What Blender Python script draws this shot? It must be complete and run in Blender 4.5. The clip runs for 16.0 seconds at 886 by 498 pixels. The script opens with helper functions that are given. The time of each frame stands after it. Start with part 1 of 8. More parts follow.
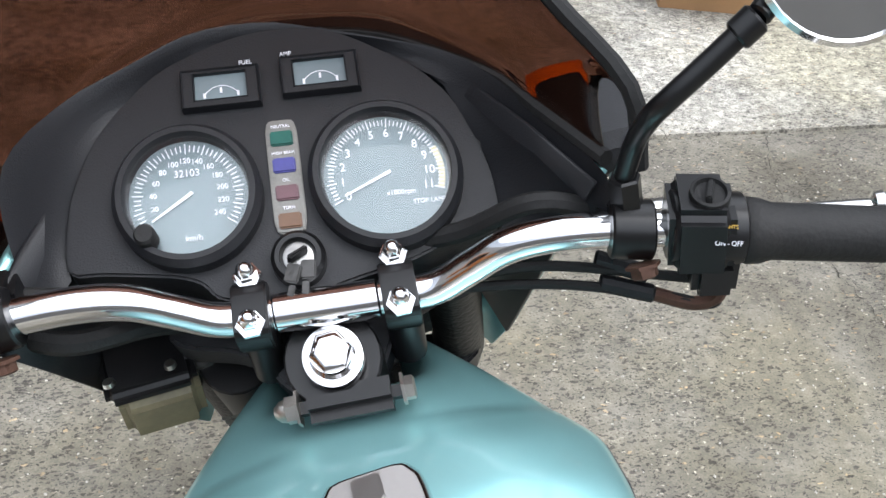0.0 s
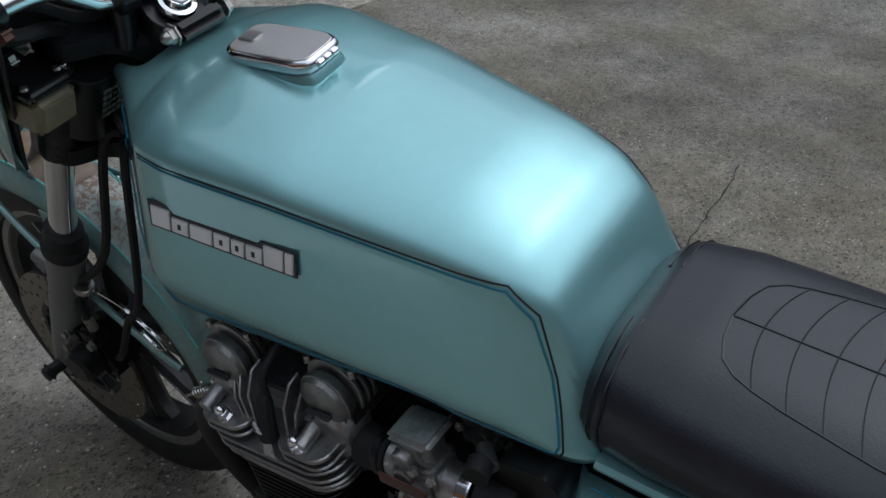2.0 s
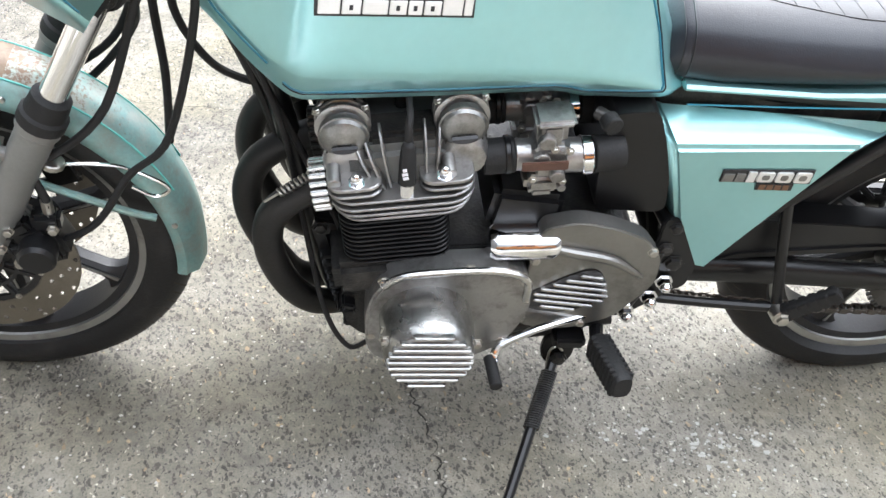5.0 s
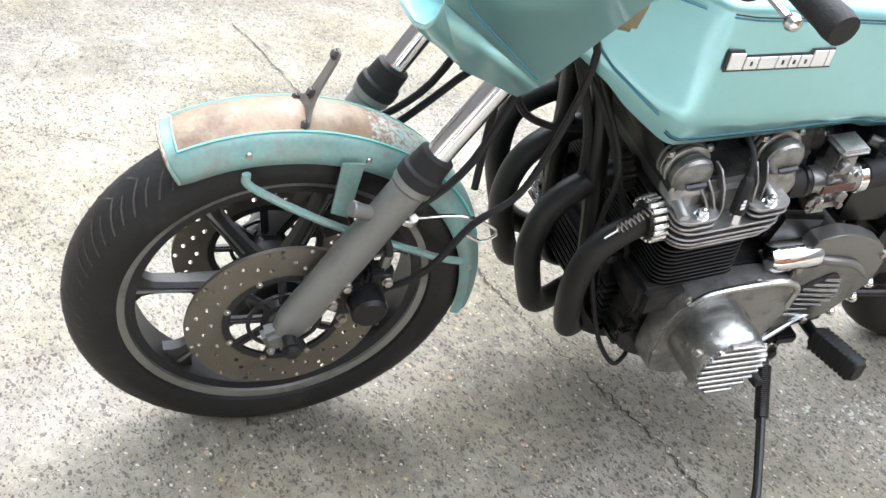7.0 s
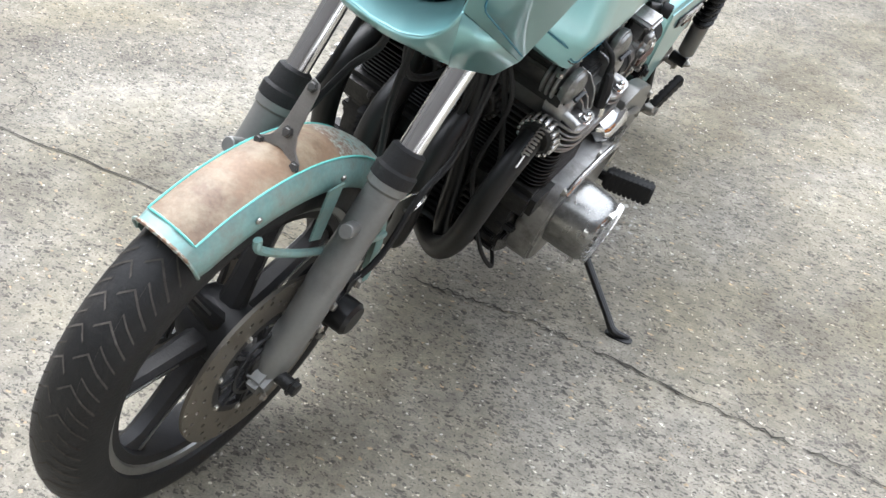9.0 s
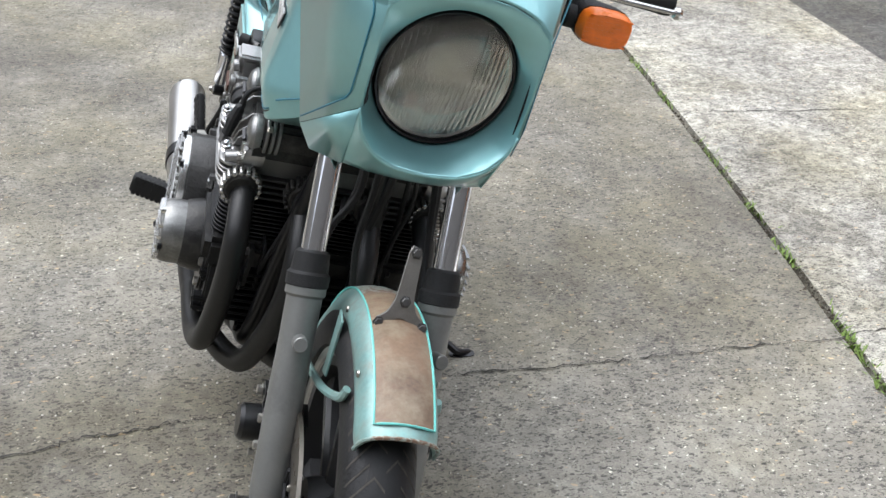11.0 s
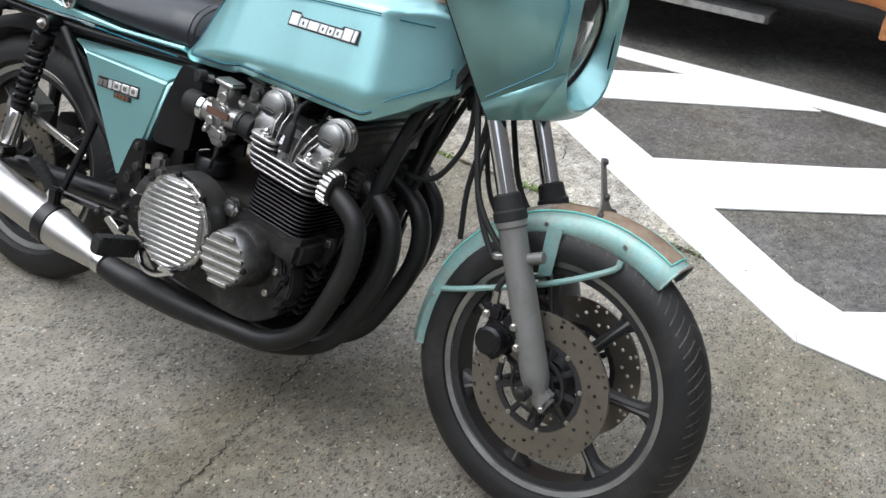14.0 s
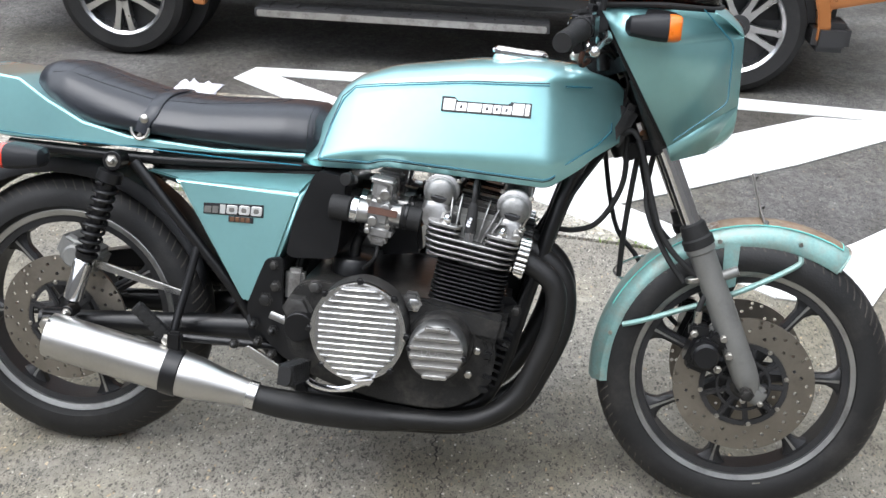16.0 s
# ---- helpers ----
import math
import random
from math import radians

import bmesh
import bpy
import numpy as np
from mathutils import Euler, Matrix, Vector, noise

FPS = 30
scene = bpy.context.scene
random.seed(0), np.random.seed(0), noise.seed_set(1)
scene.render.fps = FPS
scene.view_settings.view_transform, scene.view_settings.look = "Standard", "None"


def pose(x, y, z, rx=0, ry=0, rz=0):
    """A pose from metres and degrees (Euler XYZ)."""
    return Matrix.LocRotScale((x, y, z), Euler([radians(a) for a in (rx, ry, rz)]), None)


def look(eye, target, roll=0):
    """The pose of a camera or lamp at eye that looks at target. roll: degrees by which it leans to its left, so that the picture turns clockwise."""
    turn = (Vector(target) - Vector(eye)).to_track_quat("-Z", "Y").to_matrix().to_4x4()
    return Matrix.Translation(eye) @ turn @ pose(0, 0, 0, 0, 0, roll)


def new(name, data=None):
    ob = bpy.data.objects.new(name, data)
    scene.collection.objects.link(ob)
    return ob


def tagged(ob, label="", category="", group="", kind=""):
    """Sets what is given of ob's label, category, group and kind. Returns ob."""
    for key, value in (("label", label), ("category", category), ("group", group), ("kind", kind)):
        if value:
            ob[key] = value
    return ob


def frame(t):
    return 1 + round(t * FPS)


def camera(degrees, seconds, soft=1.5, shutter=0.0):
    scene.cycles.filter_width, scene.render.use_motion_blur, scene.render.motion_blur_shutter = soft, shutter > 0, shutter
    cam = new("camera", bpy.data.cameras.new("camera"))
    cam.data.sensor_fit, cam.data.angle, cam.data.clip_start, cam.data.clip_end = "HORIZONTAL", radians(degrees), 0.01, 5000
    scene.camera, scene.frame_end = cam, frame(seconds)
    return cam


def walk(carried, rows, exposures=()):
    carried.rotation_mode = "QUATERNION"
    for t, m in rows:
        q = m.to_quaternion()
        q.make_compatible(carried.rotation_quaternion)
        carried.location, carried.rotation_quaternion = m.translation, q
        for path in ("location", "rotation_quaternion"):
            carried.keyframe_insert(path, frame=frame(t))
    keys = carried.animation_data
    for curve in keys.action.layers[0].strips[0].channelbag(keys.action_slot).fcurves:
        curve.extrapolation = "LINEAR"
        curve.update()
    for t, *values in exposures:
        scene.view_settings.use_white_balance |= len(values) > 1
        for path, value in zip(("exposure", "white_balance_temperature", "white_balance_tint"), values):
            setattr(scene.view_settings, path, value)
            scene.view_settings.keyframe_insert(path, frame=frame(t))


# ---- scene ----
cam = camera(45.3, 16.0, soft=1.5)
PATH = [  # seconds, eye, target, lean
    (0, (-0.328, -0.146, 1.445), (0.142, 1.388, 0.252), 6.28),
    (0.5, (-0.485, -0.201, 1.426), (0.225, 1.210, 0.199), 2.92),
    (1, (-0.681, -0.281, 1.411), (0.401, 0.875, 0.189), 5.48),
    (1.5, (-0.847, -0.405, 1.362), (0.475, 0.650, 0.294), 7.35),
    (2, (-0.997, -0.486, 1.317), (0.457, 0.459, 0.320), 3.18),
    (2.5, (-1.193, -0.453, 1.285), (0.417, 0.235, 0.319), -3.72),
    (3, (-1.313, -0.383, 1.238), (0.373, -0.015, 0.228), -0.67),
    (3.5, (-1.318, -0.239, 1.185), (0.376, -0.099, 0.130), 1.87),
    (4, (-1.368, -0.074, 1.177), (0.304, -0.095, 0.079), 3.63),
    (4.5, (-1.502, 0.112, 1.210), (0.157, -0.106, 0.115), 1.73),
    (5, (-1.541, 0.320, 1.222), (0.121, 0.007, 0.154), 6.45),
    (5.2, (-1.527, 0.414, 1.212), (0.145, 0.094, 0.163), 6.19),
    (7.3, (-1.334, 1.244, 1.225), (0.137, 0.336, 0.220), 7.82),
    (7.5, (-1.274, 1.277, 1.250), (0.147, 0.309, 0.228), 5.34),
    (8, (-1.128, 1.395, 1.271), (0.118, 0.223, 0.236), 6.53),
    (8.5, (-0.992, 1.585, 1.275), (-0.015, 0.233, 0.171), 7.77),
    (8.7, (-0.934, 1.628, 1.287), (-0.066, 0.217, 0.167), 8.78),
    (10.8, (-0.029, 1.926, 1.404), (-0.313, 0.221, 0.399), 3.81),
    (11, (0.052, 1.906, 1.423), (-0.332, 0.215, 0.425), 2.94),
    (11.5, (0.251, 1.912, 1.426), (-0.387, 0.278, 0.464), 5.39),
    (12, (0.546, 1.928, 1.456), (-0.389, 0.433, 0.512), 7.30),
    (12.5, (0.766, 1.826, 1.449), (-0.361, 0.467, 0.509), 6.96),
    (13, (1.032, 1.686, 1.482), (-0.247, 0.494, 0.510), 5.40),
    (13.5, (1.351, 1.582, 1.507), (-0.068, 0.564, 0.533), 5.38),
    (14, (1.564, 1.404, 1.531), (0.046, 0.533, 0.563), 5.21),
    (14.5, (1.678, 1.144, 1.560), (0.092, 0.420, 0.579), 2.46),
    (15, (1.815, 0.870, 1.556), (0.149, 0.323, 0.595), 3.00),
    (15.5, (1.942, 0.594, 1.596), (0.214, 0.250, 0.649), 2.91),
    (16, (1.990, 0.293, 1.573), (0.206, 0.113, 0.686), 2.27),
]
STOPS = [(0.0, 1.28), (0.5, 0.9), (1.0, -0.04), (1.5, -0.58), (2.0, -0.28), (2.5, 0.32), (3.0, 1.25), (3.5, 1.9), (4.0, 2.1), (4.5, 2.2), (5.0, 2.35), (7.5, 2.36), (8.0, 2.28),
         (8.5, 2.08), (11.0, 1.22), (11.5, 1.04), (12.0, 1.0), (13.0, 0.87), (14.0, 1.05), (14.5, 1.15), (15.0, 1.25), (16.0, 1.37)]
EXPOSURES = [(t, s, 5750 if 0.7 < t < 2.7 else 6120, 10) for t, s in STOPS]
walk(cam, [(t, look(eye, target, lean)) for t, eye, target, lean in PATH], EXPOSURES)

# ---- light: a bright overcast sky ----
world = bpy.data.worlds.new("sky")
scene.world = world
world.use_nodes = True
wn = world.node_tree
sky = wn.nodes.new("ShaderNodeTexSky")
sky.sky_type = "NISHITA"
sky.sun_disc = False
sky.sun_elevation, sky.sun_rotation = radians(64), radians(125)
sky.air_density, sky.dust_density, sky.ozone_density = 1.0, 4.0, 1.0
SKY = wn.nodes["Background"]
hsv = wn.nodes.new("ShaderNodeHueSaturation")
hsv.inputs["Saturation"].default_value = 0.3
wn.links.new(sky.outputs[0], hsv.inputs["Color"])
wn.links.new(hsv.outputs[0], SKY.inputs[0])
SKY.inputs[1].default_value = 0.12
sun_data = bpy.data.lights.new("sun", "SUN")
sun_data.energy, sun_data.angle, sun_data.color = 1.3, radians(110), (0.97, 0.985, 1.0)
sun = new("sun", sun_data)
sun.matrix_world = look((0.0, -1.0, 7), (0, 0, 0))


# ---- materials ----
def material(name, color, rough=0.5, metal=0.0, vary=0.12, scale=12.0, bump=0.0, bump_scale=60.0, coat=0.0, grime=0.0, grime_color=(0.05, 0.045, 0.04), grime_scale=9.0, spec=0.5):
    """A principled surface with two scales of colour change, wear and fine relief."""
    m = bpy.data.materials.new(name)
    m.use_nodes = True
    nt = m.node_tree
    p = nt.nodes["Principled BSDF"]
    link = nt.links.new
    tc = nt.nodes.new("ShaderNodeTexCoord")
    big = nt.nodes.new("ShaderNodeTexNoise")
    big.inputs["Scale"].default_value, big.inputs["Detail"].default_value = scale, 6
    link(tc.outputs["Object"], big.inputs["Vector"])
    fine = nt.nodes.new("ShaderNodeTexNoise")
    fine.inputs["Scale"].default_value, fine.inputs["Detail"].default_value = scale * 14, 3
    link(tc.outputs["Object"], fine.inputs["Vector"])
    add = nt.nodes.new("ShaderNodeMath")
    add.operation = "MULTIPLY_ADD"
    add.inputs[1].default_value = 0.35
    link(fine.outputs[0], add.inputs[0])
    link(big.outputs[0], add.inputs[2])
    ramp = nt.nodes.new("ShaderNodeValToRGB")
    lo, hi = ramp.color_ramp.elements
    lo.position, hi.position = 0.4, 0.95
    lo.color = (*[c * (1 - vary) for c in color], 1)
    hi.color = (*[min(1, c * (1 + vary)) for c in color], 1)
    link(add.outputs[0], ramp.inputs[0])
    out = ramp.outputs[0]
    if grime:
        g = nt.nodes.new("ShaderNodeTexNoise")
        g.inputs["Scale"].default_value, g.inputs["Detail"].default_value, g.inputs["Roughness"].default_value = grime_scale, 9, 0.7
        link(tc.outputs["Object"], g.inputs["Vector"])
        gr = nt.nodes.new("ShaderNodeValToRGB")
        a, b = gr.color_ramp.elements
        a.position, b.position = 0.62 - 0.3 * grime, 0.72
        link(g.outputs[0], gr.inputs[0])
        mix = nt.nodes.new("ShaderNodeMix")
        mix.data_type = "RGBA"
        mix.inputs[7].default_value = (*grime_color, 1)
        fac = nt.nodes.new("ShaderNodeMath")
        fac.operation = "MULTIPLY"
        fac.inputs[1].default_value = min(1, grime * 1.6)
        link(gr.outputs[0], fac.inputs[0])
        link(fac.outputs[0], mix.inputs[0])
        link(out, mix.inputs[6])
        out = mix.outputs[2]
    link(out, p.inputs["Base Color"])
    rr = nt.nodes.new("ShaderNodeMapRange")
    rr.inputs[3].default_value, rr.inputs[4].default_value = max(0.02, rough - 0.08), min(1, rough + 0.08)
    link(big.outputs[0], rr.inputs[0])
    link(rr.outputs[0], p.inputs["Roughness"])
    p.inputs["Metallic"].default_value = metal
    p.inputs["Specular IOR Level"].default_value = spec
    p.inputs["Coat Weight"].default_value = coat
    p.inputs["Coat Roughness"].default_value = 0.06
    if bump:
        bn = nt.nodes.new("ShaderNodeTexNoise")
        bn.inputs["Scale"].default_value, bn.inputs["Detail"].default_value = bump_scale, 4
        link(tc.outputs["Object"], bn.inputs["Vector"])
        b = nt.nodes.new("ShaderNodeBump")
        b.inputs["Strength"].default_value, b.inputs["Distance"].default_value = bump, 0.004
        link(bn.outputs[0], b.inputs["Height"])
        link(b.outputs[0], p.inputs["Normal"])
    return m


TEAL = material("teal_metallic_paint", (0.285, 0.55, 0.555), 0.37, 0.76, 0.06, 5, 0, coat=1.0)
FADED = material("faded_teal_paint", (0.225, 0.39, 0.37), 0.42, 0.35, 0.3, 12, 0.06, 90, grime=0.65, grime_color=(0.24, 0.265, 0.225), grime_scale=24)
RUST = material("brown_bleached_paint", (0.19, 0.125, 0.08), 0.5, 0.05, 0.4, 14, 0.14, 120, grime=0.6, grime_color=(0.29, 0.25, 0.175), grime_scale=22)
STRIPE = material("blue_pinstripe", (0.02, 0.15, 0.21), 0.4, 0, 0.1, 20)
STRIPE_PALE = material("pale_teal_pinstripe", (0.16, 0.55, 0.5), 0.4, 0, 0.15, 20)
LINE_BLACK = material("black_pinstripe", (0.012, 0.012, 0.014), 0.4, 0, 0.1, 20)
BLACK = material("black_gloss_paint", (0.006, 0.006, 0.0065), 0.32, 0, 0.3, 12, grime=0.15, grime_color=(0.025, 0.022, 0.02), spec=0.4)
MATT = material("black_textured_plastic", (0.009, 0.0095, 0.0115), 0.5, 0, 0.15, 10, 0.15, 700, spec=0.4)
PIPE = material("black_heat_paint", (0.008, 0.0078, 0.0076), 0.46, 0, 0.35, 14, 0.1, 200, grime=0.2, grime_color=(0.026, 0.022, 0.019), spec=0.4)
RUBBER = material("black_rubber", (0.011, 0.011, 0.011), 0.65, 0, 0.25, 16, 0.2, 250, grime=0.2, grime_color=(0.03, 0.027, 0.025), spec=0.35)
TYRE = material("tyre_rubber", (0.0096, 0.0095, 0.0096), 0.55, 0, 0.35, 8, 0.15, 200, grime=0.35, grime_color=(0.042, 0.039, 0.036), grime_scale=9, spec=0.4)
# black engine metal, also used where shade is put into the colour
DARKMETAL = material("black_and_shaded_metal", (0.018, 0.0177, 0.0172), 0.36, 0.25, 0.4, 16, 0.28, 220, grime=0.5, grime_color=(0.075, 0.069, 0.061), grime_scale=18, spec=0.4)
CASE = material("oily_grey_casting", (0.085, 0.083, 0.08), 0.42, 0.6, 0.35, 18, 0.25, 160, grime=0.45, grime_color=(0.03, 0.028, 0.026), grime_scale=22)
CHROME = material("chrome", (0.82, 0.82, 0.83), 0.1, 1, 0.05, 12)
STEEL = material("brushed_steel", (0.5, 0.49, 0.47), 0.34, 1, 0.08, 10, 0.03, 300)
DISC = material("brake_disc_steel", (0.27, 0.245, 0.21), 0.42, 1, 0.12, 12, 0.05, 300, grime=0.25, grime_color=(0.1, 0.08, 0.06))
ALLOY = material("cast_alloy", (0.38, 0.375, 0.365), 0.36, 0.9, 0.15, 14, 0.12, 260, grime=0.45, grime_color=(0.07, 0.06, 0.05), grime_scale=18)
POLISHED = material("polished_alloy", (0.62, 0.615, 0.6), 0.24, 1, 0.08, 12, 0.05, 120, grime=0.22, grime_color=(0.1, 0.09, 0.08), grime_scale=22)
GREYLEG = material("grey_painted_alloy", (0.2, 0.2, 0.19), 0.45, 0.5, 0.12, 12, 0.06, 260, grime=0.2)
RIM = material("bare_rim_edge", (0.4, 0.4, 0.39), 0.4, 1, 0.12, 14, 0.05, 200, grime=0.35)
WHEELBLACK = material("wheel_dark_paint", (0.018, 0.018, 0.019), 0.5, 0.2, 0.2, 14, 0.1, 200, grime=0.35, grime_color=(0.05, 0.046, 0.042))
RUSTY = material("rusty_steel", (0.09, 0.045, 0.03), 0.6, 0.5, 0.35, 30, 0.2, 200)
BOLT = material("zinc_bolt", (0.5, 0.48, 0.44), 0.32, 1, 0.15, 40, grime=0.2)
VINYL = material("black_seat_vinyl", (0.0115, 0.0135, 0.0185), 0.38, 0, 0.3, 10, 0.12, 500, coat=0.12, spec=0.5)
DIAL = material("dial_face", (0.15, 0.19, 0.205), 0.5, 0, 0.1, 20)
BADGE = material("badge_silver", (0.7, 0.7, 0.68), 0.35, 0.6, 0.08, 30)
WHITE = material("white_print", (0.75, 0.75, 0.8), 0.5, 0, 0.05, 40)
SILVER = material("silver_label", (0.2, 0.195, 0.18), 0.45, 0.6, 0.35, 60, grime=0.4, grime_color=(0.05, 0.05, 0.05), grime_scale=60)
AMBERPRINT = material("gold_print", (0.5, 0.33, 0.06), 0.5, 0, 0.1, 40)
REDLINE = material("cream_band", (0.62, 0.55, 0.35), 0.5, 0, 0.1, 40)
GREENLAMP = material("green_tell_tale", (0.01, 0.09, 0.07), 0.3, 0, 0.2, 40)
# alloy between cover ribs, darkened to paint in the shade of the gaps
RIBGAP = material("shaded_alloy_recess", (0.26, 0.255, 0.245), 0.45, 0.9, 0.2, 20, 0.1, 200, grime=0.4)
BLUELAMP = material("blue_tell_tale", (0.05, 0.05, 0.22), 0.3, 0, 0.2, 40)
REDLAMP = material("dull_red_tell_tale", (0.11, 0.05, 0.06), 0.3, 0, 0.2, 40)
BROWNLAMP = material("amber_tell_tale", (0.12, 0.06, 0.03), 0.3, 0, 0.2, 40)
OLIVE = material("yellowed_plastic", (0.19, 0.17, 0.1), 0.5, 0, 0.15, 20, grime=0.3)
BROWN = material("brown_flange", (0.1, 0.05, 0.035), 0.5, 0.1, 0.3, 40, 0.1, 200)


def clear(name, color, rough, ior=1.45):
    m = bpy.data.materials.new(name)
    m.use_nodes = True
    p = m.node_tree.nodes["Principled BSDF"]
    p.inputs["Base Color"].default_value = (*color, 1)
    p.inputs["Transmission Weight"].default_value = 1
    p.inputs["Roughness"].default_value, p.inputs["IOR"].default_value = rough, ior
    return m


GLASS = clear("clear_glass", (0.95, 0.97, 0.97), 0.02)
DIALGLASS = clear("dial_glass", (0.96, 0.98, 0.98), 0.0, 1.5)
TINT = clear("brown_tinted_screen", (0.11, 0.05, 0.034), 0.03, 1.2)
AMBER = material("amber_lens", (0.78, 0.17, 0.006), 0.3, 0, 0.2, 60, coat=0.25)
REDLENS = material("red_lens", (0.6, 0.04, 0.015), 0.2, 0, 0.15, 60, coat=0.8)
MIRROR = material("mirror_glass", (0.9, 0.9, 0.9), 0.03, 1, 0.0)


# ---- shape helpers ----
def unit(v):
    return Vector(v).normalized()


def smooth_path(pts, steps=6):
    """Points on a smooth curve through pts."""
    if len(pts) < 3:
        return [Vector(p) for p in pts]
    P = [Vector(p) for p in pts]
    P = [2 * P[0] - P[1]] + P + [2 * P[-1] - P[-2]]
    out = []
    for i in range(1, len(P) - 2):
        a, b, c, d = P[i - 1], P[i], P[i + 1], P[i + 2]
        for k in range(steps):
            t = k / steps
            out.append(0.5 * (2 * b + (c - a) * t + (2 * a - 5 * b + 4 * c - d) * t * t + (3 * b - a - 3 * c + d) * t ** 3))
    return out + [P[-2]]


def loft(bm, rings, closed=True, caps=True):
    """Faces between rings of equal length."""
    vs = [[bm.verts.new(p) for p in r] for r in rings]
    n = len(vs[0])
    for a, b in zip(vs, vs[1:]):
        for i in range(n if closed else n - 1):
            j = (i + 1) % n
            bm.faces.new((a[i], a[j], b[j], b[i]))
    if caps and closed:
        bm.faces.new(list(reversed(vs[0])))
        bm.faces.new(vs[-1])
    return vs


def tube(bm, pts, r, n=10, steps=6, flat=1.0):
    """A round bar along a smooth curve; r may be one radius or one for each given point."""
    path = smooth_path(pts, steps)
    if isinstance(r, (int, float)):
        rad = [r] * len(path)
    else:
        rad = [float(q) for q in np.interp(np.linspace(0, len(r) - 1, len(path)), range(len(r)), r)]
    rings = []
    t0 = (path[1] - path[0]).normalized()
    up = Vector((0, 0, 1)) if abs(t0.z) < 0.9 else Vector((1, 0, 0))
    side = t0.cross(up).normalized()
    for i, p in enumerate(path):
        t = (path[min(i + 1, len(path) - 1)] - path[max(i - 1, 0)]).normalized()
        side = (side - t * side.dot(t)).normalized()
        other = t.cross(side)
        rings.append([p + rad[i] * (math.cos(2 * math.pi * k / n) * side + flat * math.sin(2 * math.pi * k / n) * other) for k in range(n)])
    loft(bm, rings)


def turned(bm, profile, a, b, n=24):
    """A turned body about the line a to b; profile rows: distance from a along it, radius."""
    a, d = Vector(a), unit(Vector(b) - Vector(a))
    up = Vector((0, 0, 1)) if abs(d.z) < 0.9 else Vector((0, 1, 0))
    s = d.cross(up).normalized()
    o = d.cross(s)
    loft(bm, [[a + d * h + max(r, 1e-4) * (math.cos(2 * math.pi * k / n) * s + math.sin(2 * math.pi * k / n) * o) for k in range(n)] for h, r in profile])


def rod(bm, a, b, r, n=12, bev=0.0015):
    L = (Vector(b) - Vector(a)).length
    bev = min(bev, r * 0.4, L * 0.3)
    turned(bm, [(0, r - bev), (bev, r), (L - bev, r), (L, r - bev)], a, b, n)


def hexbolt(bm, a, d, r=0.008, h=0.008, acorn=False):
    a, d = Vector(a), unit(d)
    turned(bm, [(0, r * 1.35), (0.002, r * 1.35), (0.0021, r), (h, r), (h + 0.001, r * 0.8)], a, a + d, 6)
    if acorn:
        turned(bm, [(h, r * 0.85), (h + r * 0.5, r * 0.75), (h + r * 0.9, r * 0.4), (h + r, 0.0005)], a, a + d, 10)


def prism(bm, poly, m, depth, bev=0.0, segs=2):
    """A flat polygon in the xy of m, given a depth along its z, with rounded edges."""
    tmp = bmesh.new()
    lo = [tmp.verts.new((x, y, 0)) for x, y in poly]
    hi = [tmp.verts.new((x, y, depth)) for x, y in poly]
    n = len(poly)
    tmp.faces.new(list(reversed(lo)))
    tmp.faces.new(hi)
    for i in range(n):
        tmp.faces.new((lo[i], lo[(i + 1) % n], hi[(i + 1) % n], hi[i]))
    bmesh.ops.recalc_face_normals(tmp, faces=tmp.faces[:])
    if bev:
        bmesh.ops.bevel(tmp, geom=tmp.edges[:], offset=bev, segments=segs, affect="EDGES", clamp_overlap=True)
    tmp.transform(m)
    join(bm, tmp)


def join(bm, tmp):
    me = bpy.data.meshes.new("tmp")
    tmp.to_mesh(me)
    tmp.free()
    bm.from_mesh(me)
    bpy.data.meshes.remove(me)


def block(bm, c, size, bev=0.004, rot=(0, 0, 0), segs=2):
    x, y, z = size
    prism(bm, [(-x / 2, -y / 2), (x / 2, -y / 2), (x / 2, y / 2), (-x / 2, y / 2)], pose(*c, *rot) @ Matrix.Translation((0, 0, -z / 2)), z, bev, segs)


def rounded(poly, r=0.25, n=2):
    """A polygon with its corners cut n times."""
    for _ in range(n):
        out = []
        for i in range(len(poly)):
            a, b = np.array(poly[i]), np.array(poly[(i + 1) % len(poly)])
            out += [tuple(a + (b - a) * r), tuple(b - (b - a) * r)]
        poly = out
    return poly


def cut_corners(pts, r=0.2, n=2):
    """An open line of 3D points with its corners cut n times."""
    for _ in range(n):
        out = [pts[0]]
        for a, b in zip(pts, pts[1:]):
            a, b = Vector(a), Vector(b)
            out += [a + (b - a) * r, b - (b - a) * r]
        out.append(pts[-1])
        pts = out
    return pts


SINGLES = {"cover_bolt", "head_stud_boss", "hose_fitting", "pinch_bolt", "disc_rivet", "clamp_fin", "axle_spacer", "mudguard_bolt", "bracket_bolt", "strap_rivet", "frame_bolt", "calliper_bolt", "axle_clamp_bolt", "shock_nut", "linkage_nut", "lens_rib", "key_head", "key_blade", "clamp_bolt", "lid_screw", "points_screw", "carburettor_screw", "silencer_rivet", "car_window", "step_tread", "box_flap", "case_ribs", "oil_pan_fin", "breather", "badge_small_bars", "carrier_arm", "cable_sleeve", "rear_axle_nut"}


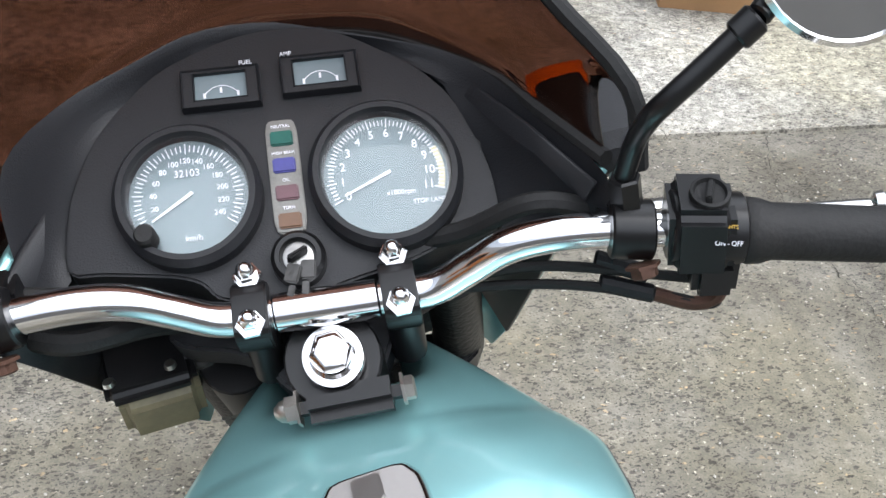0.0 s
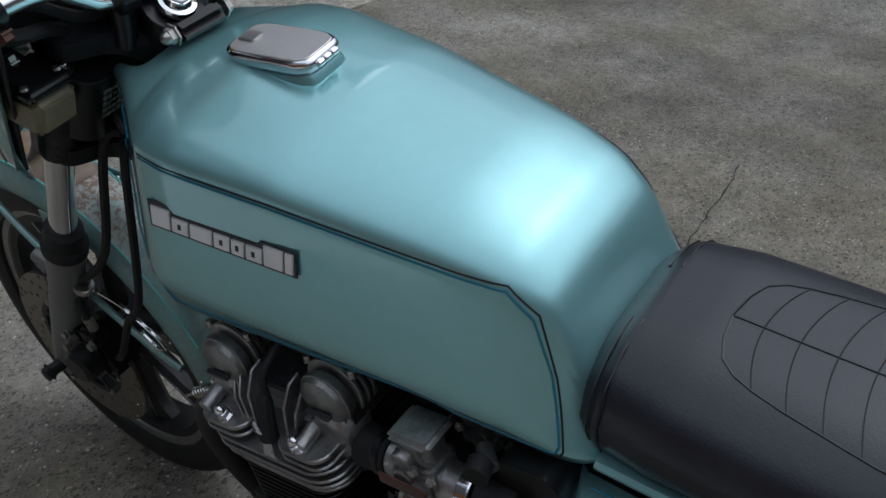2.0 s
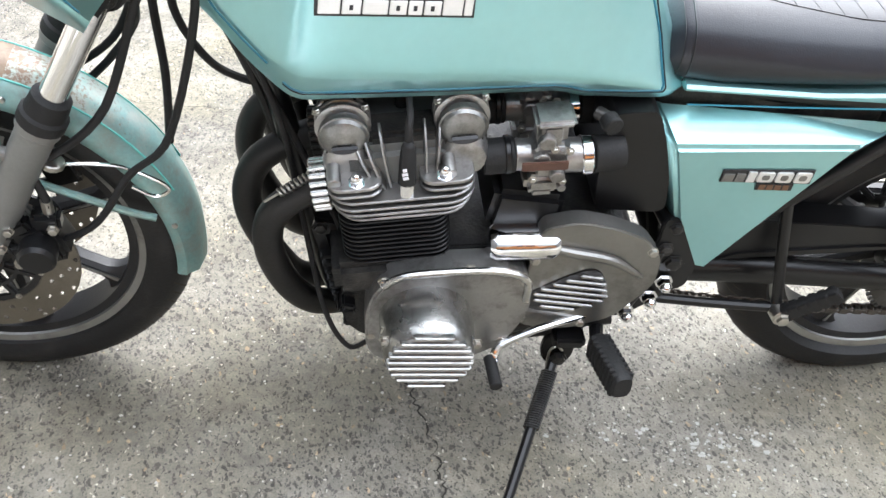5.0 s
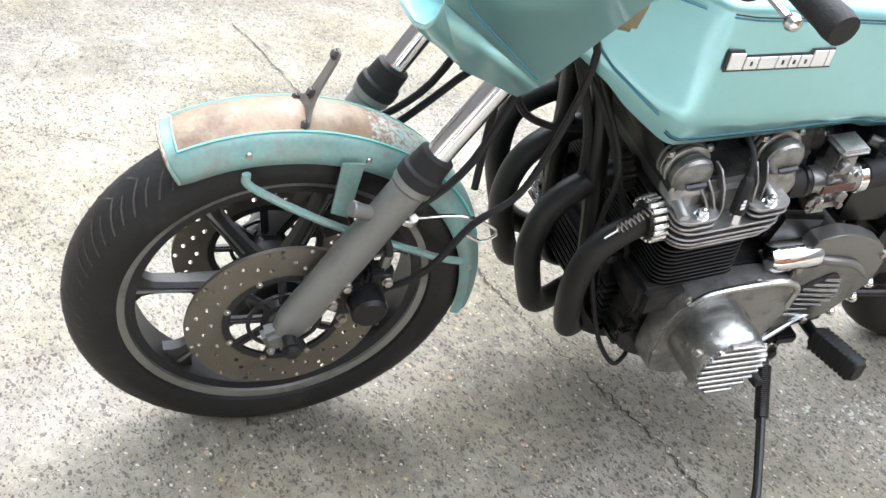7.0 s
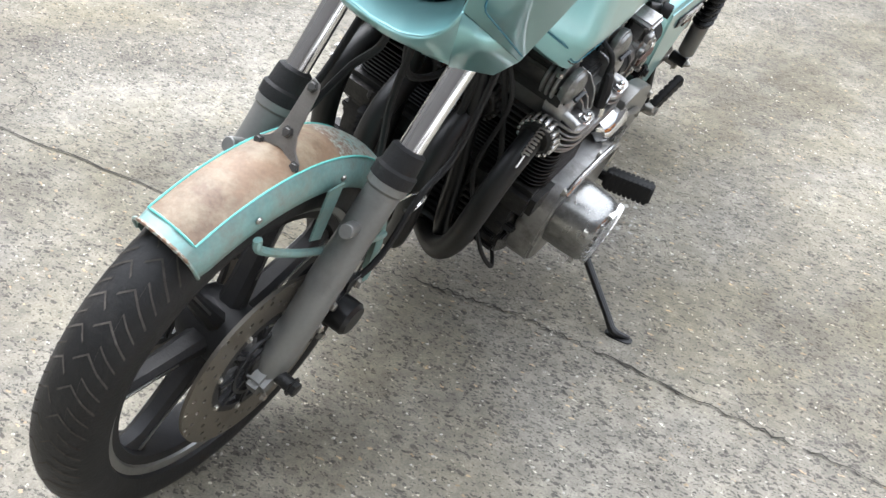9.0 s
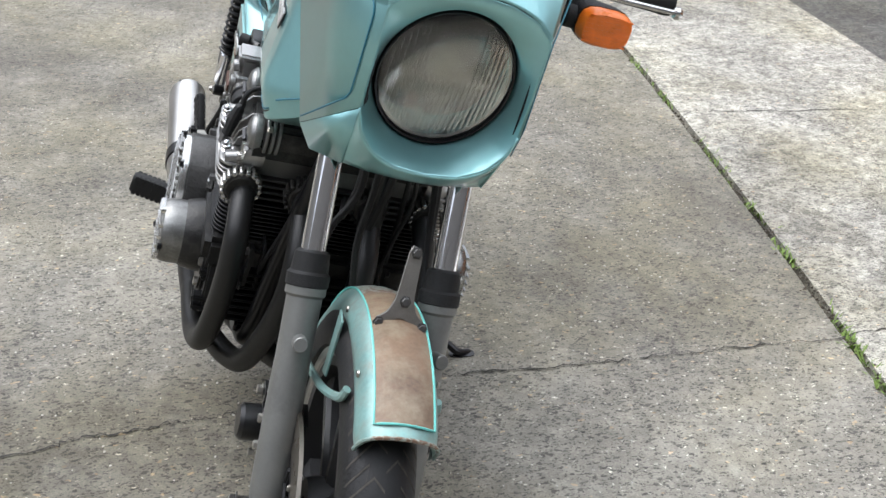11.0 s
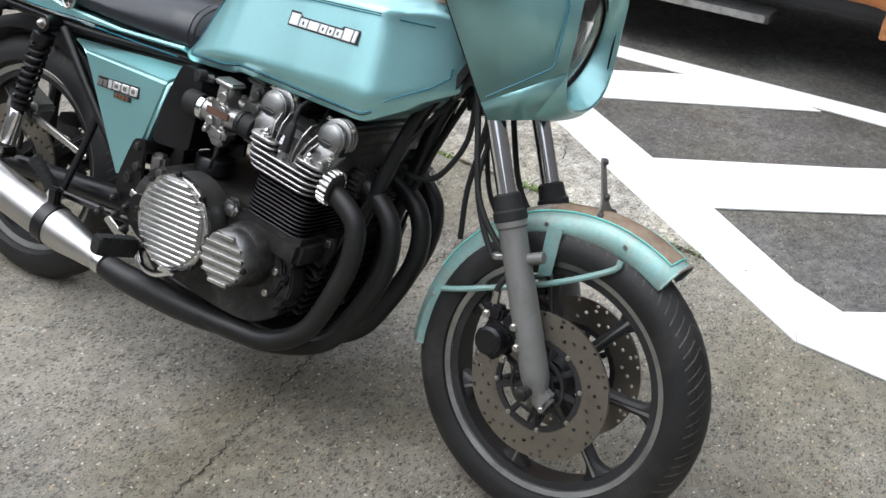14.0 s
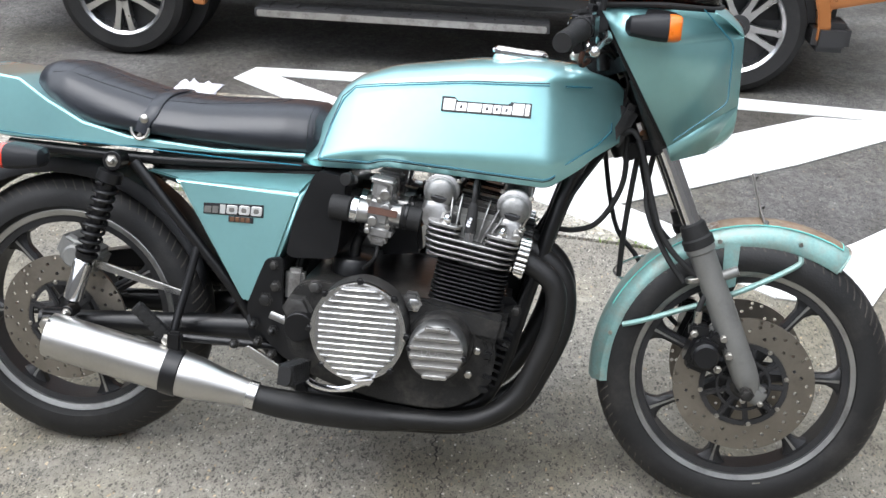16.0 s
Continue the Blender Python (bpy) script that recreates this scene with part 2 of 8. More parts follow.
def pieces(bm):
    """The separate pieces of bm, touching ones taken together, as lists of vertices."""
    left, found = set(bm.verts), []
    while left:
        todo, isle = [left.pop()], []
        while todo:
            v = todo.pop()
            isle.append(v)
            for e in v.link_edges:
                o = e.other_vert(v)
                if o in left:
                    left.discard(o)
                    todo.append(o)
        lo = [min(v.co[k] for v in isle) for k in range(3)]
        hi = [max(v.co[k] for v in isle) for k in range(3)]
        found.append([isle, lo, hi])
    merged = True
    while merged:
        merged = False
        for i in range(len(found)):
            for j in range(i + 1, len(found)):
                a, b = found[i], found[j]
                if all(a[1][k] <= b[2][k] and b[1][k] <= a[2][k] for k in range(3)):
                    found[i] = [a[0] + b[0], [min(p, q) for p, q in zip(a[1], b[1])], [max(p, q) for p, q in zip(a[2], b[2])]]
                    del found[j]
                    merged = True
                    break
            if merged:
                break
    return [f[0] for f in found]


def part(name, bm, mat, parent, label="", smooth=35):
    """Links bm as one mesh object under a thing or a part; the kinds in SINGLES piece by piece."""
    if name in SINGLES:
        isles = pieces(bm)
        if len(isles) > 1:
            first = None
            for isle in isles:
                keep = set(isle)
                one = bm.copy()
                bmesh.ops.delete(one, geom=[w for w, v in zip(one.verts, bm.verts) if v not in keep], context="VERTS")
                ob = part_of(name, one, mat, parent, label, smooth)
                first = first or ob
            bm.free()
            return first
    return part_of(name, bm, mat, parent, label, smooth)


OFFSET = Vector((0, 0, 0))  # moves the shapes of the section being built
FIT = Matrix()  # brings the machine's drawn sizes to its true ones


def part_of(name, bm, mat, parent, label, smooth):
    bm.transform(FIT @ Matrix.Translation(OFFSET))
    bmesh.ops.recalc_face_normals(bm, faces=bm.faces[:])
    me = bpy.data.meshes.new(name)
    bm.to_mesh(me)
    bm.free()
    me.materials.append(mat)
    me.shade_smooth()
    me.set_sharp_from_angle(angle=radians(smooth))
    ob = new(name, me)
    ob.parent = parent
    if label:
        ob["label"] = label
    return ob


def thing(name, m, label, category, group="", kind=""):
    ob = new(name)
    ob.matrix_world = m
    ob.empty_display_size = 0.1
    return tagged(ob, label, category, group, kind)


def fresh():
    return bmesh.new()


def words(bm, text, size, m, depth=0.0004, align="CENTER"):
    """Raised letters in the built-in font, in the xy of m."""
    cu = bpy.data.curves.new("letters", "FONT")
    cu.body, cu.size, cu.extrude, cu.align_x, cu.align_y = text, size, depth, align, "CENTER"
    ob = bpy.data.objects.new("letters", cu)
    scene.collection.objects.link(ob)
    deps = bpy.context.evaluated_depsgraph_get()
    me = bpy.data.meshes.new_from_object(ob.evaluated_get(deps))
    me.transform(m)
    bm.from_mesh(me)
    bpy.data.meshes.remove(me)
    bpy.data.objects.remove(ob)
    bpy.data.curves.remove(cu)


def axes(o, x, y):
    """A pose with its x and y along the given directions."""
    x = unit(x)
    z = x.cross(Vector(y)).normalized()
    y = z.cross(x)
    return Matrix(((x.x, y.x, z.x, o[0]), (x.y, y.y, z.y, o[1]), (x.z, y.z, z.z, o[2]), (0, 0, 0, 1)))


def bars(bm, length, height, m, count, depth=0.003, gap=0.18):
    """A row of plain raised bars standing for lettering."""
    w = length / count
    for i in range(count):
        k = height * (1.25 if i in (0, count - 2) else 0.9)
        prism(bm, [(w * i, 0), (w * (i + 1 - gap), 0), (w * (i + 1 - gap), k), (w * i, k)], m, depth, 0.0008, 1)


# ---- ground ----
def ground_material(name, base, dark, light, wet=0.0, share=0.3, coarse=0.2, dark_patches=()):
    """Old exposed-aggregate concrete: angular stones in a sandy binder, worn and stained in patches, with ragged dark
    patches at given places.
    """
    m = bpy.data.materials.new(name)
    m.use_nodes = True
    nt = m.node_tree
    p = nt.nodes["Principled BSDF"]
    link = nt.links.new

    def noise(scale, detail, rough, src):
        n = nt.nodes.new("ShaderNodeTexNoise")
        n.inputs["Scale"].default_value, n.inputs["Detail"].default_value, n.inputs["Roughness"].default_value = scale, detail, rough
        link(src, n.inputs["Vector"])
        return n

    def span(src, a, b, c, d):
        r = nt.nodes.new("ShaderNodeMapRange")
        for k, v in enumerate((a, b, c, d)):
            r.inputs[k + 1].default_value = v
        link(src, r.inputs[0])
        return r.outputs[0]

    def calc(op, a, b):
        n = nt.nodes.new("ShaderNodeMath")
        n.operation = op
        for k, v in enumerate((a, b)):
            if isinstance(v, (int, float)):
                n.inputs[k].default_value = v
            else:
                link(v, n.inputs[k])
        return n.outputs[0]

    def blend(fac, a, b, kind="MIX"):
        n = nt.nodes.new("ShaderNodeMix")
        n.data_type, n.blend_type = "RGBA", kind
        for k, v in ((0, fac), (6, a), (7, b)):
            if isinstance(v, (int, float)):
                n.inputs[k].default_value = v
            elif isinstance(v, tuple):
                n.inputs[k].default_value = (*v, 1)
            else:
                link(v, n.inputs[k])
        return n.outputs[2]

    co = nt.nodes.new("ShaderNodeTexCoord").outputs["Object"]
    warp = noise(70, 3, 0.6, co)
    shift = nt.nodes.new("ShaderNodeVectorMath")
    shift.operation = "MULTIPLY_ADD"
    shift.inputs[1].default_value = (0.03, 0.018, 0.022)
    link(warp.outputs["Color"], shift.inputs[0])
    link(co, shift.inputs[2])
    bent = shift.outputs[0]
    patch = noise(2.6, 6, 0.6, co).outputs[0]
    stain = noise(0.9, 7, 0.62, co).outputs[0]
    sand = noise(230, 4, 0.6, co).outputs[0]
    col = blend(span(sand, 0.3, 0.7, 0, 1), tuple(c * 0.72 for c in base), tuple(c * 1.28 for c in base))
    col = blend(span(noise(38, 4, 0.65, bent).outputs[0], 0.35, 0.7, 0, 0.55), col, tuple(c * k for c, k in zip(base, (0.72, 0.72, 0.76))))
    relief = sand
    for scale, tone, part_of_all in ((78, dark, share * 0.8), (118, tuple(c * 0.9 for c in dark), share * 1.0), (180, tuple(c * 0.8 for c in dark), share * 1.0), (150, light, 0.035), (95, (light[0] * 0.75, light[1] * 0.6, light[2] * 0.45), 0.03)):
        v = nt.nodes.new("ShaderNodeTexVoronoi")
        v.inputs["Scale"].default_value, v.inputs["Randomness"].default_value = scale, 1
        turn = nt.nodes.new("ShaderNodeMapping")
        turn.inputs["Rotation"].default_value = (0, 0, scale * 0.37)
        turn.inputs["Scale"].default_value = (0.78, 1.45, 1)
        link(bent, turn.inputs[0])
        link(turn.outputs[0], v.inputs["Vector"])
        rnd = nt.nodes.new("ShaderNodeSeparateColor")
        link(v.outputs["Color"], rnd.inputs[0])
        lim = calc("MULTIPLY", span(patch, 0.3, 0.7, 0.3, 1.5), part_of_all) if part_of_all > 0.1 else part_of_all
        chosen = calc("LESS_THAN", rnd.outputs[0], lim)
        body = span(v.outputs["Distance"], 0.36, 0.46, 1, 0)
        mask = calc("MULTIPLY", chosen, body)
        stone = blend(rnd.outputs[1], tuple(c * 0.7 for c in tone), tuple(min(1, c * 1.5) for c in tone))
        col = blend(calc("MULTIPLY", mask, 0.8), col, stone)
    sr = nt.nodes.new("ShaderNodeValToRGB")
    e = sr.color_ramp.elements
    e[0].position, e[0].color = 0.36, (0.55, 0.53, 0.49, 1)
    e[1].position, e[1].color = 0.64, (1.26, 1.25, 1.22, 1)
    link(stain, sr.inputs[0])
    col = blend(1.0, col, sr.outputs[0], "MULTIPLY")
    tint = nt.nodes.new("ShaderNodeValToRGB")
    e = tint.color_ramp.elements
    e[0].position, e[0].color = 0.38, (0.84, 0.81, 0.71, 1)
    e[1].position, e[1].color = 0.58, (1.04, 1.03, 1.04, 1)
    link(noise(1.35, 6, 0.6, shift.outputs[0]).outputs[0], tint.inputs[0])
    col = blend(1.0, col, tint.outputs[0], "MULTIPLY")
    bleach = span(noise(5.5, 6, 0.68, bent).outputs[0], 0.5, 0.72, 0, 0.18)
    col = blend(bleach, col, tuple(min(0.8, c * 1.75) for c in base))
    blotch = span(noise(34, 5, 0.7, bent).outputs[0], 0.36, 0.64, 1 - coarse, 1 + coarse)
    wear = calc("MULTIPLY", span(patch, 0.35, 0.68, 1.14, 0.88), blotch)
    cw = nt.nodes.new("ShaderNodeCombineColor")
    for k in range(3):
        link(wear, cw.inputs[k])
    col = blend(1.0, col, cw.outputs[0], "MULTIPLY")
    # ragged brown darkening round each given centre
    for cx, cy, radius in dark_patches:
        away = nt.nodes.new("ShaderNodeVectorMath")
        away.operation = "DISTANCE"
        away.inputs[1].default_value = (cx, cy, 0)
        link(co, away.inputs[0])
        ragged = calc("ADD", away.outputs["Value"], span(noise(1.7, 7, 0.65, co).outputs[0], 0.3, 0.7, -0.35 * radius, 0.35 * radius))
        col = blend(span(ragged, radius * 0.45, radius * 1.05, 0.6, 0), col, (0.6, 0.565, 0.5), "MULTIPLY")
    link(col, p.inputs["Base Color"])
    p.inputs["Roughness"].default_value = 0.82 - wet
    b = nt.nodes.new("ShaderNodeBump")
    b.inputs["Strength"].default_value, b.inputs["Distance"].default_value = 0.45, 0.004
    link(calc("ADD", relief, warp.outputs[0]), b.inputs["Height"])
    link(b.outputs[0], p.inputs["Normal"])
    return m


CONCRETE = ground_material("old_concrete", (0.222, 0.211, 0.178), (0.05, 0.047, 0.042), (0.48, 0.46, 0.4), dark_patches=((1.9, -0.5, 1.1), (3.6, -2.4, 2.6)))
PALE = ground_material("bleached_concrete", (0.4, 0.39, 0.345), (0.09, 0.085, 0.078), (0.62, 0.6, 0.56), share=0.4, coarse=0.42)
ASPHALT = ground_material("grey_worn_asphalt", (0.112, 0.11, 0.104), (0.03, 0.03, 0.03), (0.24, 0.24, 0.23), coarse=0.35)
DIRT = material("dark_joint_dirt", (0.075, 0.06, 0.045), 0.95, 0, 0.4, 20, 0.4, 120)
CRACK = material("crack_shadow_dirt", (0.03, 0.027, 0.022), 0.95, 0, 0.4, 30, 0.3, 120)
PAINT = material("white_road_paint", (0.72, 0.72, 0.7), 0.7, 0, 0.06, 3, 0.3, 300, grime=0.18, grime_color=(0.35, 0.34, 0.31), grime_scale=7)
MOSS = material("joint_weed_leaf", (0.16, 0.24, 0.045), 0.6, 0, 0.4, 40)


def sheet(name, poly, z, thick, mat, label, category, kind="structure", cuts=0.004):
    bm = fresh()
    prism(bm, poly, Matrix.Translation((0, 0, z - thick)), thick, 0)
    ob = part(name, bm, mat, None)
    return tagged(ob, label, category, kind=kind)


sheet("ground", [(-60, -60), (60, -60), (60, 60), (-60, 60)], -0.03, 0.2, DIRT, "dark dirt bed under the concrete slabs reaching the horizon", "ground")
def joint(y):
    """The line of the slab joint."""
    return -1.39 + 0.105 * y + 0.012 * y * y


LINE = [float(v) for v in np.linspace(-8, 2.27, 24)]
sheet("pavement", [(joint(y) + 0.012, y) for y in reversed(LINE)] + [(joint(-8) + 0.012, -40), (40, -40), (40, 2.27)], 0.0, 0.04, CONCRETE, "old brown-grey exposed aggregate concrete slab with cracks", "pavement")
sheet("pavement_pale", [(-2.6, -40), (joint(-8) - 0.012, -40)] + [(joint(y) - 0.012, y) for y in LINE if y < 0.8] + [(joint(0.8) - 0.012, 0.8), (-2.6, -0.86)], 0.001, 0.04, PALE, "bleached pale grey concrete strip with rough aggregate", "pavement")
sheet("road", [(-40, -40), (-2.605, -40), (-2.605, -0.855), (joint(0.807) - 0.012, 0.807), (joint(2.12) - 0.012, 2.27), (-2.62, 2.27), (-2.62, 40), (-40, 40)], -0.002, 0.04, ASPHALT, "worn grey asphalt of the parking bay", "road")
sheet("pavement_apron", [(-2.62, 2.135), (40, 2.135), (40, 40), (-2.62, 40)], 0.012, 0.045, PALE, "pale concrete apron with a broken raised edge", "pavement")


def crack(pts, w, name="crack"):
    rnd = random.Random(len(pts) + int(1000 * abs(pts[0][0])))
    path = smooth_path([(x, y, 0) for x, y in pts], 16)
    bm = fresh()
    a, b = [], []
    for i, p in enumerate(path):
        t = (path[min(i + 1, len(path) - 1)] - path[max(i - 1, 0)]).normalized()
        s = Vector((-t.y, t.x, 0))
        p = p + s * rnd.uniform(-0.008, 0.008)
        k = w * rnd.uniform(0.1, 0.75)
        a.append(p + s * k + Vector((0, 0, 0.0035)))
        b.append(p - s * k + Vector((0, 0, 0.0035)))
    loft(bm, [a, b], closed=False)
    return tagged(part(name, bm, CRACK, None), "thin dark ragged crack running across the concrete", "crack", kind="structure")


crack([(1.9, 0.36), (1.3, 0.28), (0.525, 0.189), (0.385, 0.158), (0.2, 0.134), (0.13, 0.126), (0.02, 0.104), (-0.115, 0.077), (-0.27, 0.054), (-0.4, 0.05), (-0.7, 0.055), (-1.0, 0.04), (-1.38, 0.038)], 0.004)
crack([(1.5, 2.27), (1.3, 2.15), (1.17, 1.85), (1.145, 1.543), (1.153, 1.319), (1.12, 1.07), (1.07, 0.88), (1.03, 0.6), (1.02, 0.37), (1.06, 0.2), (1.105, 0.067), (1.281, 0.016)], 0.002)
crack([(1.145, 1.543), (1.2, 1.32), (1.28, 1.15), (1.38, 1.05), (1.8, 0.9)], 0.0018)
crack([(-1.39, 0.03), (-1.7, -0.01), (-1.98, -0.12), (-2.1, -0.11)], 0.004)
crack([(-1.5, -1.36), (-1.93, -1.33), (-2.48, -1.3)], 0.0046)
# ---- white markings ----


def marking(poly, name="road_marking"):
    bm = fresh()
    prism(bm, poly, Matrix.Translation((0, 0, -0.001)), 0.005, 0)
    return tagged(part(name, bm, PAINT, None), "worn white painted hatching bar on the ground", "marking", kind="structure")
marking([(-2.832, -1.242), (-3.02, -1.186), (-2.921, -1.057), (-2.512, -0.524), (-2.296, -0.232), (-1.915, 0.255), (-1.663, 0.579), (-1.362, 0.934), (-1.02, 1.04)])
marking([(-3.02, -1.184), (-3.053, -0.614), (-3.064, 1.188), (-3.009, 1.877), (-2.876, 2.778), (-2.744, 2.778), (-2.887, 1.559), (-2.909, 0.637), (-2.898, 0.022), (-2.909, -1.051)]).location.z = 0.001
marking([(-2.512, -0.526), (-2.296, -0.235), (-2.876, 0.616), (-2.909, 0.552), (-2.909, 0.022)]).location.z = 0.002
marking([(-1.915, 0.257), (-1.663, 0.575), (-2.213, 1.315), (-2.611, 1.782), (-2.832, 2.271), (-2.854, 1.506), (-2.7, 1.305), (-2.335, 0.849)]).location.z = 0.002
marking([(-1.351, 0.936), (-1.02, 1.042), (-0.987, 1.315), (-1.311, 1.488), (-1.602, 1.554), (-2.257, 2.46), (-2.589, 2.46), (-1.467, 1.368), (-1.263, 1.103)]).location.z = 0.003


# pale spatter of dried plaster beside the stand
rnd = random.Random(11)
bm = fresh()
for cx, cy, sx, sy, n in ((-0.22, -0.255, 0.012, 0.05, 26), (-0.26, -0.43, 0.03, 0.05, 60), (-0.33, -0.43, 0.03, 0.06, 30), (-0.24, -0.47, 0.015, 0.05, 20)):
    for k in range(n):
        x, y = rnd.gauss(cx, sx), rnd.gauss(cy, sy)
        r0 = abs(rnd.gauss(0.0, 0.0024)) + 0.0008
        prism(bm, [(x + r0 * rnd.uniform(0.5, 1.3) * math.cos(q * math.tau / 8), y + r0 * rnd.uniform(0.5, 1.3) * math.sin(q * math.tau / 8)) for q in range(8)], Matrix.Translation((0, 0, 0.0004)), 0.0006 + 0.0012 * rnd.random(), 0)
CHALK = material("dried_plaster", (0.42, 0.41, 0.37), 0.9, 0, 0.3, 60)
tagged(part("plaster_spatter", bm, CHALK, None), "pale dried plaster spatter stuck to the concrete", "spatter", kind="stuff")


# ================= the motorcycle =================
BIKE = pose(0, 0, 0.0076, 0.29, -13.09, -0.12)
bike = thing("motorcycle", BIKE, "old teal metallic motorcycle with black engine leaning on its side stand", "motorcycle")
FW, RWH = Vector((0.005, 0.756, 0.305)), Vector((-0.006, -0.763, 0.319))
TRUE = Matrix(((0.9674, 0.0051, -0.0339, 0.0188), (0.0002, 1.0273, 0.0114, 0.0013), (0.0126, -0.0038, 1.0429, -0.0208), (0, 0, 0, 1)))
STEER = Matrix.Translation(FW) @ Matrix.Rotation(-0.048, 4, "Z") @ Matrix.Translation(-FW)
TAU = 2 * math.pi


def ring_points(c, r, x, n=64):
    return [Vector((c.x + x, c.y + r * math.cos(TAU * k / n), c.z + r * math.sin(TAU * k / n))) for k in range(n)]


def around(bm, c, profile, n=72):
    """A body of revolution about the axle: rows of x offset and radius, closed on itself."""
    rings = [ring_points(c, r, x, n) for x, r in profile]
    loft(bm, rings + [rings[0]], caps=False)


def wheel(name, c, R, w, rim_r, phase, parent, spokes=7, tread=True, label=""):
    hub = fresh()
    around(hub, c, [(-0.045, 0.02), (-0.045, 0.045), (-0.03, 0.05), (0.03, 0.05), (0.045, 0.045), (0.045, 0.02)], 32)
    base = part(name, hub, WHEELBLACK, parent, label)
    tb = fresh()
    prof = []
    for k in range(15):
        a = -1.0 + 2.0 * k / 14
        th = a * math.radians(118)
        prof.append((w / 2 * math.sin(th) * 1.02, R - w * 0.52 + w * 0.52 * math.cos(th) * (1.0 if abs(a) < 0.75 else 0.92)))
    prof = [(-w * 0.3, rim_r - 0.004)] + [p for p in prof if p[1] > rim_r - 0.003] + [(w * 0.3, rim_r - 0.004)]
    around(tb, c, prof, 96)
    part("tyre", tb, TYRE, base, "worn black road tyre")
    if tread:
        gb = fresh()
        count = 42
        for k in range(count):
            for s in (-1, 1):
                a0 = TAU * k / count + (TAU / count * 0.5 if s > 0 else 0)
                for legs, half in ((((0.0, 0.0), (0.24, 0.05), (0.6, -0.01), (0.95, -0.06)), 0.0019), (((0.36, 0.102), (0.6, 0.062), (0.92, 0.017)), 0.0016), (((0.42, 0.02), (0.36, 0.102)), 0.0012)):
                    pts = []
                    for (f0, g0), (f1, g1) in zip(legs, legs[1:]):
                        for q in range(3):
                            f, g = f0 + (f1 - f0) * q / 2, g0 + (g1 - g0) * q / 2
                            th = s * f * math.radians(66)
                            r = R - w * 0.52 + w * 0.52 * math.cos(th) + 0.0007
                            a = a0 + g
                            pts.append((Vector((c.x + w / 2 * math.sin(th) * 1.02, c.y + r * math.cos(a), c.z + r * math.sin(a))), a))
                    lo = [p + half * Vector((0, -math.sin(a), math.cos(a))) for p, a in pts]
                    hi = [p - half * Vector((0, -math.sin(a), math.cos(a))) for p, a in pts]
                    loft(gb, [lo, hi], closed=False)
        part("tread_groove", gb, GROOVE, base, "fine zigzag tread grooves")
    rb = fresh()
    hw = w * 0.36
    around(rb, c, [(-hw, rim_r + 0.006), (-hw - 0.003, rim_r), (-hw, rim_r - 0.012), (-hw * 0.5, rim_r - 0.02), (hw * 0.5, rim_r - 0.02), (hw, rim_r - 0.012), (hw + 0.003, rim_r), (hw, rim_r + 0.006), (hw * 0.6, rim_r - 0.002), (-hw * 0.6, rim_r - 0.002)])
    part("rim", rb, RIM, base, "bare alloy rim edge")
    ib = fresh()
    around(ib, c, [(-hw + 0.004, rim_r - 0.013), (-hw + 0.006, rim_r - 0.028), (hw - 0.006, rim_r - 0.028), (hw - 0.004, rim_r - 0.013)])
    part("rim_well", ib, WHEELBLACK, base)
    for k in range(spokes):
        a = phase + TAU * k / spokes
        d, s = Vector((0, math.cos(a), math.sin(a))), Vector((0, -math.sin(a), math.cos(a)))
        sb = fresh()
        rings = []
        for r, ww, hx in ((0.045, 0.017, 0.02), (0.09, 0.013, 0.018), (0.15, 0.0105, 0.016), (0.185, 0.012, 0.016), (rim_r - 0.04, 0.02, 0.016), (rim_r - 0.026, 0.038, 0.017), (rim_r - 0.02, 0.046, 0.017)):
            o = c + d * r
            rings.append([o + s * ww + Vector((-hx * 0.55, 0, 0)), o + s * ww * 0.5 + Vector((-hx, 0, 0)), o - s * ww * 0.5 + Vector((-hx, 0, 0)), o - s * ww + Vector((-hx * 0.55, 0, 0)),
                          o - s * ww + Vector((hx * 0.55, 0, 0)), o - s * ww * 0.5 + Vector((hx, 0, 0)), o + s * ww * 0.5 + Vector((hx, 0, 0)), o + s * ww + Vector((hx * 0.55, 0, 0))])
        loft(sb, rings)
        part("spoke", sb, WHEELBLACK, base)
        eb = fresh()
        for x in (-1, 1):
            rows = []
            for r, ww in ((0.1, 0.002), (0.15, 0.0018), (0.19, 0.0022), (rim_r - 0.03, 0.0035)):
                o = c + d * r + Vector((x * 0.0185, 0, 0))
                rows.append([o + s * ww, o - s * ww, o - s * ww - Vector((x * 0.003, 0, 0)), o + s * ww - Vector((x * 0.003, 0, 0))])
            loft(eb, rows)
        part("spoke_ridge", eb, RIM, base, "bare polished spoke ridge")
    return base


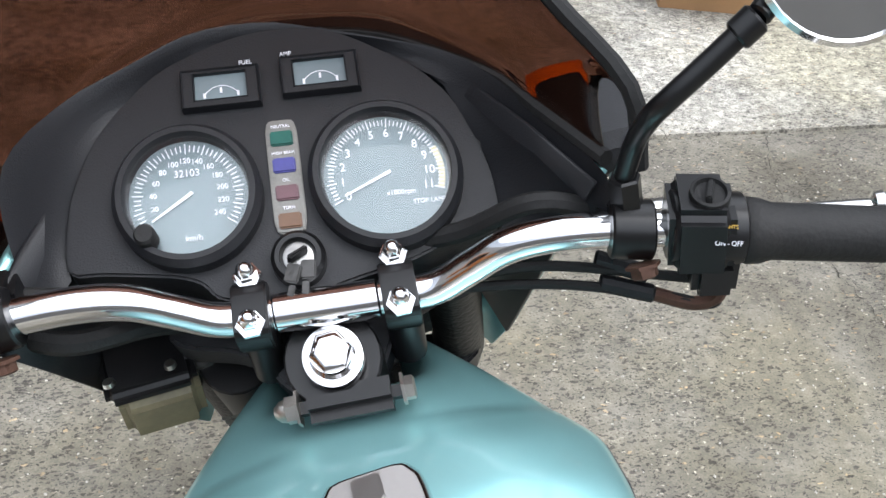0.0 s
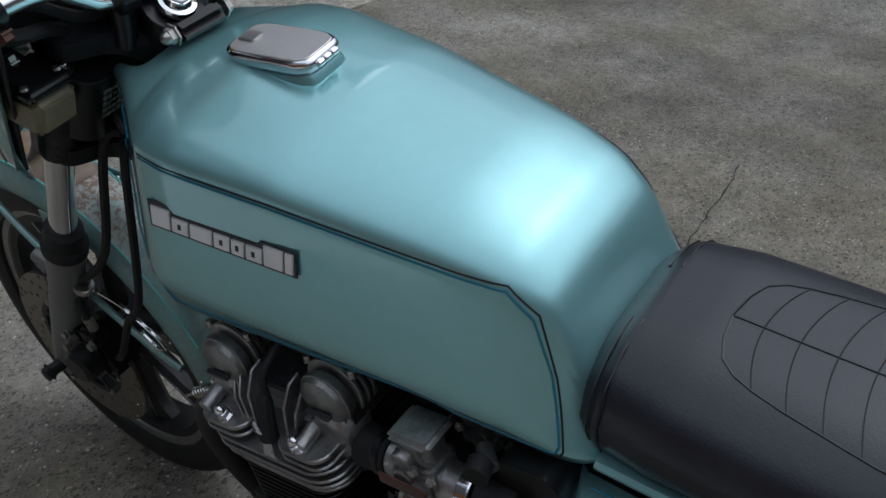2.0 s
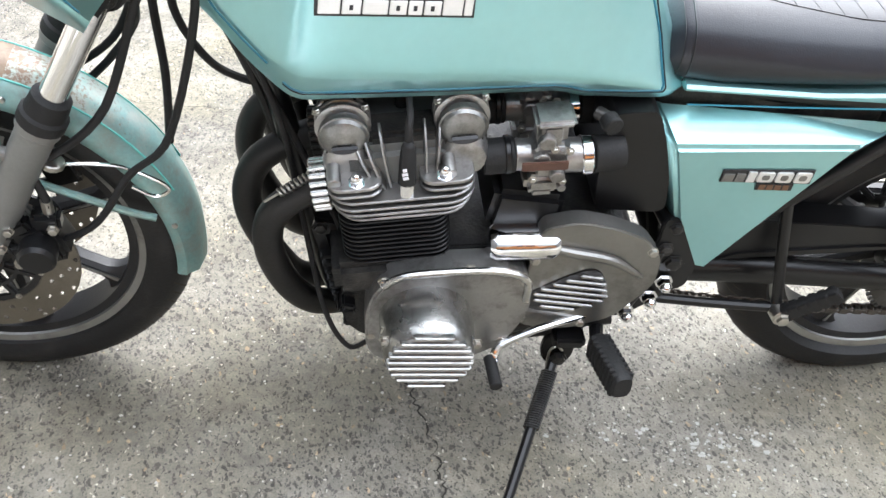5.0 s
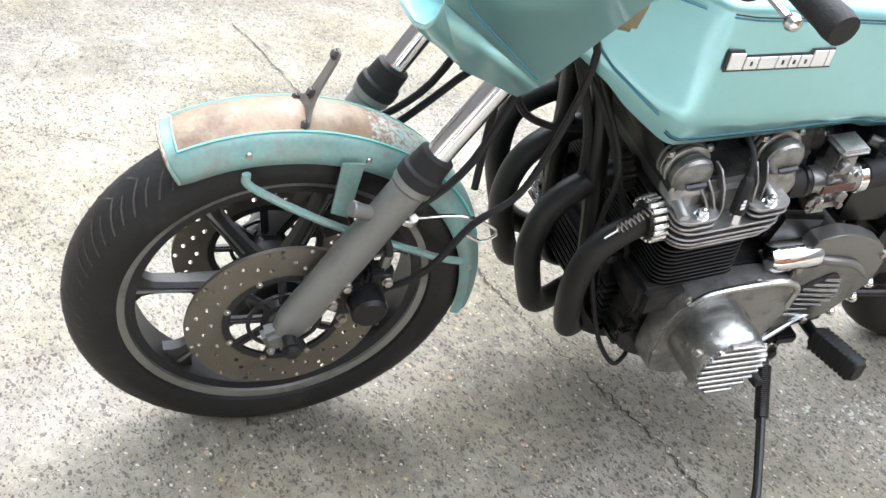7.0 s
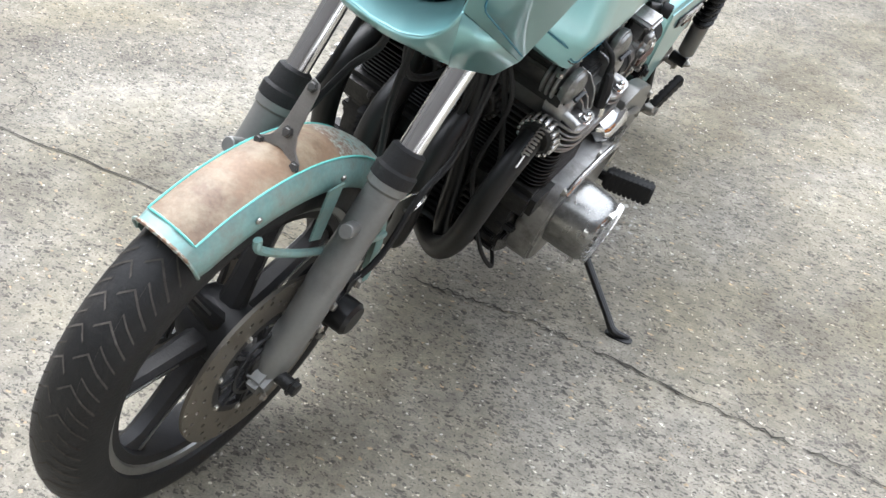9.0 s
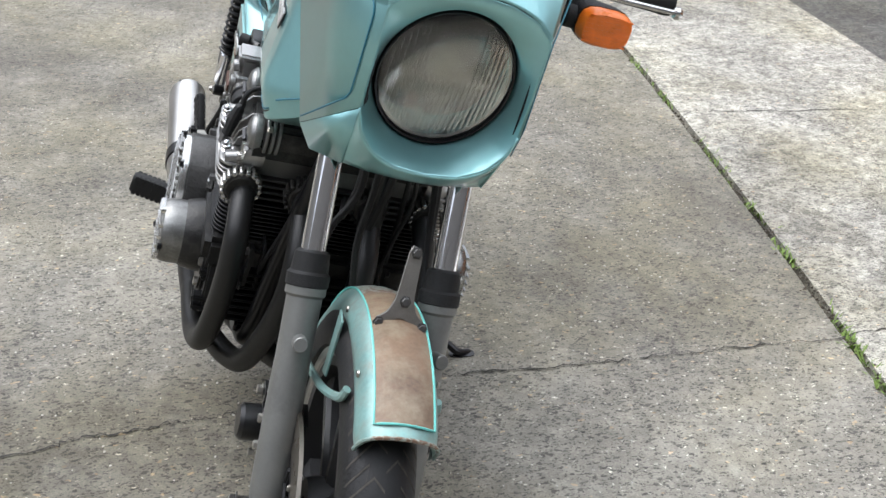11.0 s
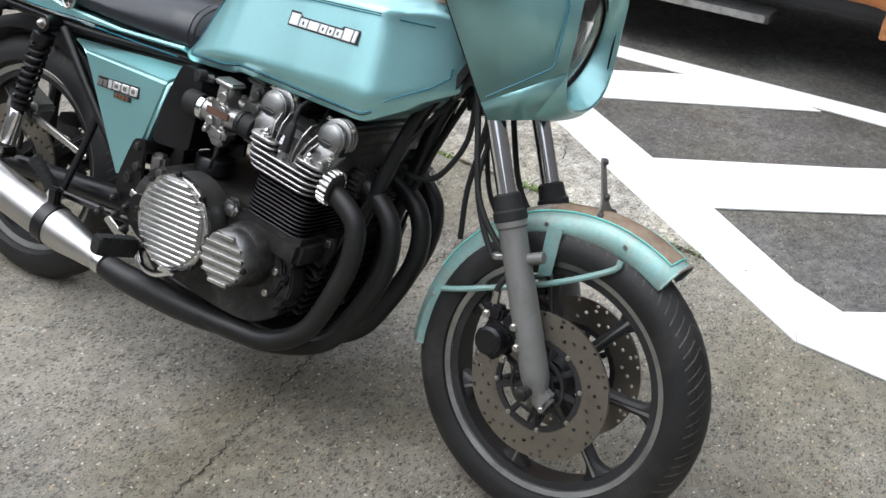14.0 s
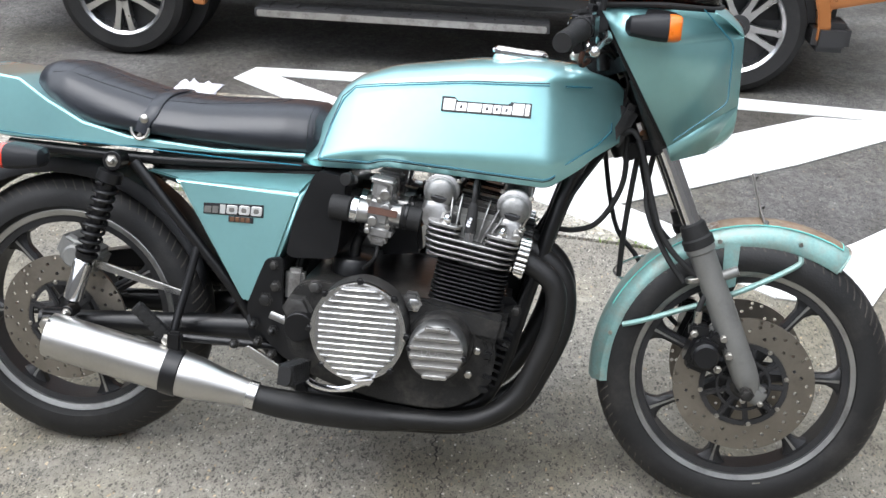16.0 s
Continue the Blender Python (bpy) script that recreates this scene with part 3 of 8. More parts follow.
def drilled_disc(name, c, x, r0, r1, th, parent, cols=42, rows=5):
    """A brake disc with real drilled holes, laid out cell by cell."""
    bm = fresh()
    sides = []
    for xs in (x - th / 2, x + th / 2):
        grid = {}

        def vert(i, j, xs=xs, grid=grid):
            key = (i % (2 * cols), j)
            if key not in grid:
                a, r = TAU * key[0] / (2 * cols), r0 + (r1 - r0) * j / (2 * rows)
                grid[key] = bm.verts.new((c.x + xs, c.y + r * math.cos(a), c.z + r * math.sin(a)))
            return grid[key]
        holes = []
        for i in range(cols):
            for j in range(rows):
                edge = [vert(2 * i + di, 2 * j + dj) for di, dj in ((0, 0), (1, 0), (2, 0), (2, 1), (2, 2), (1, 2), (0, 2), (0, 1))]
                if 0 < j < rows and (i + j) % 3 == 0 or (j == rows - 1 and i % 6 == 3):
                    a, r = TAU * (2 * i + 1) / (2 * cols), r0 + (r1 - r0) * (2 * j + 1) / (2 * rows)
                    o = Vector((c.x + xs, c.y + r * math.cos(a), c.z + r * math.sin(a)))
                    ring = [bm.verts.new(o + (e.co - o).normalized() * 0.0042) for e in edge]
                    for k in range(8):
                        bm.faces.new((edge[k], edge[(k + 1) % 8], ring[(k + 1) % 8], ring[k]))
                    holes.append(ring)
                else:
                    bm.faces.new(edge)
        sides.append((grid, holes))
    for h0, h1 in zip(sides[0][1], sides[1][1]):
        for k in range(8):
            bm.faces.new((h0[k], h0[(k + 1) % 8], h1[(k + 1) % 8], h1[k]))
    for j in (0, 2 * rows):
        for i in range(2 * cols):
            g0, g1 = sides[0][0], sides[1][0]
            ks = ((i, j), ((i + 1) % (2 * cols), j))
            bm.faces.new((g0[ks[0]], g0[ks[1]], g1[ks[1]], g1[ks[0]]))
    disc = part(name, bm, DISC, parent, "drilled tarnished steel brake disc", 30)
    return disc


def disc_carrier(c, x, r0, r1, parent):
    bm = fresh()
    around(bm, c, [(x - 0.003, r1), (x + 0.003, r1), (x + 0.003, r1 - 0.012), (x - 0.003, r1 - 0.012)], 48)
    part("disc_carrier", bm, WHEELBLACK, parent)
    for k in range(9):
        a = TAU * k / 9
        o = c + Vector((x, 0.058 * math.cos(a), 0.058 * math.sin(a)))
        ab = fresh()
        block(ab, o, (0.012, 0.055, 0.012), 0.003, (math.degrees(a), 0, 0))
        part("carrier_arm", ab, WHEELBLACK, parent)
    bb = fresh()
    for k in range(8):
        a = TAU * (k + 0.3) / 8
        s = 1 if x > 0 else -1
        hexbolt(bb, c + Vector((x + s * 0.003, (r1 - 0.004) * math.cos(a), (r1 - 0.004) * math.sin(a))), (s, 0, 0), 0.004, 0.003)
    part("disc_rivet", bb, BOLT, parent)


# pale grey for groove dust, with the highlights of the groove edges painted in
GROOVE = material("groove_dust_and_glint", (0.08, 0.073, 0.066), 0.95, 0, 0.5, 9, spec=0.05)

# ---- wheels ----
FIT = STEER
front = wheel("front_wheel", FW, 0.314, 0.098, 0.24, radians(2), bike, label="dark seven-spoke cast front wheel with bare rim")
for x in (-0.0815, 0.0815):
    for r0, r1 in ((0.028, 0.036), (0.052, 0.058)):
        bm = fresh()
        around(bm, FW, [(x - 0.002, r0), (x + 0.002, r0), (x + 0.002, r1), (x - 0.002, r1)], 48)
        part("hub_ring", bm, WHEELBLACK, front)
for x in (-0.076, 0.076):
    drilled_disc("brake_disc", FW, x, 0.092, 0.148, 0.006, front)
    disc_carrier(FW, x, 0.03, 0.094, front)
bm = fresh()
rod(bm, FW + Vector((-0.14, 0, 0)), FW + Vector((0.14, 0, 0)), 0.011)
hexbolt(bm, FW + Vector((-0.14, 0, 0)), (-1, 0, 0), 0.012, 0.01)
hexbolt(bm, FW + Vector((0.14, 0, 0)), (1, 0, 0), 0.012, 0.01)
part("axle", bm, DARKMETAL, front)
bm = fresh()
turned(bm, [(0, 0.028), (0.035, 0.028), (0.04, 0.022)], FW + Vector((-0.052, 0, 0)), FW + Vector((-0.12, 0, 0)))
turned(bm, [(0, 0.028), (0.035, 0.028), (0.04, 0.022)], FW + Vector((0.052, 0, 0)), FW + Vector((0.12, 0, 0)))
part("axle_spacer", bm, DARKMETAL, front)
bm = fresh()
block(bm, FW + Vector((0.04, 0.06, -0.238)), (0.012, 0.02, 0.008), 0.002, (12, 0, 0))
part("wheel_weight", bm, BOLT, front)

FIT = Matrix()
rear = wheel("rear_wheel", RWH, 0.322, 0.116, 0.24, radians(-20), bike, label="dark seven-spoke cast rear wheel")
drilled_disc("rear_brake_disc", RWH, 0.085, 0.085, 0.145, 0.006, rear)
disc_carrier(RWH, 0.085, 0.03, 0.088, rear)

# ---- fork ----
FIT = TRUE
RAKE = Vector((0, 0.45, -0.893))


def fork_at(x, z):
    return Vector((x, 0.738 - (z - 0.312) * 0.475, z))


for x in (-0.108, 0.096):
    bm = fresh()
    a, b = fork_at(x, 0.935), fork_at(x, 0.6)
    rod(bm, a, b, 0.0185, 20)
    leg = part("stanchion", bm, CHROME, bike, "chromed fork stanchion")
    bm = fresh()
    rod(bm, fork_at(x, 0.925), fork_at(x, 0.79), 0.0235, 20)
    part("fork_sleeve", bm, DARKMETAL, leg, "black sleeve between the yokes")
    bm = fresh()
    d = unit(RAKE)
    turned(bm, [(0, 0.02), (0.004, 0.026), (0.03, 0.028), (0.034, 0.032), (0.05, 0.032), (0.052, 0.029)], fork_at(x, 0.645), fork_at(x, 0.3))
    part("dust_boot", bm, RUBBER, leg, "black rubber dust boot")
    bm = fresh()
    turned(bm, [(0, 0.03), (0.012, 0.03), (0.016, 0.0265), (0.09, 0.0262), (0.15, 0.0275), (0.28, 0.0275), (0.295, 0.0265), (0.315, 0.022), (0.33, 0.016)], fork_at(x, 0.6), fork_at(x, 0.3), 28)
    s = 1 if x > 0 else -1
    block(bm, fork_at(x, 0.306) + Vector((0, 0.004, 0)), (0.034, 0.05, 0.04), 0.008, (-26, 0, 0))
    rod(bm, fork_at(x, 0.53) + Vector((0, 0.015, 0.01)), fork_at(x, 0.53) + Vector((s * 0.004, 0.05, 0.026)), 0.011)
    block(bm, fork_at(x, 0.43) + Vector((-s * 0.01, -0.03, -0.01)), (0.018, 0.03, 0.08), 0.004, (-26, 0, 0))
    part("fork_slider", bm, GREYLEG, leg, "grey painted fork slider")
    bm = fresh()
    for y, z in ((-0.018, -0.016), (0.018, -0.02)):
        hexbolt(bm, fork_at(x, 0.306) + Vector((s * 0.016, y, z + 0.002)), (s, 0, 0), 0.005, 0.006)
    part("axle_clamp_bolt", bm, BOLT, leg)
    # calliper behind the leg
    bm = fresh()
    cc = Vector((x * 0.86, 0.634, 0.384))
    block(bm, cc, (0.07, 0.062, 0.085), 0.012, (-20, 0, 0), 3)
    turned(bm, [(0, 0.027), (0.03, 0.027), (0.036, 0.022)], cc + Vector((s * 0.03, 0, 0)), cc + Vector((s * 0.08, 0, 0)))
    block(bm, cc + Vector((s * 0.02, 0.03, 0.028)), (0.03, 0.05, 0.022), 0.005, (-30, 0, 0))
    block(bm, cc + Vector((s * 0.02, -0.015, 0.045)), (0.03, 0.04, 0.03), 0.006)
    cal = part("brake_calliper", bm, BLACK, bike, "black brake calliper with road dirt")
    bm = fresh()
    for y, z in ((0.035, 0.035), (0.03, -0.03), (-0.025, 0.04), (0.05, 0.0)):
        hexbolt(bm, cc + Vector((s * 0.036, y, z)), (s, 0, 0), 0.0065, 0.008)
    part("calliper_bolt", bm, BOLT, cal)
    bm = fresh()
    tube(bm, [cc + Vector((s * 0.02, -0.02, 0.055)), cc + Vector((s * 0.025, -0.02, 0.09)), cc + Vector((s * 0.01, 0.0, 0.15)), fork_at(x, 0.53) + Vector((0, -0.035, 0.01)), fork_at(x, 0.6) + Vector((-s * 0.01, -0.08, 0.02)), Vector((x * 0.7, 0.46, 0.8)), Vector((x * 0.5, 0.42, 0.8))], 0.006)
    part("brake_hose", bm, RUBBER, cal, "black rubber brake hose")
    bm = fresh()
    tube(bm, [cc + Vector((s * 0.02, -0.02, 0.05)), cc + Vector((s * 0.024, -0.02, 0.085))], 0.0085, 8)
    rod(bm, fork_at(x, 0.53) + Vector((0, -0.036, -0.006)), fork_at(x, 0.53) + Vector((0, -0.038, 0.004)), 0.016)
    part("hose_fitting", bm, BOLT, cal)

OFFSET = Vector((-0.003, -0.012, 0.014))
# yokes
bm = fresh()
top = rounded([(-0.112, 0.006), (-0.112, 0.036), (-0.06, 0.036), (0.06, 0.036), (0.12, 0.036), (0.12, 0.006), (0.055, -0.012), (0.03, -0.055), (-0.03, -0.055), (-0.055, -0.012)], 0.2, 2)
prism(bm, top, axes((-0.004, 0.425, 0.915), (1, 0, 0), (0, 0.893, 0.45)), 0.03, 0.006)
yoke = part("top_yoke", bm, MATT, bike, "black top fork yoke with paint wear")
bm = fresh()
prism(bm, top, axes((-0.004, 0.5, 0.755), (1, 0, 0), (0, 0.893, 0.45)), 0.034, 0.006)
part("lower_yoke", bm, BLACK, bike)
bm = fresh()
rod(bm, (-0.002, 0.36, 0.95), (-0.002, 0.46, 0.75), 0.034, 24)
part("steering_head", bm, BLACK, bike)
bm = fresh()
N = unit((0, -0.45, 0.893))
S0 = Vector((-0.001, 0.355, 0.953))
turned(bm, [(0, 0.021), (0.004, 0.0218), (0.007, 0.0205), (0.008, 0.016), (0.016, 0.0145)], S0, S0 + N, 32)
part("stem_washer", bm, CHROME, yoke, "chromed steering stem washer")
bm = fresh()
turned(bm, [(0.008, 0.0148), (0.016, 0.0148), (0.0185, 0.0125), (0.0195, 0.009)], S0, S0 + N, 6)
part("stem_nut", bm, CHROME, yoke, "chromed hexagonal stem nut")
bm = fresh()
block(bm, (0.003, 0.332, 0.937), (0.07, 0.022, 0.02), 0.007, (26, 0, -6))
part("yoke_pinch", bm, BLACK, yoke)
bm = fresh()
hexbolt(bm, (-0.031, 0.335, 0.939), (-1, 0.1, 0), 0.009, 0.009, True)
hexbolt(bm, (0.038, 0.329, 0.938), (1, -0.1, 0), 0.008, 0.008)
part("pinch_bolt", bm, BOLT, yoke)

OFFSET = Vector((0, 0, 0))
# ---- front mudguard ----
FIT = Matrix.Translation(FW) @ Matrix.Rotation(-0.05, 4, "Z") @ Matrix.Translation(-FW) @ TRUE
MG, GR = Vector((-0.0095, 0.748, 0.306)), 0.324
def guard_radius(a):
    """The guard closes in on the tyre a little towards its rear end."""
    f = min(1.0, max(0.0, (a - radians(105)) / radians(80)))
    return GR - 0.004 * f * f * (3 - 2 * f)
def guard_ring(a, hw=0.066):
    r = guard_radius(a)
    f = min(1.0, max(0.0, (a - radians(90)) / radians(90)))
    low = -0.034 + 0.014 * f
    d = Vector((0, math.cos(a), math.sin(a)))
    s = Vector((1, 0, 0))
    prof = [(-hw, low), (-hw - 0.001, low + 0.012), (-hw + 0.004, -0.006), (-hw * 0.72, 0.009), (0, 0.017), (hw * 0.72, 0.009), (hw - 0.004, -0.006), (hw + 0.001, low + 0.012), (hw, low)]
    out = [MG + d * (r + h) + s * x for x, h in prof]
    inn = [MG + d * (r + h - 0.003) + s * (x * 0.955) for x, h in reversed(prof)]
    return out + inn
bm = fresh()
A0, A1 = radians(60), radians(185)
rings = [guard_ring(A0 + (A1 - A0) * k / 40, hw=0.053 if k else 0.05) for k in range(41)]
loft(bm, rings)
guard = part("front_mudguard", bm, FADED, bike, "faded teal front mudguard with bleached brown top", 50)
bm = fresh()
rows = []
for k in range(17):
    a = A0 + radians(3) + radians(44) * k / 16
    d = Vector((0, math.cos(a), math.sin(a)))
    rows.append([MG + d * (GR + 0.0185 - 0.0085 * (x / 0.038) ** 2) + Vector((x, 0, 0)) for x in np.linspace(-0.038, 0.038, 9)])
loft(bm, rows, closed=False)
part("bleached_panel", bm, RUST, guard, "brown bleached paint on top of the mudguard")
def worn_paint(name):
    """Teal paint bleached to pale grey and speckled with brown, more so towards the front."""
    m = FADED.copy()
    m.name = name
    nt = m.node_tree
    p = nt.nodes["Principled BSDF"]
    link = nt.links.new
    old = p.inputs["Base Color"].links[0].from_socket
    tc = nt.nodes.new("ShaderNodeTexCoord")
    sep = nt.nodes.new("ShaderNodeSeparateXYZ")
    link(tc.outputs["Generated"], sep.inputs[0])
    for scale, lo, hi, col in ((26, 0.42, 0.72, (0.42, 0.41, 0.36)), (150, 0.56, 0.66, (0.2, 0.13, 0.09))):
        n = nt.nodes.new("ShaderNodeTexNoise")
        n.inputs["Scale"].default_value, n.inputs["Detail"].default_value, n.inputs["Roughness"].default_value = scale, 6, 0.65
        link(tc.outputs["Object"], n.inputs["Vector"])
        add = nt.nodes.new("ShaderNodeMath")
        add.operation = "MULTIPLY_ADD"
        add.inputs[1].default_value = 0.3
        link(sep.outputs[1], add.inputs[0])
        link(n.outputs[0], add.inputs[2])
        r = nt.nodes.new("ShaderNodeMapRange")
        r.inputs[1].default_value, r.inputs[2].default_value = lo + 0.12, hi + 0.16
        link(add.outputs[0], r.inputs[0])
        mix = nt.nodes.new("ShaderNodeMix")
        mix.data_type = "RGBA"
        mix.inputs[7].default_value = (*col, 1)
        link(r.outputs[0], mix.inputs[0])
        link(old, mix.inputs[6])
        old = mix.outputs[2]
    link(old, p.inputs["Base Color"])
    return m
WORN = worn_paint("bleached_speckled_paint")
def guard_skin(a0, a1, hw, n=16):
    bm = fresh()
    rows = []
    for k in range(n + 1):
        a = a0 + (a1 - a0) * k / n
        d = Vector((0, math.cos(a), math.sin(a)))
        rows.append([MG + d * (guard_radius(a) + 0.0176 - (0.0075 if abs(x) <= 0.0382 else 0.0078) * (x / 0.038) ** 2) + Vector((x, 0, 0)) for x in np.linspace(-hw, hw, 11).tolist()])
    loft(bm, rows, closed=False)
    return bm
part("bleached_skin", guard_skin(A0 + radians(46.5), A0 + radians(92), 0.0385), WORN, guard, "pale speckled paint behind the bracket")
bm = fresh()
tube(bm, [MG + Vector((x, 0, 0)) + Vector((0, math.cos(A0), math.sin(A0))) * (GR + h) for x, h in ((-0.0525, -0.03), (-0.05, -0.006), (-0.038, 0.009), (-0.018, 0.0155), (0, 0.017), (0.018, 0.0155), (0.038, 0.009), (0.05, -0.006), (0.0525, -0.03))], 0.0026, 6, 3)
part("worn_lip", bm, WORN, guard, "rolled front lip with brown wear")
bm = fresh()
loop = [(-0.0395, k) for k in np.linspace(95, 3, 24)] + [(x, 3) for x in np.linspace(-0.034, 0.034, 7)] + [(0.0395, k) for k in np.linspace(3, 95, 24)]
pts = []
for x, k in loop:
    a = A0 + radians(k)
    pts.append(MG + Vector((0, math.cos(a), math.sin(a))) * (guard_radius(a) + 0.0178 - 0.008 * (x / 0.0395) ** 2) + Vector((x, 0, 0)))
tube(bm, pts, 0.0016, 5, 1)
part("pinstripe", bm, STRIPE_PALE, guard, "pale teal pinstripe")
bm = fresh()
for x in (-0.053, 0.053):
    for a in (78, 108, 165):
        a = radians(a)
        turned(bm, [(0, 0.005), (0.003, 0.004)], MG + Vector((x, 0.31 * math.cos(a), 0.31 * math.sin(a))), MG + Vector((x * 2, 0.31 * math.cos(a), 0.31 * math.sin(a))), 10)
part("mudguard_bolt", bm, BOLT, guard)
OFFSET = Vector((-0.0075, 0.02, -0.006))
for s in (-1, 1):
    bm = fresh()
    x = s * 0.062 - 0.002
    tube(bm, [(x, 0.795, 0.592), (x + s * 0.004, 0.786, 0.572), (x + s * 0.006, 0.70, 0.52), (x + s * 0.006, 0.62, 0.482), (x + s * 0.004, 0.50, 0.432), (x, 0.452, 0.415)], 0.006, 8)
    part("mudguard_stay", bm, FADED, guard, "pale teal tubular mudguard stay")
    bm = fresh()
    prism(bm, [(0.645, 0.51), (0.672, 0.52), (0.672, 0.61), (0.64, 0.61)], axes((x + s * 0.001, 0, 0), (0, 1, 0), (0, 0, 1)), 0.003, 0.001)
    part("mudguard_bracket", bm, FADED, guard)
OFFSET = Vector((-0.0105, -0.003, -0.0175))
bm = fresh()
prism(bm, rounded([(-0.036, 0.0), (-0.02, 0.012), (-0.012, 0.03), (-0.009, 0.095), (0.009, 0.1), (0.013, 0.03), (0.02, 0.012), (0.036, 0.0), (0.03, -0.012), (0.0, 0.006), (-0.03, -0.012)], 0.15, 1), axes((0.001, 0.742, 0.664), (1, 0, 0), (0, -0.32, 0.95)), 0.004, 0.001, 1)
part("number_bracket", bm, material("stained_grey_steel", (0.2, 0.19, 0.175), 0.5, 0.5, 0.25, 30, 0.1, 150, grime=0.25, grime_color=(0.12, 0.075, 0.05)), guard, "stained steel bracket standing on the mudguard")
bm = fresh()
for p in ((-0.03, 0.744, 0.66), (0.031, 0.744, 0.66), (0.001, 0.735, 0.69), (0.001, 0.714, 0.75)):
    hexbolt(bm, p, (0, 0.9, 0.4), 0.006, 0.005)
part("bracket_bolt", bm, CASE, guard, "stained bolts")

OFFSET = Vector((-0.0055, 0.009, -0.003))
# ---- fairing ----
FIT = TRUE
XC = -0.004
def mirrored(bm, faces):
    """The given faces on both sides."""
    for f in faces:
        bm.faces.new([bm.verts.new((XC + x, y, z)) for x, y, z in f])
        bm.faces.new([bm.verts.new((XC - x, y, z)) for x, y, z in reversed(f)])
def shell(name, faces, thick, mat, parent, label, bev=0.006, both=True):
    """A skin of flat panels with rounded folds and a thickness."""
    bm = fresh()
    if both:
        mirrored(bm, faces)
    else:
        for f in faces:
            bm.faces.new([bm.verts.new(p) for p in f])
    bmesh.ops.remove_doubles(bm, verts=bm.verts[:], dist=0.0008)
    bmesh.ops.recalc_face_normals(bm, faces=bm.faces[:])
    folds = [e for e in bm.edges if len(e.link_faces) == 2]
    if folds:
        bmesh.ops.bevel(bm, geom=folds, offset=bev, segments=3, affect="EDGES", clamp_overlap=True)
    ob = part(name, bm, mat, parent, label, 60)
    so = ob.modifiers.new("thickness", "SOLIDIFY")
    so.thickness, so.offset = thick, 0
    return ob
P1, P3 = (0.112, 0.632, 0.884), (0.112, 0.628, 1.013)
P4 = (0.09, 0.624, 1.031)
R1, R2, R3 = (0.158, 0.501, 0.799), (0.1928, 0.392, 0.975), (0.209, 0.345, 1.05)
T1, T2 = (0.185, 0.415, 1.056), (0.133, 0.565, 1.054)
B1, B2, B3 = (0.138, 0.513, 0.77), (0.105, 0.578, 0.787), (0.06, 0.592, 0.79)
faces = [
    [P1, P3, R2, R1],
    [P3, P4, T2, T1, R3, R2],
]
fair = shell("cockpit_fairing", faces, 0.004, TEAL, bike, "teal metallic cockpit fairing around the headlamp", 0.004)
cheek = [(P1[0] - 0.0005, P1[1] + 0.001, P1[2] - 0.0005), R1, B1, (B2[0] - 0.002, B2[1] + 0.004, B2[2] - 0.0005)]
for s in (-1, 1):
    shell("fairing_cheek", [[(XC + s * x, y, z) for x, y, z in cheek]], 0.004, TEAL, fair, "", both=False)
# headlamp bowl: from the octagonal front edge to the round opening
HL = Vector((XC, 0.592, 0.927))
HN = unit((0, 0.985, -0.17))
HU = Vector((0, 0.17, 0.985))
def hl_ring(r, f, n=48):
    return [HL + HN * f + r * (math.cos(TAU * k / n) * Vector((1, 0, 0)) + math.sin(TAU * k / n) * HU) for k in range(n)]
FOLD = [(-0.112, 0.632, 0.884), (-0.102, 0.633, 0.854), (-0.08, 0.633, 0.83), (-0.046, 0.632, 0.815), (0, 0.631, 0.811), (0.046, 0.632, 0.815), (0.08, 0.633, 0.83), (0.102, 0.633, 0.854), (0.112, 0.632, 0.884)]
outline = [(0.112, 0.632, 0.884), (0.112, 0.628, 1.013), (0.09, 0.624, 1.031), (0.05, 0.619, 1.043), (0, 0.617, 1.047), (-0.05, 0.619, 1.043), (-0.09, 0.624, 1.031), (-0.112, 0.628, 1.013), (-0.112, 0.632, 0.884)] + [(x, y, z) for x, y, z in FOLD[1:-1]]
def outline_at(ang):
    d = (math.cos(ang), math.sin(ang))
    best = None
    for i in range(len(outline)):
        a, b = outline[i], outline[(i + 1) % len(outline)]
        ax, az, bx, bz = a[0], a[2] - 0.927, b[0], b[2] - 0.927
        den = d[0] * (bz - az) - d[1] * (bx - ax)
        if abs(den) < 1e-9:
            continue
        u = (d[1] * ax - d[0] * az) / den
        s = (ax * (bz - az) - az * (bx - ax)) / den
        if -1e-6 <= u <= 1 + 1e-6 and s > 0:
            best = Vector((XC + a[0] + (b[0] - a[0]) * u, a[1] + (b[1] - a[1]) * u, a[2] + (b[2] - a[2]) * u))
    return best
bm = fresh()
nseg = 96
outer = [outline_at(TAU * k / nseg + 0.0007) for k in range(nseg)]
rings = [outer]
inner = hl_ring(0.099, 0.004, nseg)
for f in (0.08, 0.5, 0.92):
    rings.append([o.lerp(i, f) + Vector((0, 0.004 * math.sin(math.pi * f), 0)) for o, i in zip(outer, inner)])
rings += [inner, hl_ring(0.097, -0.012, nseg), hl_ring(0.096, -0.03, nseg)]
loft(bm, rings, caps=False)
bez = part("headlamp_bezel", bm, TEAL, fair, "", 50)
so = bez.modifiers.new("thickness", "SOLIDIFY")
so.thickness, so.offset = 0.003, -1
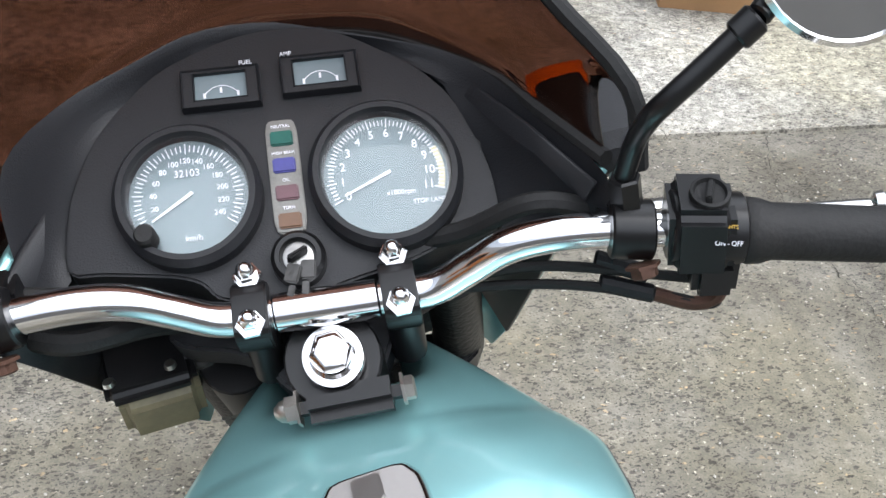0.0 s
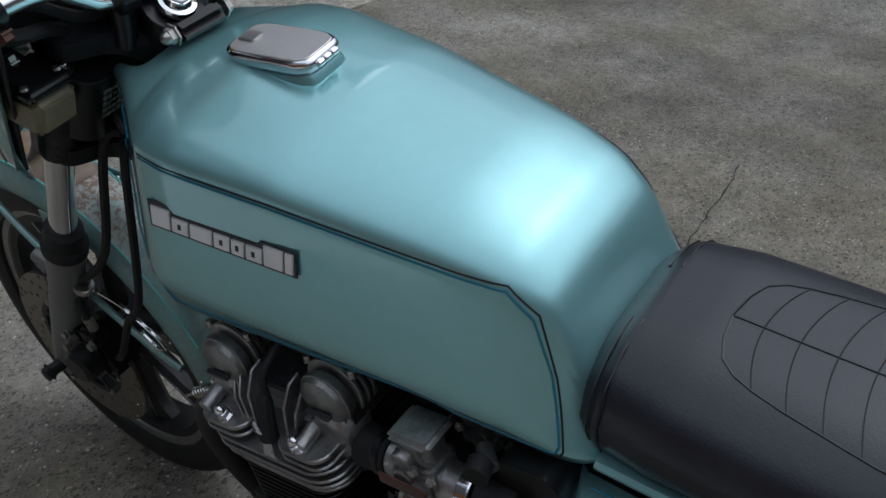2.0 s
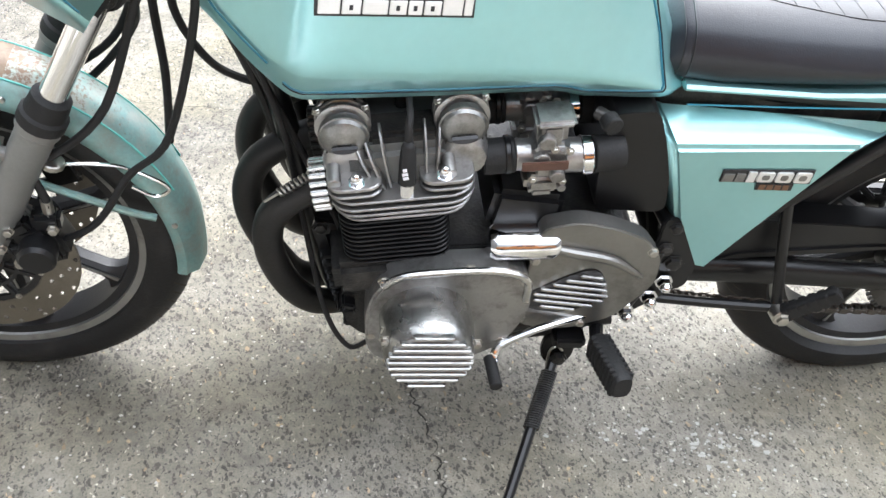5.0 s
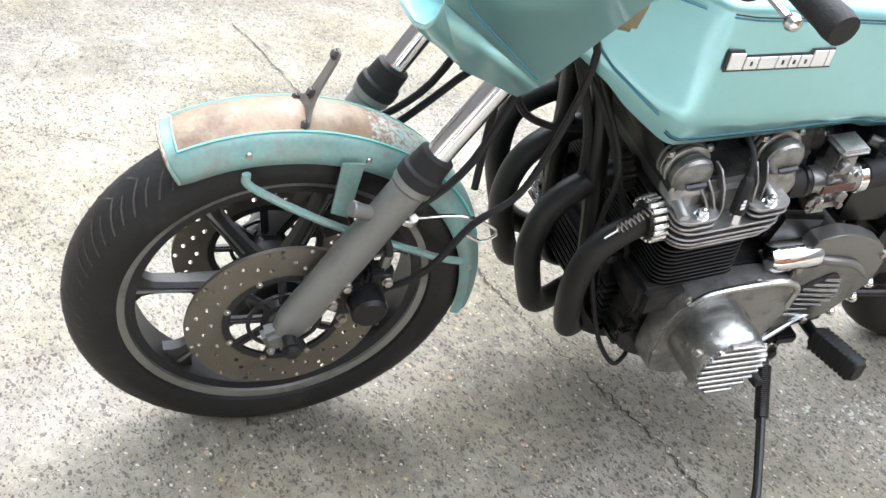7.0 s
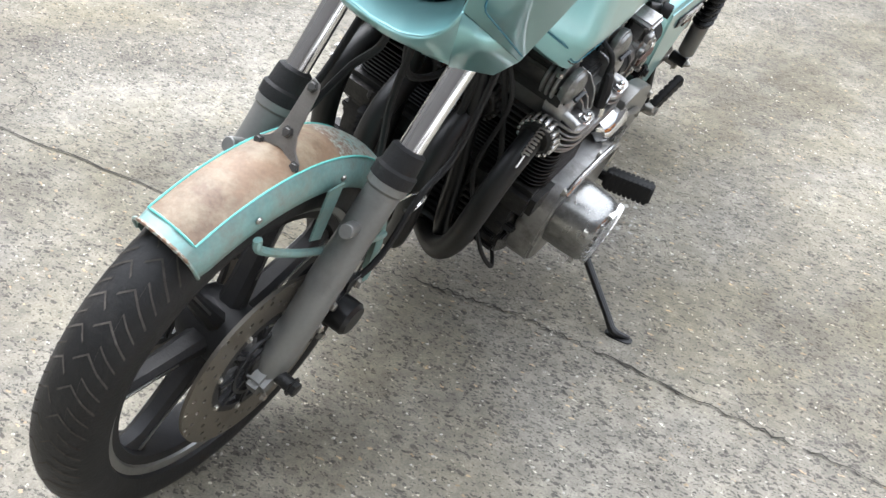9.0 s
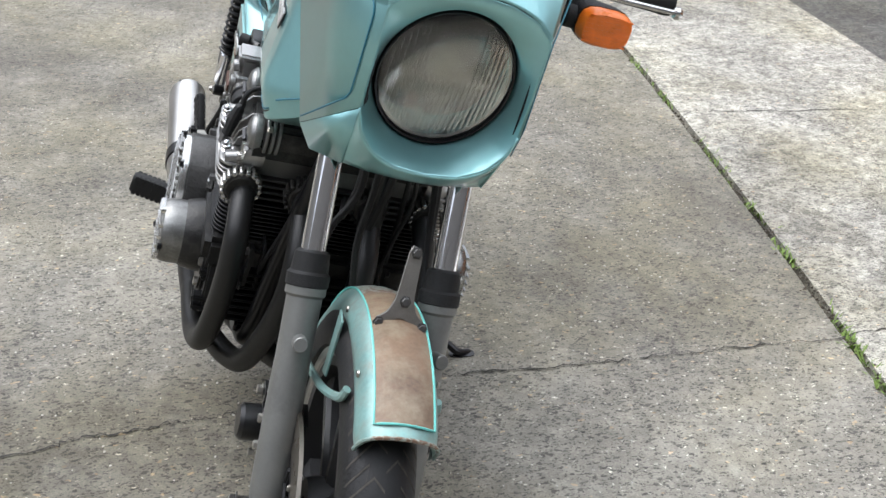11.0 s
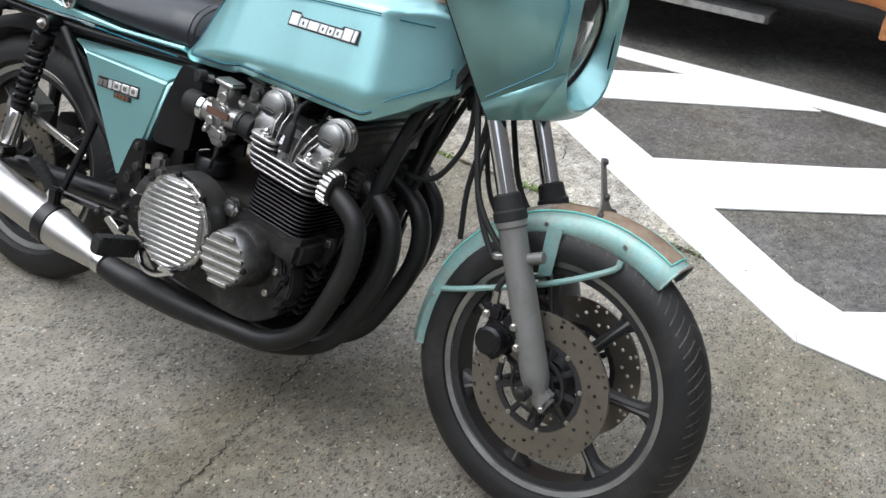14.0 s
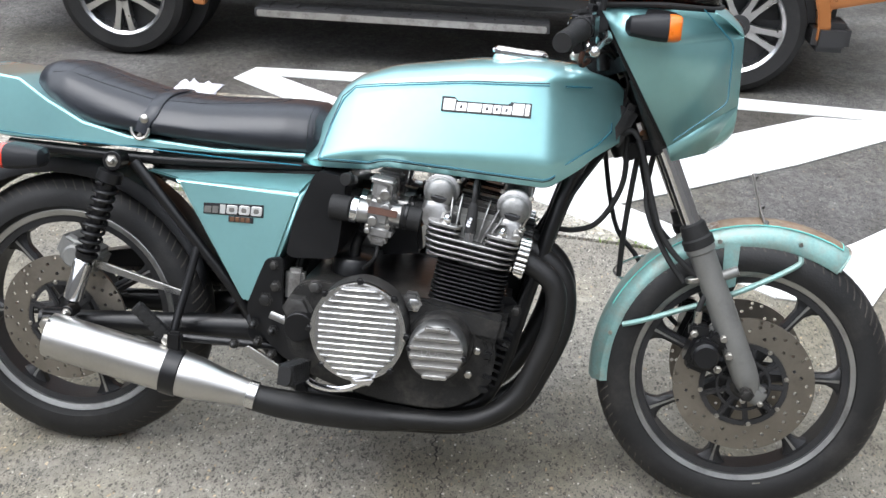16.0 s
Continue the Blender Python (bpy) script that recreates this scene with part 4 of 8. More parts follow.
# chin below the lamp, rolled back to the lower edge
fold = smooth_path([(XC + x, y, z) for x, y, z in FOLD], 5)
hem = smooth_path([(XC + x, y, z) for x, y, z in ((-0.105, 0.578, 0.787), (-0.085, 0.586, 0.787), (-0.062, 0.592, 0.786), (-0.034, 0.595, 0.785), (0, 0.596, 0.785), (0.034, 0.595, 0.785), (0.062, 0.592, 0.786), (0.085, 0.586, 0.787), (0.105, 0.578, 0.787))], 5)
bm = fresh()
loft(bm, [[a.lerp(b, f) + Vector((0, 0.004, -0.003)) * math.sin(math.pi * f) * math.sin(math.pi * i / (len(fold) - 1)) for f in (0, 0.1, 0.3, 0.5, 0.7, 0.9, 1)] for i, (a, b) in enumerate(zip(fold, hem))], closed=False)
chin = part("fairing_chin", bm, TEAL, fair, "", 60)
so = chin.modifiers.new("thickness", "SOLIDIFY")
so.thickness, so.offset = 0.003, 0
bm = fresh()
loft(bm, [hl_ring(r, f) for r, f in ((0.0965, -0.02), (0.096, -0.002), (0.0945, 0.002), (0.0925, 0.001), (0.092, -0.004), (0.0915, -0.02))], caps=False)
lamp = part("headlamp", bm, BLACK, bike, "round headlamp with a ribbed glass lens")
bm = fresh()
loft(bm, [hl_ring(r, f) for r, f in ((0.0905, -0.012), (0.083, -0.028), (0.063, -0.055), (0.03, -0.075), (0.012, -0.078))], caps=True)
part("reflector", bm, material("lamp_silvering", (0.5, 0.49, 0.47), 0.06, 1, 0.2, 20), lamp, "bright reflector bowl")
bm = fresh()
turned(bm, [(0, 0.012), (0.04, 0.012), (0.05, 0.006)], HL - HN * 0.075, HL, 16)
part("bulb", bm, GLASS, lamp)
bm = fresh()
nu = 61
def lens_point(i, j, back):
    x = -0.0925 + 0.185 * i / (nu - 1)
    h = math.sqrt(max(0, 0.0925 ** 2 - x * x))
    y = -h + 2 * h * j / 24
    r2 = (x * x + y * y) / 0.0925 ** 2
    rib = 0.0011 * abs(math.sin(math.pi * i * 30 / 60)) if back else 0
    return HL + Vector((1, 0, 0)) * x + HU * y + HN * (0.014 * (1 - r2) - 0.004 - (0.004 + rib if back else 0))
for back in (0, 1):
    loft(bm, [[lens_point(i, j, back) for j in range(25)] for i in range(nu)], closed=False)
lens = part("headlamp_lens", bm, GLASS, lamp, "ribbed clear headlamp glass", 60)
lens.visible_shadow = False
rib = fresh()
for k in range(-11, 12):
    x = k * 0.0072
    h = math.sqrt(max(0, 0.084 ** 2 - x * x))
    tube(rib, [HL + Vector((x, 0, 0)) + HU * (h * f) + HN * (0.014 * (1 - (x * x + (h * f) ** 2) / 0.0925 ** 2) - 0.0105) for f in np.linspace(-1, -0.05, 6)], 0.0016, 4, 2)
    if abs(k) > 4:
        tube(rib, [HL + Vector((x, 0, 0)) + HU * (h * f) + HN * (0.014 * (1 - (x * x + (h * f) ** 2) / 0.0925 ** 2) - 0.0105) for f in np.linspace(0.05, 0.95, 6)], 0.0016, 4, 2)
ribs = part("lens_flute", rib, GLASS, lamp)
ribs.visible_shadow = False
# pinstripe on the side panels
for s in (-1, 1):
    bm = fresh()
    n = Vector((s * 0.004, 0.0012, -0.0005))
    q = [Vector((XC + s * x, y, z)) for x, y, z in ((0.1955, 0.405, 0.99), (0.195, 0.405, 0.972), (0.158, 0.509, 0.812), (0.121, 0.609, 0.888), (0.119, 0.607, 1.0), (0.15, 0.54, 1.06))]
    q = [p + n for p in q[2:]]
    tube(bm, cut_corners(q, 0.06, 2), 0.0013, 5, 1)
    part("pinstripe", bm, STRIPE, fair, "dark blue pinstripe")
# adjuster hole: a black disc on the bezel stands in for its shade
bm = fresh()
ka = min(range(nseg), key=lambda i: abs(TAU * i / nseg - (TAU - 0.32)))
hp = outer[ka].lerp(inner[ka], 0.42) + Vector((0, 0.0035, 0))
hn = (inner[ka] - outer[ka]).cross(outer[ka + 1] - outer[ka - 1]).normalized()
hn = hn if hn.y > 0 else -hn
turned(bm, [(0, 0.0062), (0.001, 0.0062), (0.0014, 0.0054), (0.0006, 0.0045), (0.0004, 0.0005)], hp, hp + hn, 16)
part("adjuster_hole_shade", bm, LINE_BLACK, fair)
# top of the nose, from the arched edge back to the screen
brow = smooth_path([(XC + x, y, z) for x, y, z in ((-0.112, 0.628, 1.013), (-0.09, 0.624, 1.031), (-0.05, 0.619, 1.043), (0, 0.617, 1.047), (0.05, 0.619, 1.043), (0.09, 0.624, 1.031), (0.112, 0.628, 1.013))], 5)
back_line = smooth_path([(XC + x, y, z) for x, y, z in ((-0.137, 0.565, 1.054), (-0.1, 0.574, 1.062), (-0.05, 0.59, 1.067), (0, 0.594, 1.068), (0.05, 0.588, 1.065), (0.1, 0.57, 1.06), (0.133, 0.565, 1.054))], 5)
bm = fresh()
loft(bm, [[a.lerp(b, f) + Vector((0, 0, 0.004 * math.sin(math.pi * f))) for f in (0, 0.08, 0.35, 0.65, 0.92, 1)] for a, b in zip(brow, back_line)], closed=False)
nose = part("fairing_nose", bm, TEAL, fair, "", 60)
so = nose.modifiers.new("thickness", "SOLIDIFY")
so.thickness, so.offset = 0.003, 0
# tinted screen with its black edge
base_pts = [(-0.208, 0.365, 1.03), (-0.182, 0.45, 1.05), (-0.152, 0.53, 1.064), (-0.1, 0.568, 1.07), (-0.03, 0.592, 1.068), (0.03, 0.59, 1.066), (0.1, 0.565, 1.06), (0.163, 0.474, 1.062), (0.184, 0.415, 1.06), (0.208, 0.35, 1.056)]
edge_pts = [(-0.235, 0.29, 1.12), (-0.225, 0.35, 1.15), (-0.18, 0.42, 1.22), (-0.13, 0.445, 1.27), (-0.05, 0.455, 1.32), (0.03, 0.455, 1.325), (0.1, 0.45, 1.29), (0.168, 0.436, 1.2), (0.203, 0.424, 1.132), (0.23, 0.358, 1.096)]
bp_, ep_ = smooth_path(base_pts, 4), smooth_path(edge_pts, 4)
rows = []
for p, q in zip(bp_, ep_):
    rows.append([p.lerp(q, f) + Vector((0, 0.03, 0.012)) * math.sin(math.pi * f) for f in np.linspace(0, 1, 9).tolist()])
bm = fresh()
loft(bm, rows, closed=False)
screen = part("windscreen", bm, TINT, fair, "brown tinted windscreen")
screen.visible_shadow = False
so = screen.modifiers.new("thickness", "SOLIDIFY")
so.thickness = 0.003
bm = fresh()
tube(bm, edge_pts + [(0.229, 0.348, 1.045)], 0.0065, 8, 4)
part("screen_trim", bm, RUBBER, fair, "black rubber screen edge")
bm = fresh()
tube(bm, base_pts, 0.006, 8, 4)
part("screen_gasket", bm, RUBBER, fair)
# black inside of the shell
def inward(p):
    return (p[0] * 0.955, p[1] - 0.008, p[2])
shell("fairing_liner", [[inward(p) for p in f] for f in ([P1, P3, R2, R1], [P3, P4, T2, T1, R3, R2])], 0.003, MATT, fair, "black inside of the fairing")

OFFSET = Vector((0, 0, 0))
# ---- cockpit: dash, dials, key ----
DZ = axes((-0.008, 0.447, 1.039), unit((0.99, -0.1, -0.09)), (0.12, 0.85, 0.47))
def dpt(u, v, w=0.0):
    return DZ @ Vector((u, v, w))
def dax(u, v, w=0.0):
    return DZ @ Matrix.Translation((u, v, w))
bm = fresh()
poly = rounded([(-0.155, -0.03), (-0.15, 0.01), (-0.13, 0.055), (-0.085, 0.1), (-0.02, 0.124), (0.045, 0.124), (0.125, 0.07), (0.15, 0.0), (0.15, -0.05), (0.12, -0.05), (0.085, -0.065), (0.035, -0.075), (0.02, -0.08), (-0.05, -0.08), (-0.065, -0.06), (-0.13, -0.05), (-0.152, -0.05)], 0.2, 2)
prism(bm, poly, dax(0, 0, -0.02), 0.012, 0.003)
dash = part("instrument_panel", bm, MATT, bike, "matt black moulded instrument panel")
bm = fresh()
rows = []
for k in range(len(poly)):
    x, y = poly[k]
    rows.append([dpt(x, y, -0.01), dpt(x, y * 1.03, -0.03), dpt(x * 0.9, y * 0.98, -0.07)])
loft(bm, rows + [rows[0]], closed=False)
part("panel_skirt", bm, MATT, dash)


def even_steps(pts, n):
    """n points at even steps along a line of points."""
    pts = [Vector(p) for p in pts]
    lens = [0.0]
    for a, b in zip(pts, pts[1:]):
        lens.append(lens[-1] + (b - a).length)
    return [Vector([float(np.interp(lens[-1] * k / (n - 1), lens, [p[c] for p in pts])) for c in range(3)]) for k in range(n)]


# moulded black shelf from the dash to the screen and the sides of the fairing
rim = [(-0.19, 0.4, 1.03), (-0.186, 0.45, 1.09), (-0.145, 0.512, 1.096), (-0.095, 0.54, 1.098), (-0.048, 0.557, 1.102), (0.004, 0.566, 1.094), (0.05, 0.552, 1.084), (0.138, 0.505, 1.066), (0.175, 0.42, 1.058), (0.2, 0.345, 1.046), (0.197, 0.345, 1.0)]
outer = even_steps(smooth_path(rim, 4), 41)
inner = even_steps([dpt(u, v, -0.012) for u, v in ((-0.152, -0.05), (-0.155, -0.03), (-0.15, 0.01), (-0.13, 0.055), (-0.085, 0.1), (-0.02, 0.124), (0.045, 0.124), (0.125, 0.07), (0.15, 0.0), (0.15, -0.05))], 41)
bm = fresh()
loft(bm, [[o + Vector((0, 0.006, -0.03)), o + Vector((0, 0.005, -0.004)), o + Vector((0, 0.001, 0))] + [o.lerp(i, f) + Vector((0, 0, -0.008 * math.sin(math.pi * f))) for f in (0.04, 0.25, 0.5, 0.75, 1)] for o, i in zip(outer, inner)], closed=False)
part("cockpit_shelf", bm, MATT, dash, "moulded black plastic between dash and screen")

def dial(u, v, r, kind):
    bm = fresh()
    o, n = dpt(u, v, -0.012), DZ.to_3x3() @ Vector((0, 0, 1))
    turned(bm, [(0, r + 0.008), (0.014, r + 0.008), (0.019, r + 0.004), (0.019, r), (0.012, r - 0.002), (0.008, r - 0.003)], o, o + n, 48)
    d = part(kind, bm, MATT, bike, "round black-rimmed dial with white scale")
    bm = fresh()
    turned(bm, [(0.004, r - 0.002), (0.0085, r - 0.002)], o, o + n, 48)
    part("dial_face", bm, DIAL, d)
    m = dax(u, v, -0.003)
    tk, num = fresh(), fresh()
    if kind == "speedometer":
        lo, hi, count = 215, -35, 49
        for i in range(count):
            a = radians(lo + (hi - lo) * i / (count - 1))
            L = 0.008 if i % 4 == 0 else 0.005
            c0 = Vector((math.cos(a), math.sin(a), 0))
            prism(tk, [(-L / 2, -0.0004), (L / 2, -0.0004), (L / 2, 0.0004), (-L / 2, 0.0004)], m @ Matrix.Translation(c0 * (r - 0.009)) @ Matrix.Rotation(a, 4, "Z"), 0.0004)
        for i in range(12):
            a = radians(lo + (hi - lo) * (i + 1) / 12.2)
            words(num, str(20 * (i + 1)), 0.0055, m @ Matrix.Translation((math.cos(a) * (r - 0.02), math.sin(a) * (r - 0.018), 0)))
        words(num, "km/h", 0.006, m @ Matrix.Translation((0.002, -0.03, 0)))
        words(num, "32103", 0.0075, m @ Matrix.Translation((0.0, 0.017, 0)))
        na = radians(212)
    else:
        lo, hi, count = 205, -20, 56
        for i in range(count):
            a = radians(lo + (hi - lo) * i / (count - 1))
            L = 0.007 if i % 5 == 0 else 0.004
            c0 = Vector((math.cos(a), math.sin(a), 0))
            prism(tk, [(-L / 2, -0.0004), (L / 2, -0.0004), (L / 2, 0.0004), (-L / 2, 0.0004)], m @ Matrix.Translation(c0 * (r - 0.008)) @ Matrix.Rotation(a, 4, "Z"), 0.0004)
        for i in range(12):
            a = radians(lo + (hi - lo) * i / 11)
            words(num, str(i), 0.0085, m @ Matrix.Translation((math.cos(a) * (r - 0.016), math.sin(a) * (r - 0.016), 0)))
        words(num, "x1000rpm", 0.005, m @ Matrix.Translation((0.009, -0.014, 0)))
        words(num, "STOP LAMP", 0.0046, m @ Matrix.Translation((0.028, -0.022, 0)))
        band = fresh()
        a0, a1 = radians(lo + (hi - lo) * 8.8 / 11), radians(hi)
        loft(band, [[m @ Vector((rr * math.cos(a0 + (a1 - a0) * k / 14), rr * math.sin(a0 + (a1 - a0) * k / 14), 0.0003)) for k in range(15)] for rr in (r - 0.0095, r - 0.005)], closed=False)
        part("red_zone", band, REDLINE, d, "pale yellowed band at the end of the scale")
        na = radians(203)
    part("tick", tk, WHITE, d)
    part("numerals", num, WHITE, d, "white numerals")
    bm = fresh()
    prism(bm, [(-0.004, -0.0012), (r - 0.014, -0.0006), (r - 0.014, 0.0006), (-0.004, 0.0012)], m @ Matrix.Translation((0, 0, 0.0012)) @ Matrix.Rotation(na, 4, "Z"), 0.0006)
    part("needle", bm, WHITE, d)
    bm = fresh()
    turned(bm, [(0.0135, r - 0.001), (0.0145, r - 0.001), (0.0155, r * 0.6), (0.0158, 0.001)], o, o + n, 40)
    g = part("dial_glass", bm, DIALGLASS, d)
    g.visible_shadow = False
    return d


SPD = dial(-0.066, -0.004, 0.0445, "speedometer")
dial(0.074, -0.004, 0.047, "rev_counter")
bm = fresh()
o = dpt(-0.0945, -0.034, 0.0)
n = DZ.to_3x3() @ Vector((0, 0, 1))
turned(bm, [(0, 0.0075), (0.012, 0.0075), (0.014, 0.006)], o, o + n, 20)
part("reset_knob", bm, RUBBER, SPD, "black rubber reset knob")
# four tell-tales
bm = fresh()
prism(bm, rounded([(-0.0115, -0.041), (0.0115, -0.041), (0.0115, 0.044), (-0.0115, 0.044)], 0.1, 2), dax(0.003, 0.004, -0.009), 0.004, 0.001)
panel = part("tell_tale_panel", bm, SILVER, bike, "worn silver panel of four warning lamps")
lab = fresh()
for k, (mat, txt) in enumerate(((GREENLAMP, "NEUTRAL"), (BLUELAMP, "HIGH BEAM"), (REDLAMP, "OIL"), (BROWNLAMP, "TURN"))):
    y = 0.034 - 0.0205 * k
    bm = fresh()
    prism(bm, [(-0.0082, -0.0055), (0.0082, -0.0055), (0.0082, 0.0055), (-0.0082, 0.0055)], dax(0.003, 0.004 + y - 0.005, -0.006), 0.003, 0.001)
    part("tell_tale", bm, mat, panel)
    words(lab, txt, 0.0032, dax(0.003, 0.004 + y + 0.0045, -0.0048))
part("lamp_words", lab, WHITE, panel)
# fuel and amp gauges
for u, v, txt in ((-0.037, 0.077, "FUEL"), (0.0365, 0.0805, "AMP")):
    bm = fresh()
    w, h = 0.029, 0.0155
    outer = [(-w, -h), (w, -h), (w, h), (-w, h)]
    inner = [(-w * 0.66, -h * 0.6), (w * 0.66, -h * 0.6), (w * 0.66, h * 0.75), (-w * 0.66, h * 0.75)]
    m = dax(u, v, -0.002)
    rings = [[m @ Vector((x, y, -0.008)) for x, y in outer], [m @ Vector((x, y, 0.0)) for x, y in outer], [m @ Vector((x * 0.97, y * 0.95, 0.0015)) for x, y in outer], [m @ Vector((x * 0.93, y * 0.89, 0.0)) for x, y in outer], [m @ Vector((x * 1.06, y * 1.06, 0.0)) for x, y in inner], [m @ Vector((x, y, 0.0008)) for x, y in inner], [m @ Vector((x, y, -0.004)) for x, y in inner]]
    loft(bm, rings, caps=False)
    g = part("small_gauge", bm, MATT, bike, "small rectangular black gauge in the panel")
    bm = fresh()
    prism(bm, inner, m @ Matrix.Translation((0, 0, -0.005)), 0.002, 0)
    part("gauge_face", bm, DIAL, g)
    bm = fresh()
    arc = [m @ Vector((0.0145 * math.cos(a), -0.012 + 0.0145 * math.sin(a), -0.0025)) for a in np.linspace(radians(35), radians(145), 12)]
    tube(bm, arc, 0.0004, 4, 1)
    for x in (-0.0145, 0.0, 0.0145):
        prism(bm, [(-0.0009, -0.002), (0.0009, -0.002), (0.0009, 0.002), (-0.0009, 0.002)], m @ Matrix.Translation((x * 0.85, -0.001 if not x else -0.0045, -0.0028)), 0.0004)
    part("gauge_scale", bm, WHITE, g)
    bm = fresh()
    words(bm, txt, 0.0046, dax(u + (0.019 if txt == "FUEL" else -0.024), v + 0.021, -0.0075))
    part("gauge_word", bm, WHITE, g)
# ignition lock with keys
K0 = dpt(0.006, -0.057, -0.008)
bm = fresh()
turned(bm, [(0, 0.019), (0.008, 0.019), (0.011, 0.016), (0.011, 0.013), (0.006, 0.013)], K0, K0 + n, 32)
lock = part("ignition_lock", bm, BLACK, bike, "ignition lock with two keys hanging from it")
bm = fresh()
turned(bm, [(0.004, 0.0105), (0.0085, 0.0105), (0.009, 0.009)], K0, K0 + n, 28)
part("lock_barrel", bm, ALLOY, lock)
bm = fresh()
block(bm, K0 + n * 0.013, (0.016, 0.0035, 0.008), 0.0012, (20, 0, 25))
part("key_slot", bm, BLACK, lock)
for dx, ang in ((-0.006, -32), (0.005, -18)):
    bm = fresh()
    o = K0 + n * 0.012 + Vector((dx, -0.012, -0.004))
    block(bm, o, (0.011, 0.013, 0.0025), 0.001, (30, 0, ang))
    block(bm, o + Vector((-0.006, -0.014, -0.008)), (0.005, 0.018, 0.0018), 0.0005, (30, 0, ang))
    part("key", bm, CASE, lock, "small worn metal key")

# ---- handlebar ----
HB = pose(0.001, 0.368, 0.99, 0, 0, 0) @ Matrix.Rotation(radians(-5.2), 4, "Z") @ Matrix.Rotation(radians(3.6), 4, "Y")
def hb(x, y, z):
    return HB @ Vector((x, y, z))
bm = fresh()
half = [(0.0, 0, 0), (0.05, 0, 0), (0.075, -0.001, 0.003), (0.1, -0.004, 0.018), (0.125, -0.009, 0.034), (0.155, -0.013, 0.041), (0.2, -0.016, 0.04), (0.26, -0.022, 0.034), (0.4, -0.042, 0.02)]
bar_pts = [hb(-x, y, z) for x, y, z in reversed(half[1:])] + [hb(*p) for p in half]
tube(bm, bar_pts, 0.0115, 20, 8)
bar = part("handlebar", bm, CHROME, bike, "chromed one-piece handlebar")
bm = fresh()
rod(bm, hb(-0.036, 0, 0), hb(0.036, 0, 0), 0.0128, 24)
part("bar_centre", bm, CHROME, bar)
for x in (-0.05, 0.05):
    bm = fresh()
    prism(bm, rounded([(-0.02, -0.014), (0.02, -0.014), (0.022, 0.006), (0.016, 0.016), (-0.016, 0.016), (-0.022, 0.006)], 0.2, 2), HB @ pose(x - 0.012, 0, 0, 90, 0, 90) @ Matrix.Rotation(radians(20), 4, "Z"), 0.024, 0.003)
    rod(bm, hb(x, 0.004, -0.012), hb(x, 0.012, -0.06), 0.013, 16)
    cl = part("bar_clamp", bm, BLACK, bike, "black chipped handlebar clamp")
    bm = fresh()
    nn = (HB.to_3x3() @ Vector((0, -0.3, 0.95)))
    hexbolt(bm, hb(x, 0.017, 0.019), nn, 0.0075, 0.007, True)
    hexbolt(bm, hb(x, -0.018, 0.009), nn, 0.0075, 0.007, True)
    part("clamp_bolt", bm, CHROME, cl)
for s in (-1, 1):
    bm = fresh()
    a, b = hb(s * 0.276, -0.0243, 0.0324), hb(s * 0.409, -0.0433, 0.0191)
    turned(bm, [(0, 0.019), (0.004, 0.021), (0.012, 0.0205), (0.02, 0.018), (0.11, 0.0175), (0.125, 0.0185), (0.138, 0.017)], a, b, 24)
    part("grip", bm, RUBBER, bar, "black foam-textured rubber grip")
    bm = fresh()
    c, d = hb(s * 0.254, -0.0206, 0.036), unit(b - a)
    rod(bm, c - d * 0.024, c + d * 0.024, 0.0225, 24)
    up = (HB.to_3x3() @ Vector((0, -0.2, 1))).normalized()
    back = d.cross(up) * (1 if s < 0 else -1)
    block(bm, c + up * 0.002 - d * 0.004, (0.042, 0.05, 0.05), 0.007, (0, 4, -18 if s > 0 else 0), 3)
    block(bm, c - up * 0.03 + Vector((0.004, -0.012, 0)), (0.03, 0.026, 0.034), 0.005, (10, 4, -14))
    if s < 0:
        rod(bm, c - up * 0.03 + Vector((-0.004, -0.012, 0)), c - up * 0.062 + Vector((0.004, -0.03, 0)), 0.018, 20, 0.003)
    part("switch_housing", bm, BLACK, bar, "black switch housing with white lettering")
    bm = fresh()
    if s > 0:
        turned(bm, [(0, 0.013), (0.006, 0.0125), (0.0065, 0.0105), (0.004, 0.0095)], c + up * 0.026, c + up * 0.04, 24)
        block(bm, c + up * 0.031, (0.018, 0.004, 0.007), 0.001, (0, 0, 60))
    else:
        block(bm, c + up * 0.027 + d * -0.008, (0.012, 0.026, 0.014), 0.002, (10, 0, 10), 2)
        block(bm, c + up * 0.004 - Vector((0, 0.03, 0)), (0.03, 0.016, 0.01), 0.002, (20, 0, 10))
    part("switch_knob", bm, RUBBER, bar)
    wb = fresh()
    fm = axes(c + Vector((0.0, -0.0285, -0.002)) + d * 0.002, d * s, up * 0.75 + Vector((0, 0.45, 0)))
    if s > 0:
        words(wb, "ON - OFF", 0.0042, fm @ Matrix.Translation((0.0, 0.009, 0.002)))
    else:
        words(wb, "TURN", 0.006, fm @ Matrix.Translation((0, -0.004, 0.004)))
    part("switch_words", wb, WHITE, bar)
    if s > 0:
        wb = fresh()
        words(wb, "LIGHTS", 0.0034, fm @ Matrix.Translation((0.0, 0.019, 0.001)))
        part("switch_word", wb, AMBERPRINT, bar)
    # perch, mirror boss and lever
    bm = fresh()
    p = hb(s * 0.206, -0.0165, 0.0395)
    rod(bm, p - d * 0.014, p + d * 0.014, 0.019, 20)
    block(bm, p + Vector((0, 0.022, 0)), (0.032, 0.03, 0.026), 0.005)
    rod(bm, p + Vector((0, 0.004, 0.012)), p + Vector((0, 0.006, 0.036)), 0.011, 6)
    part("lever_perch", bm, BLACK, bar)
    bm = fresh()
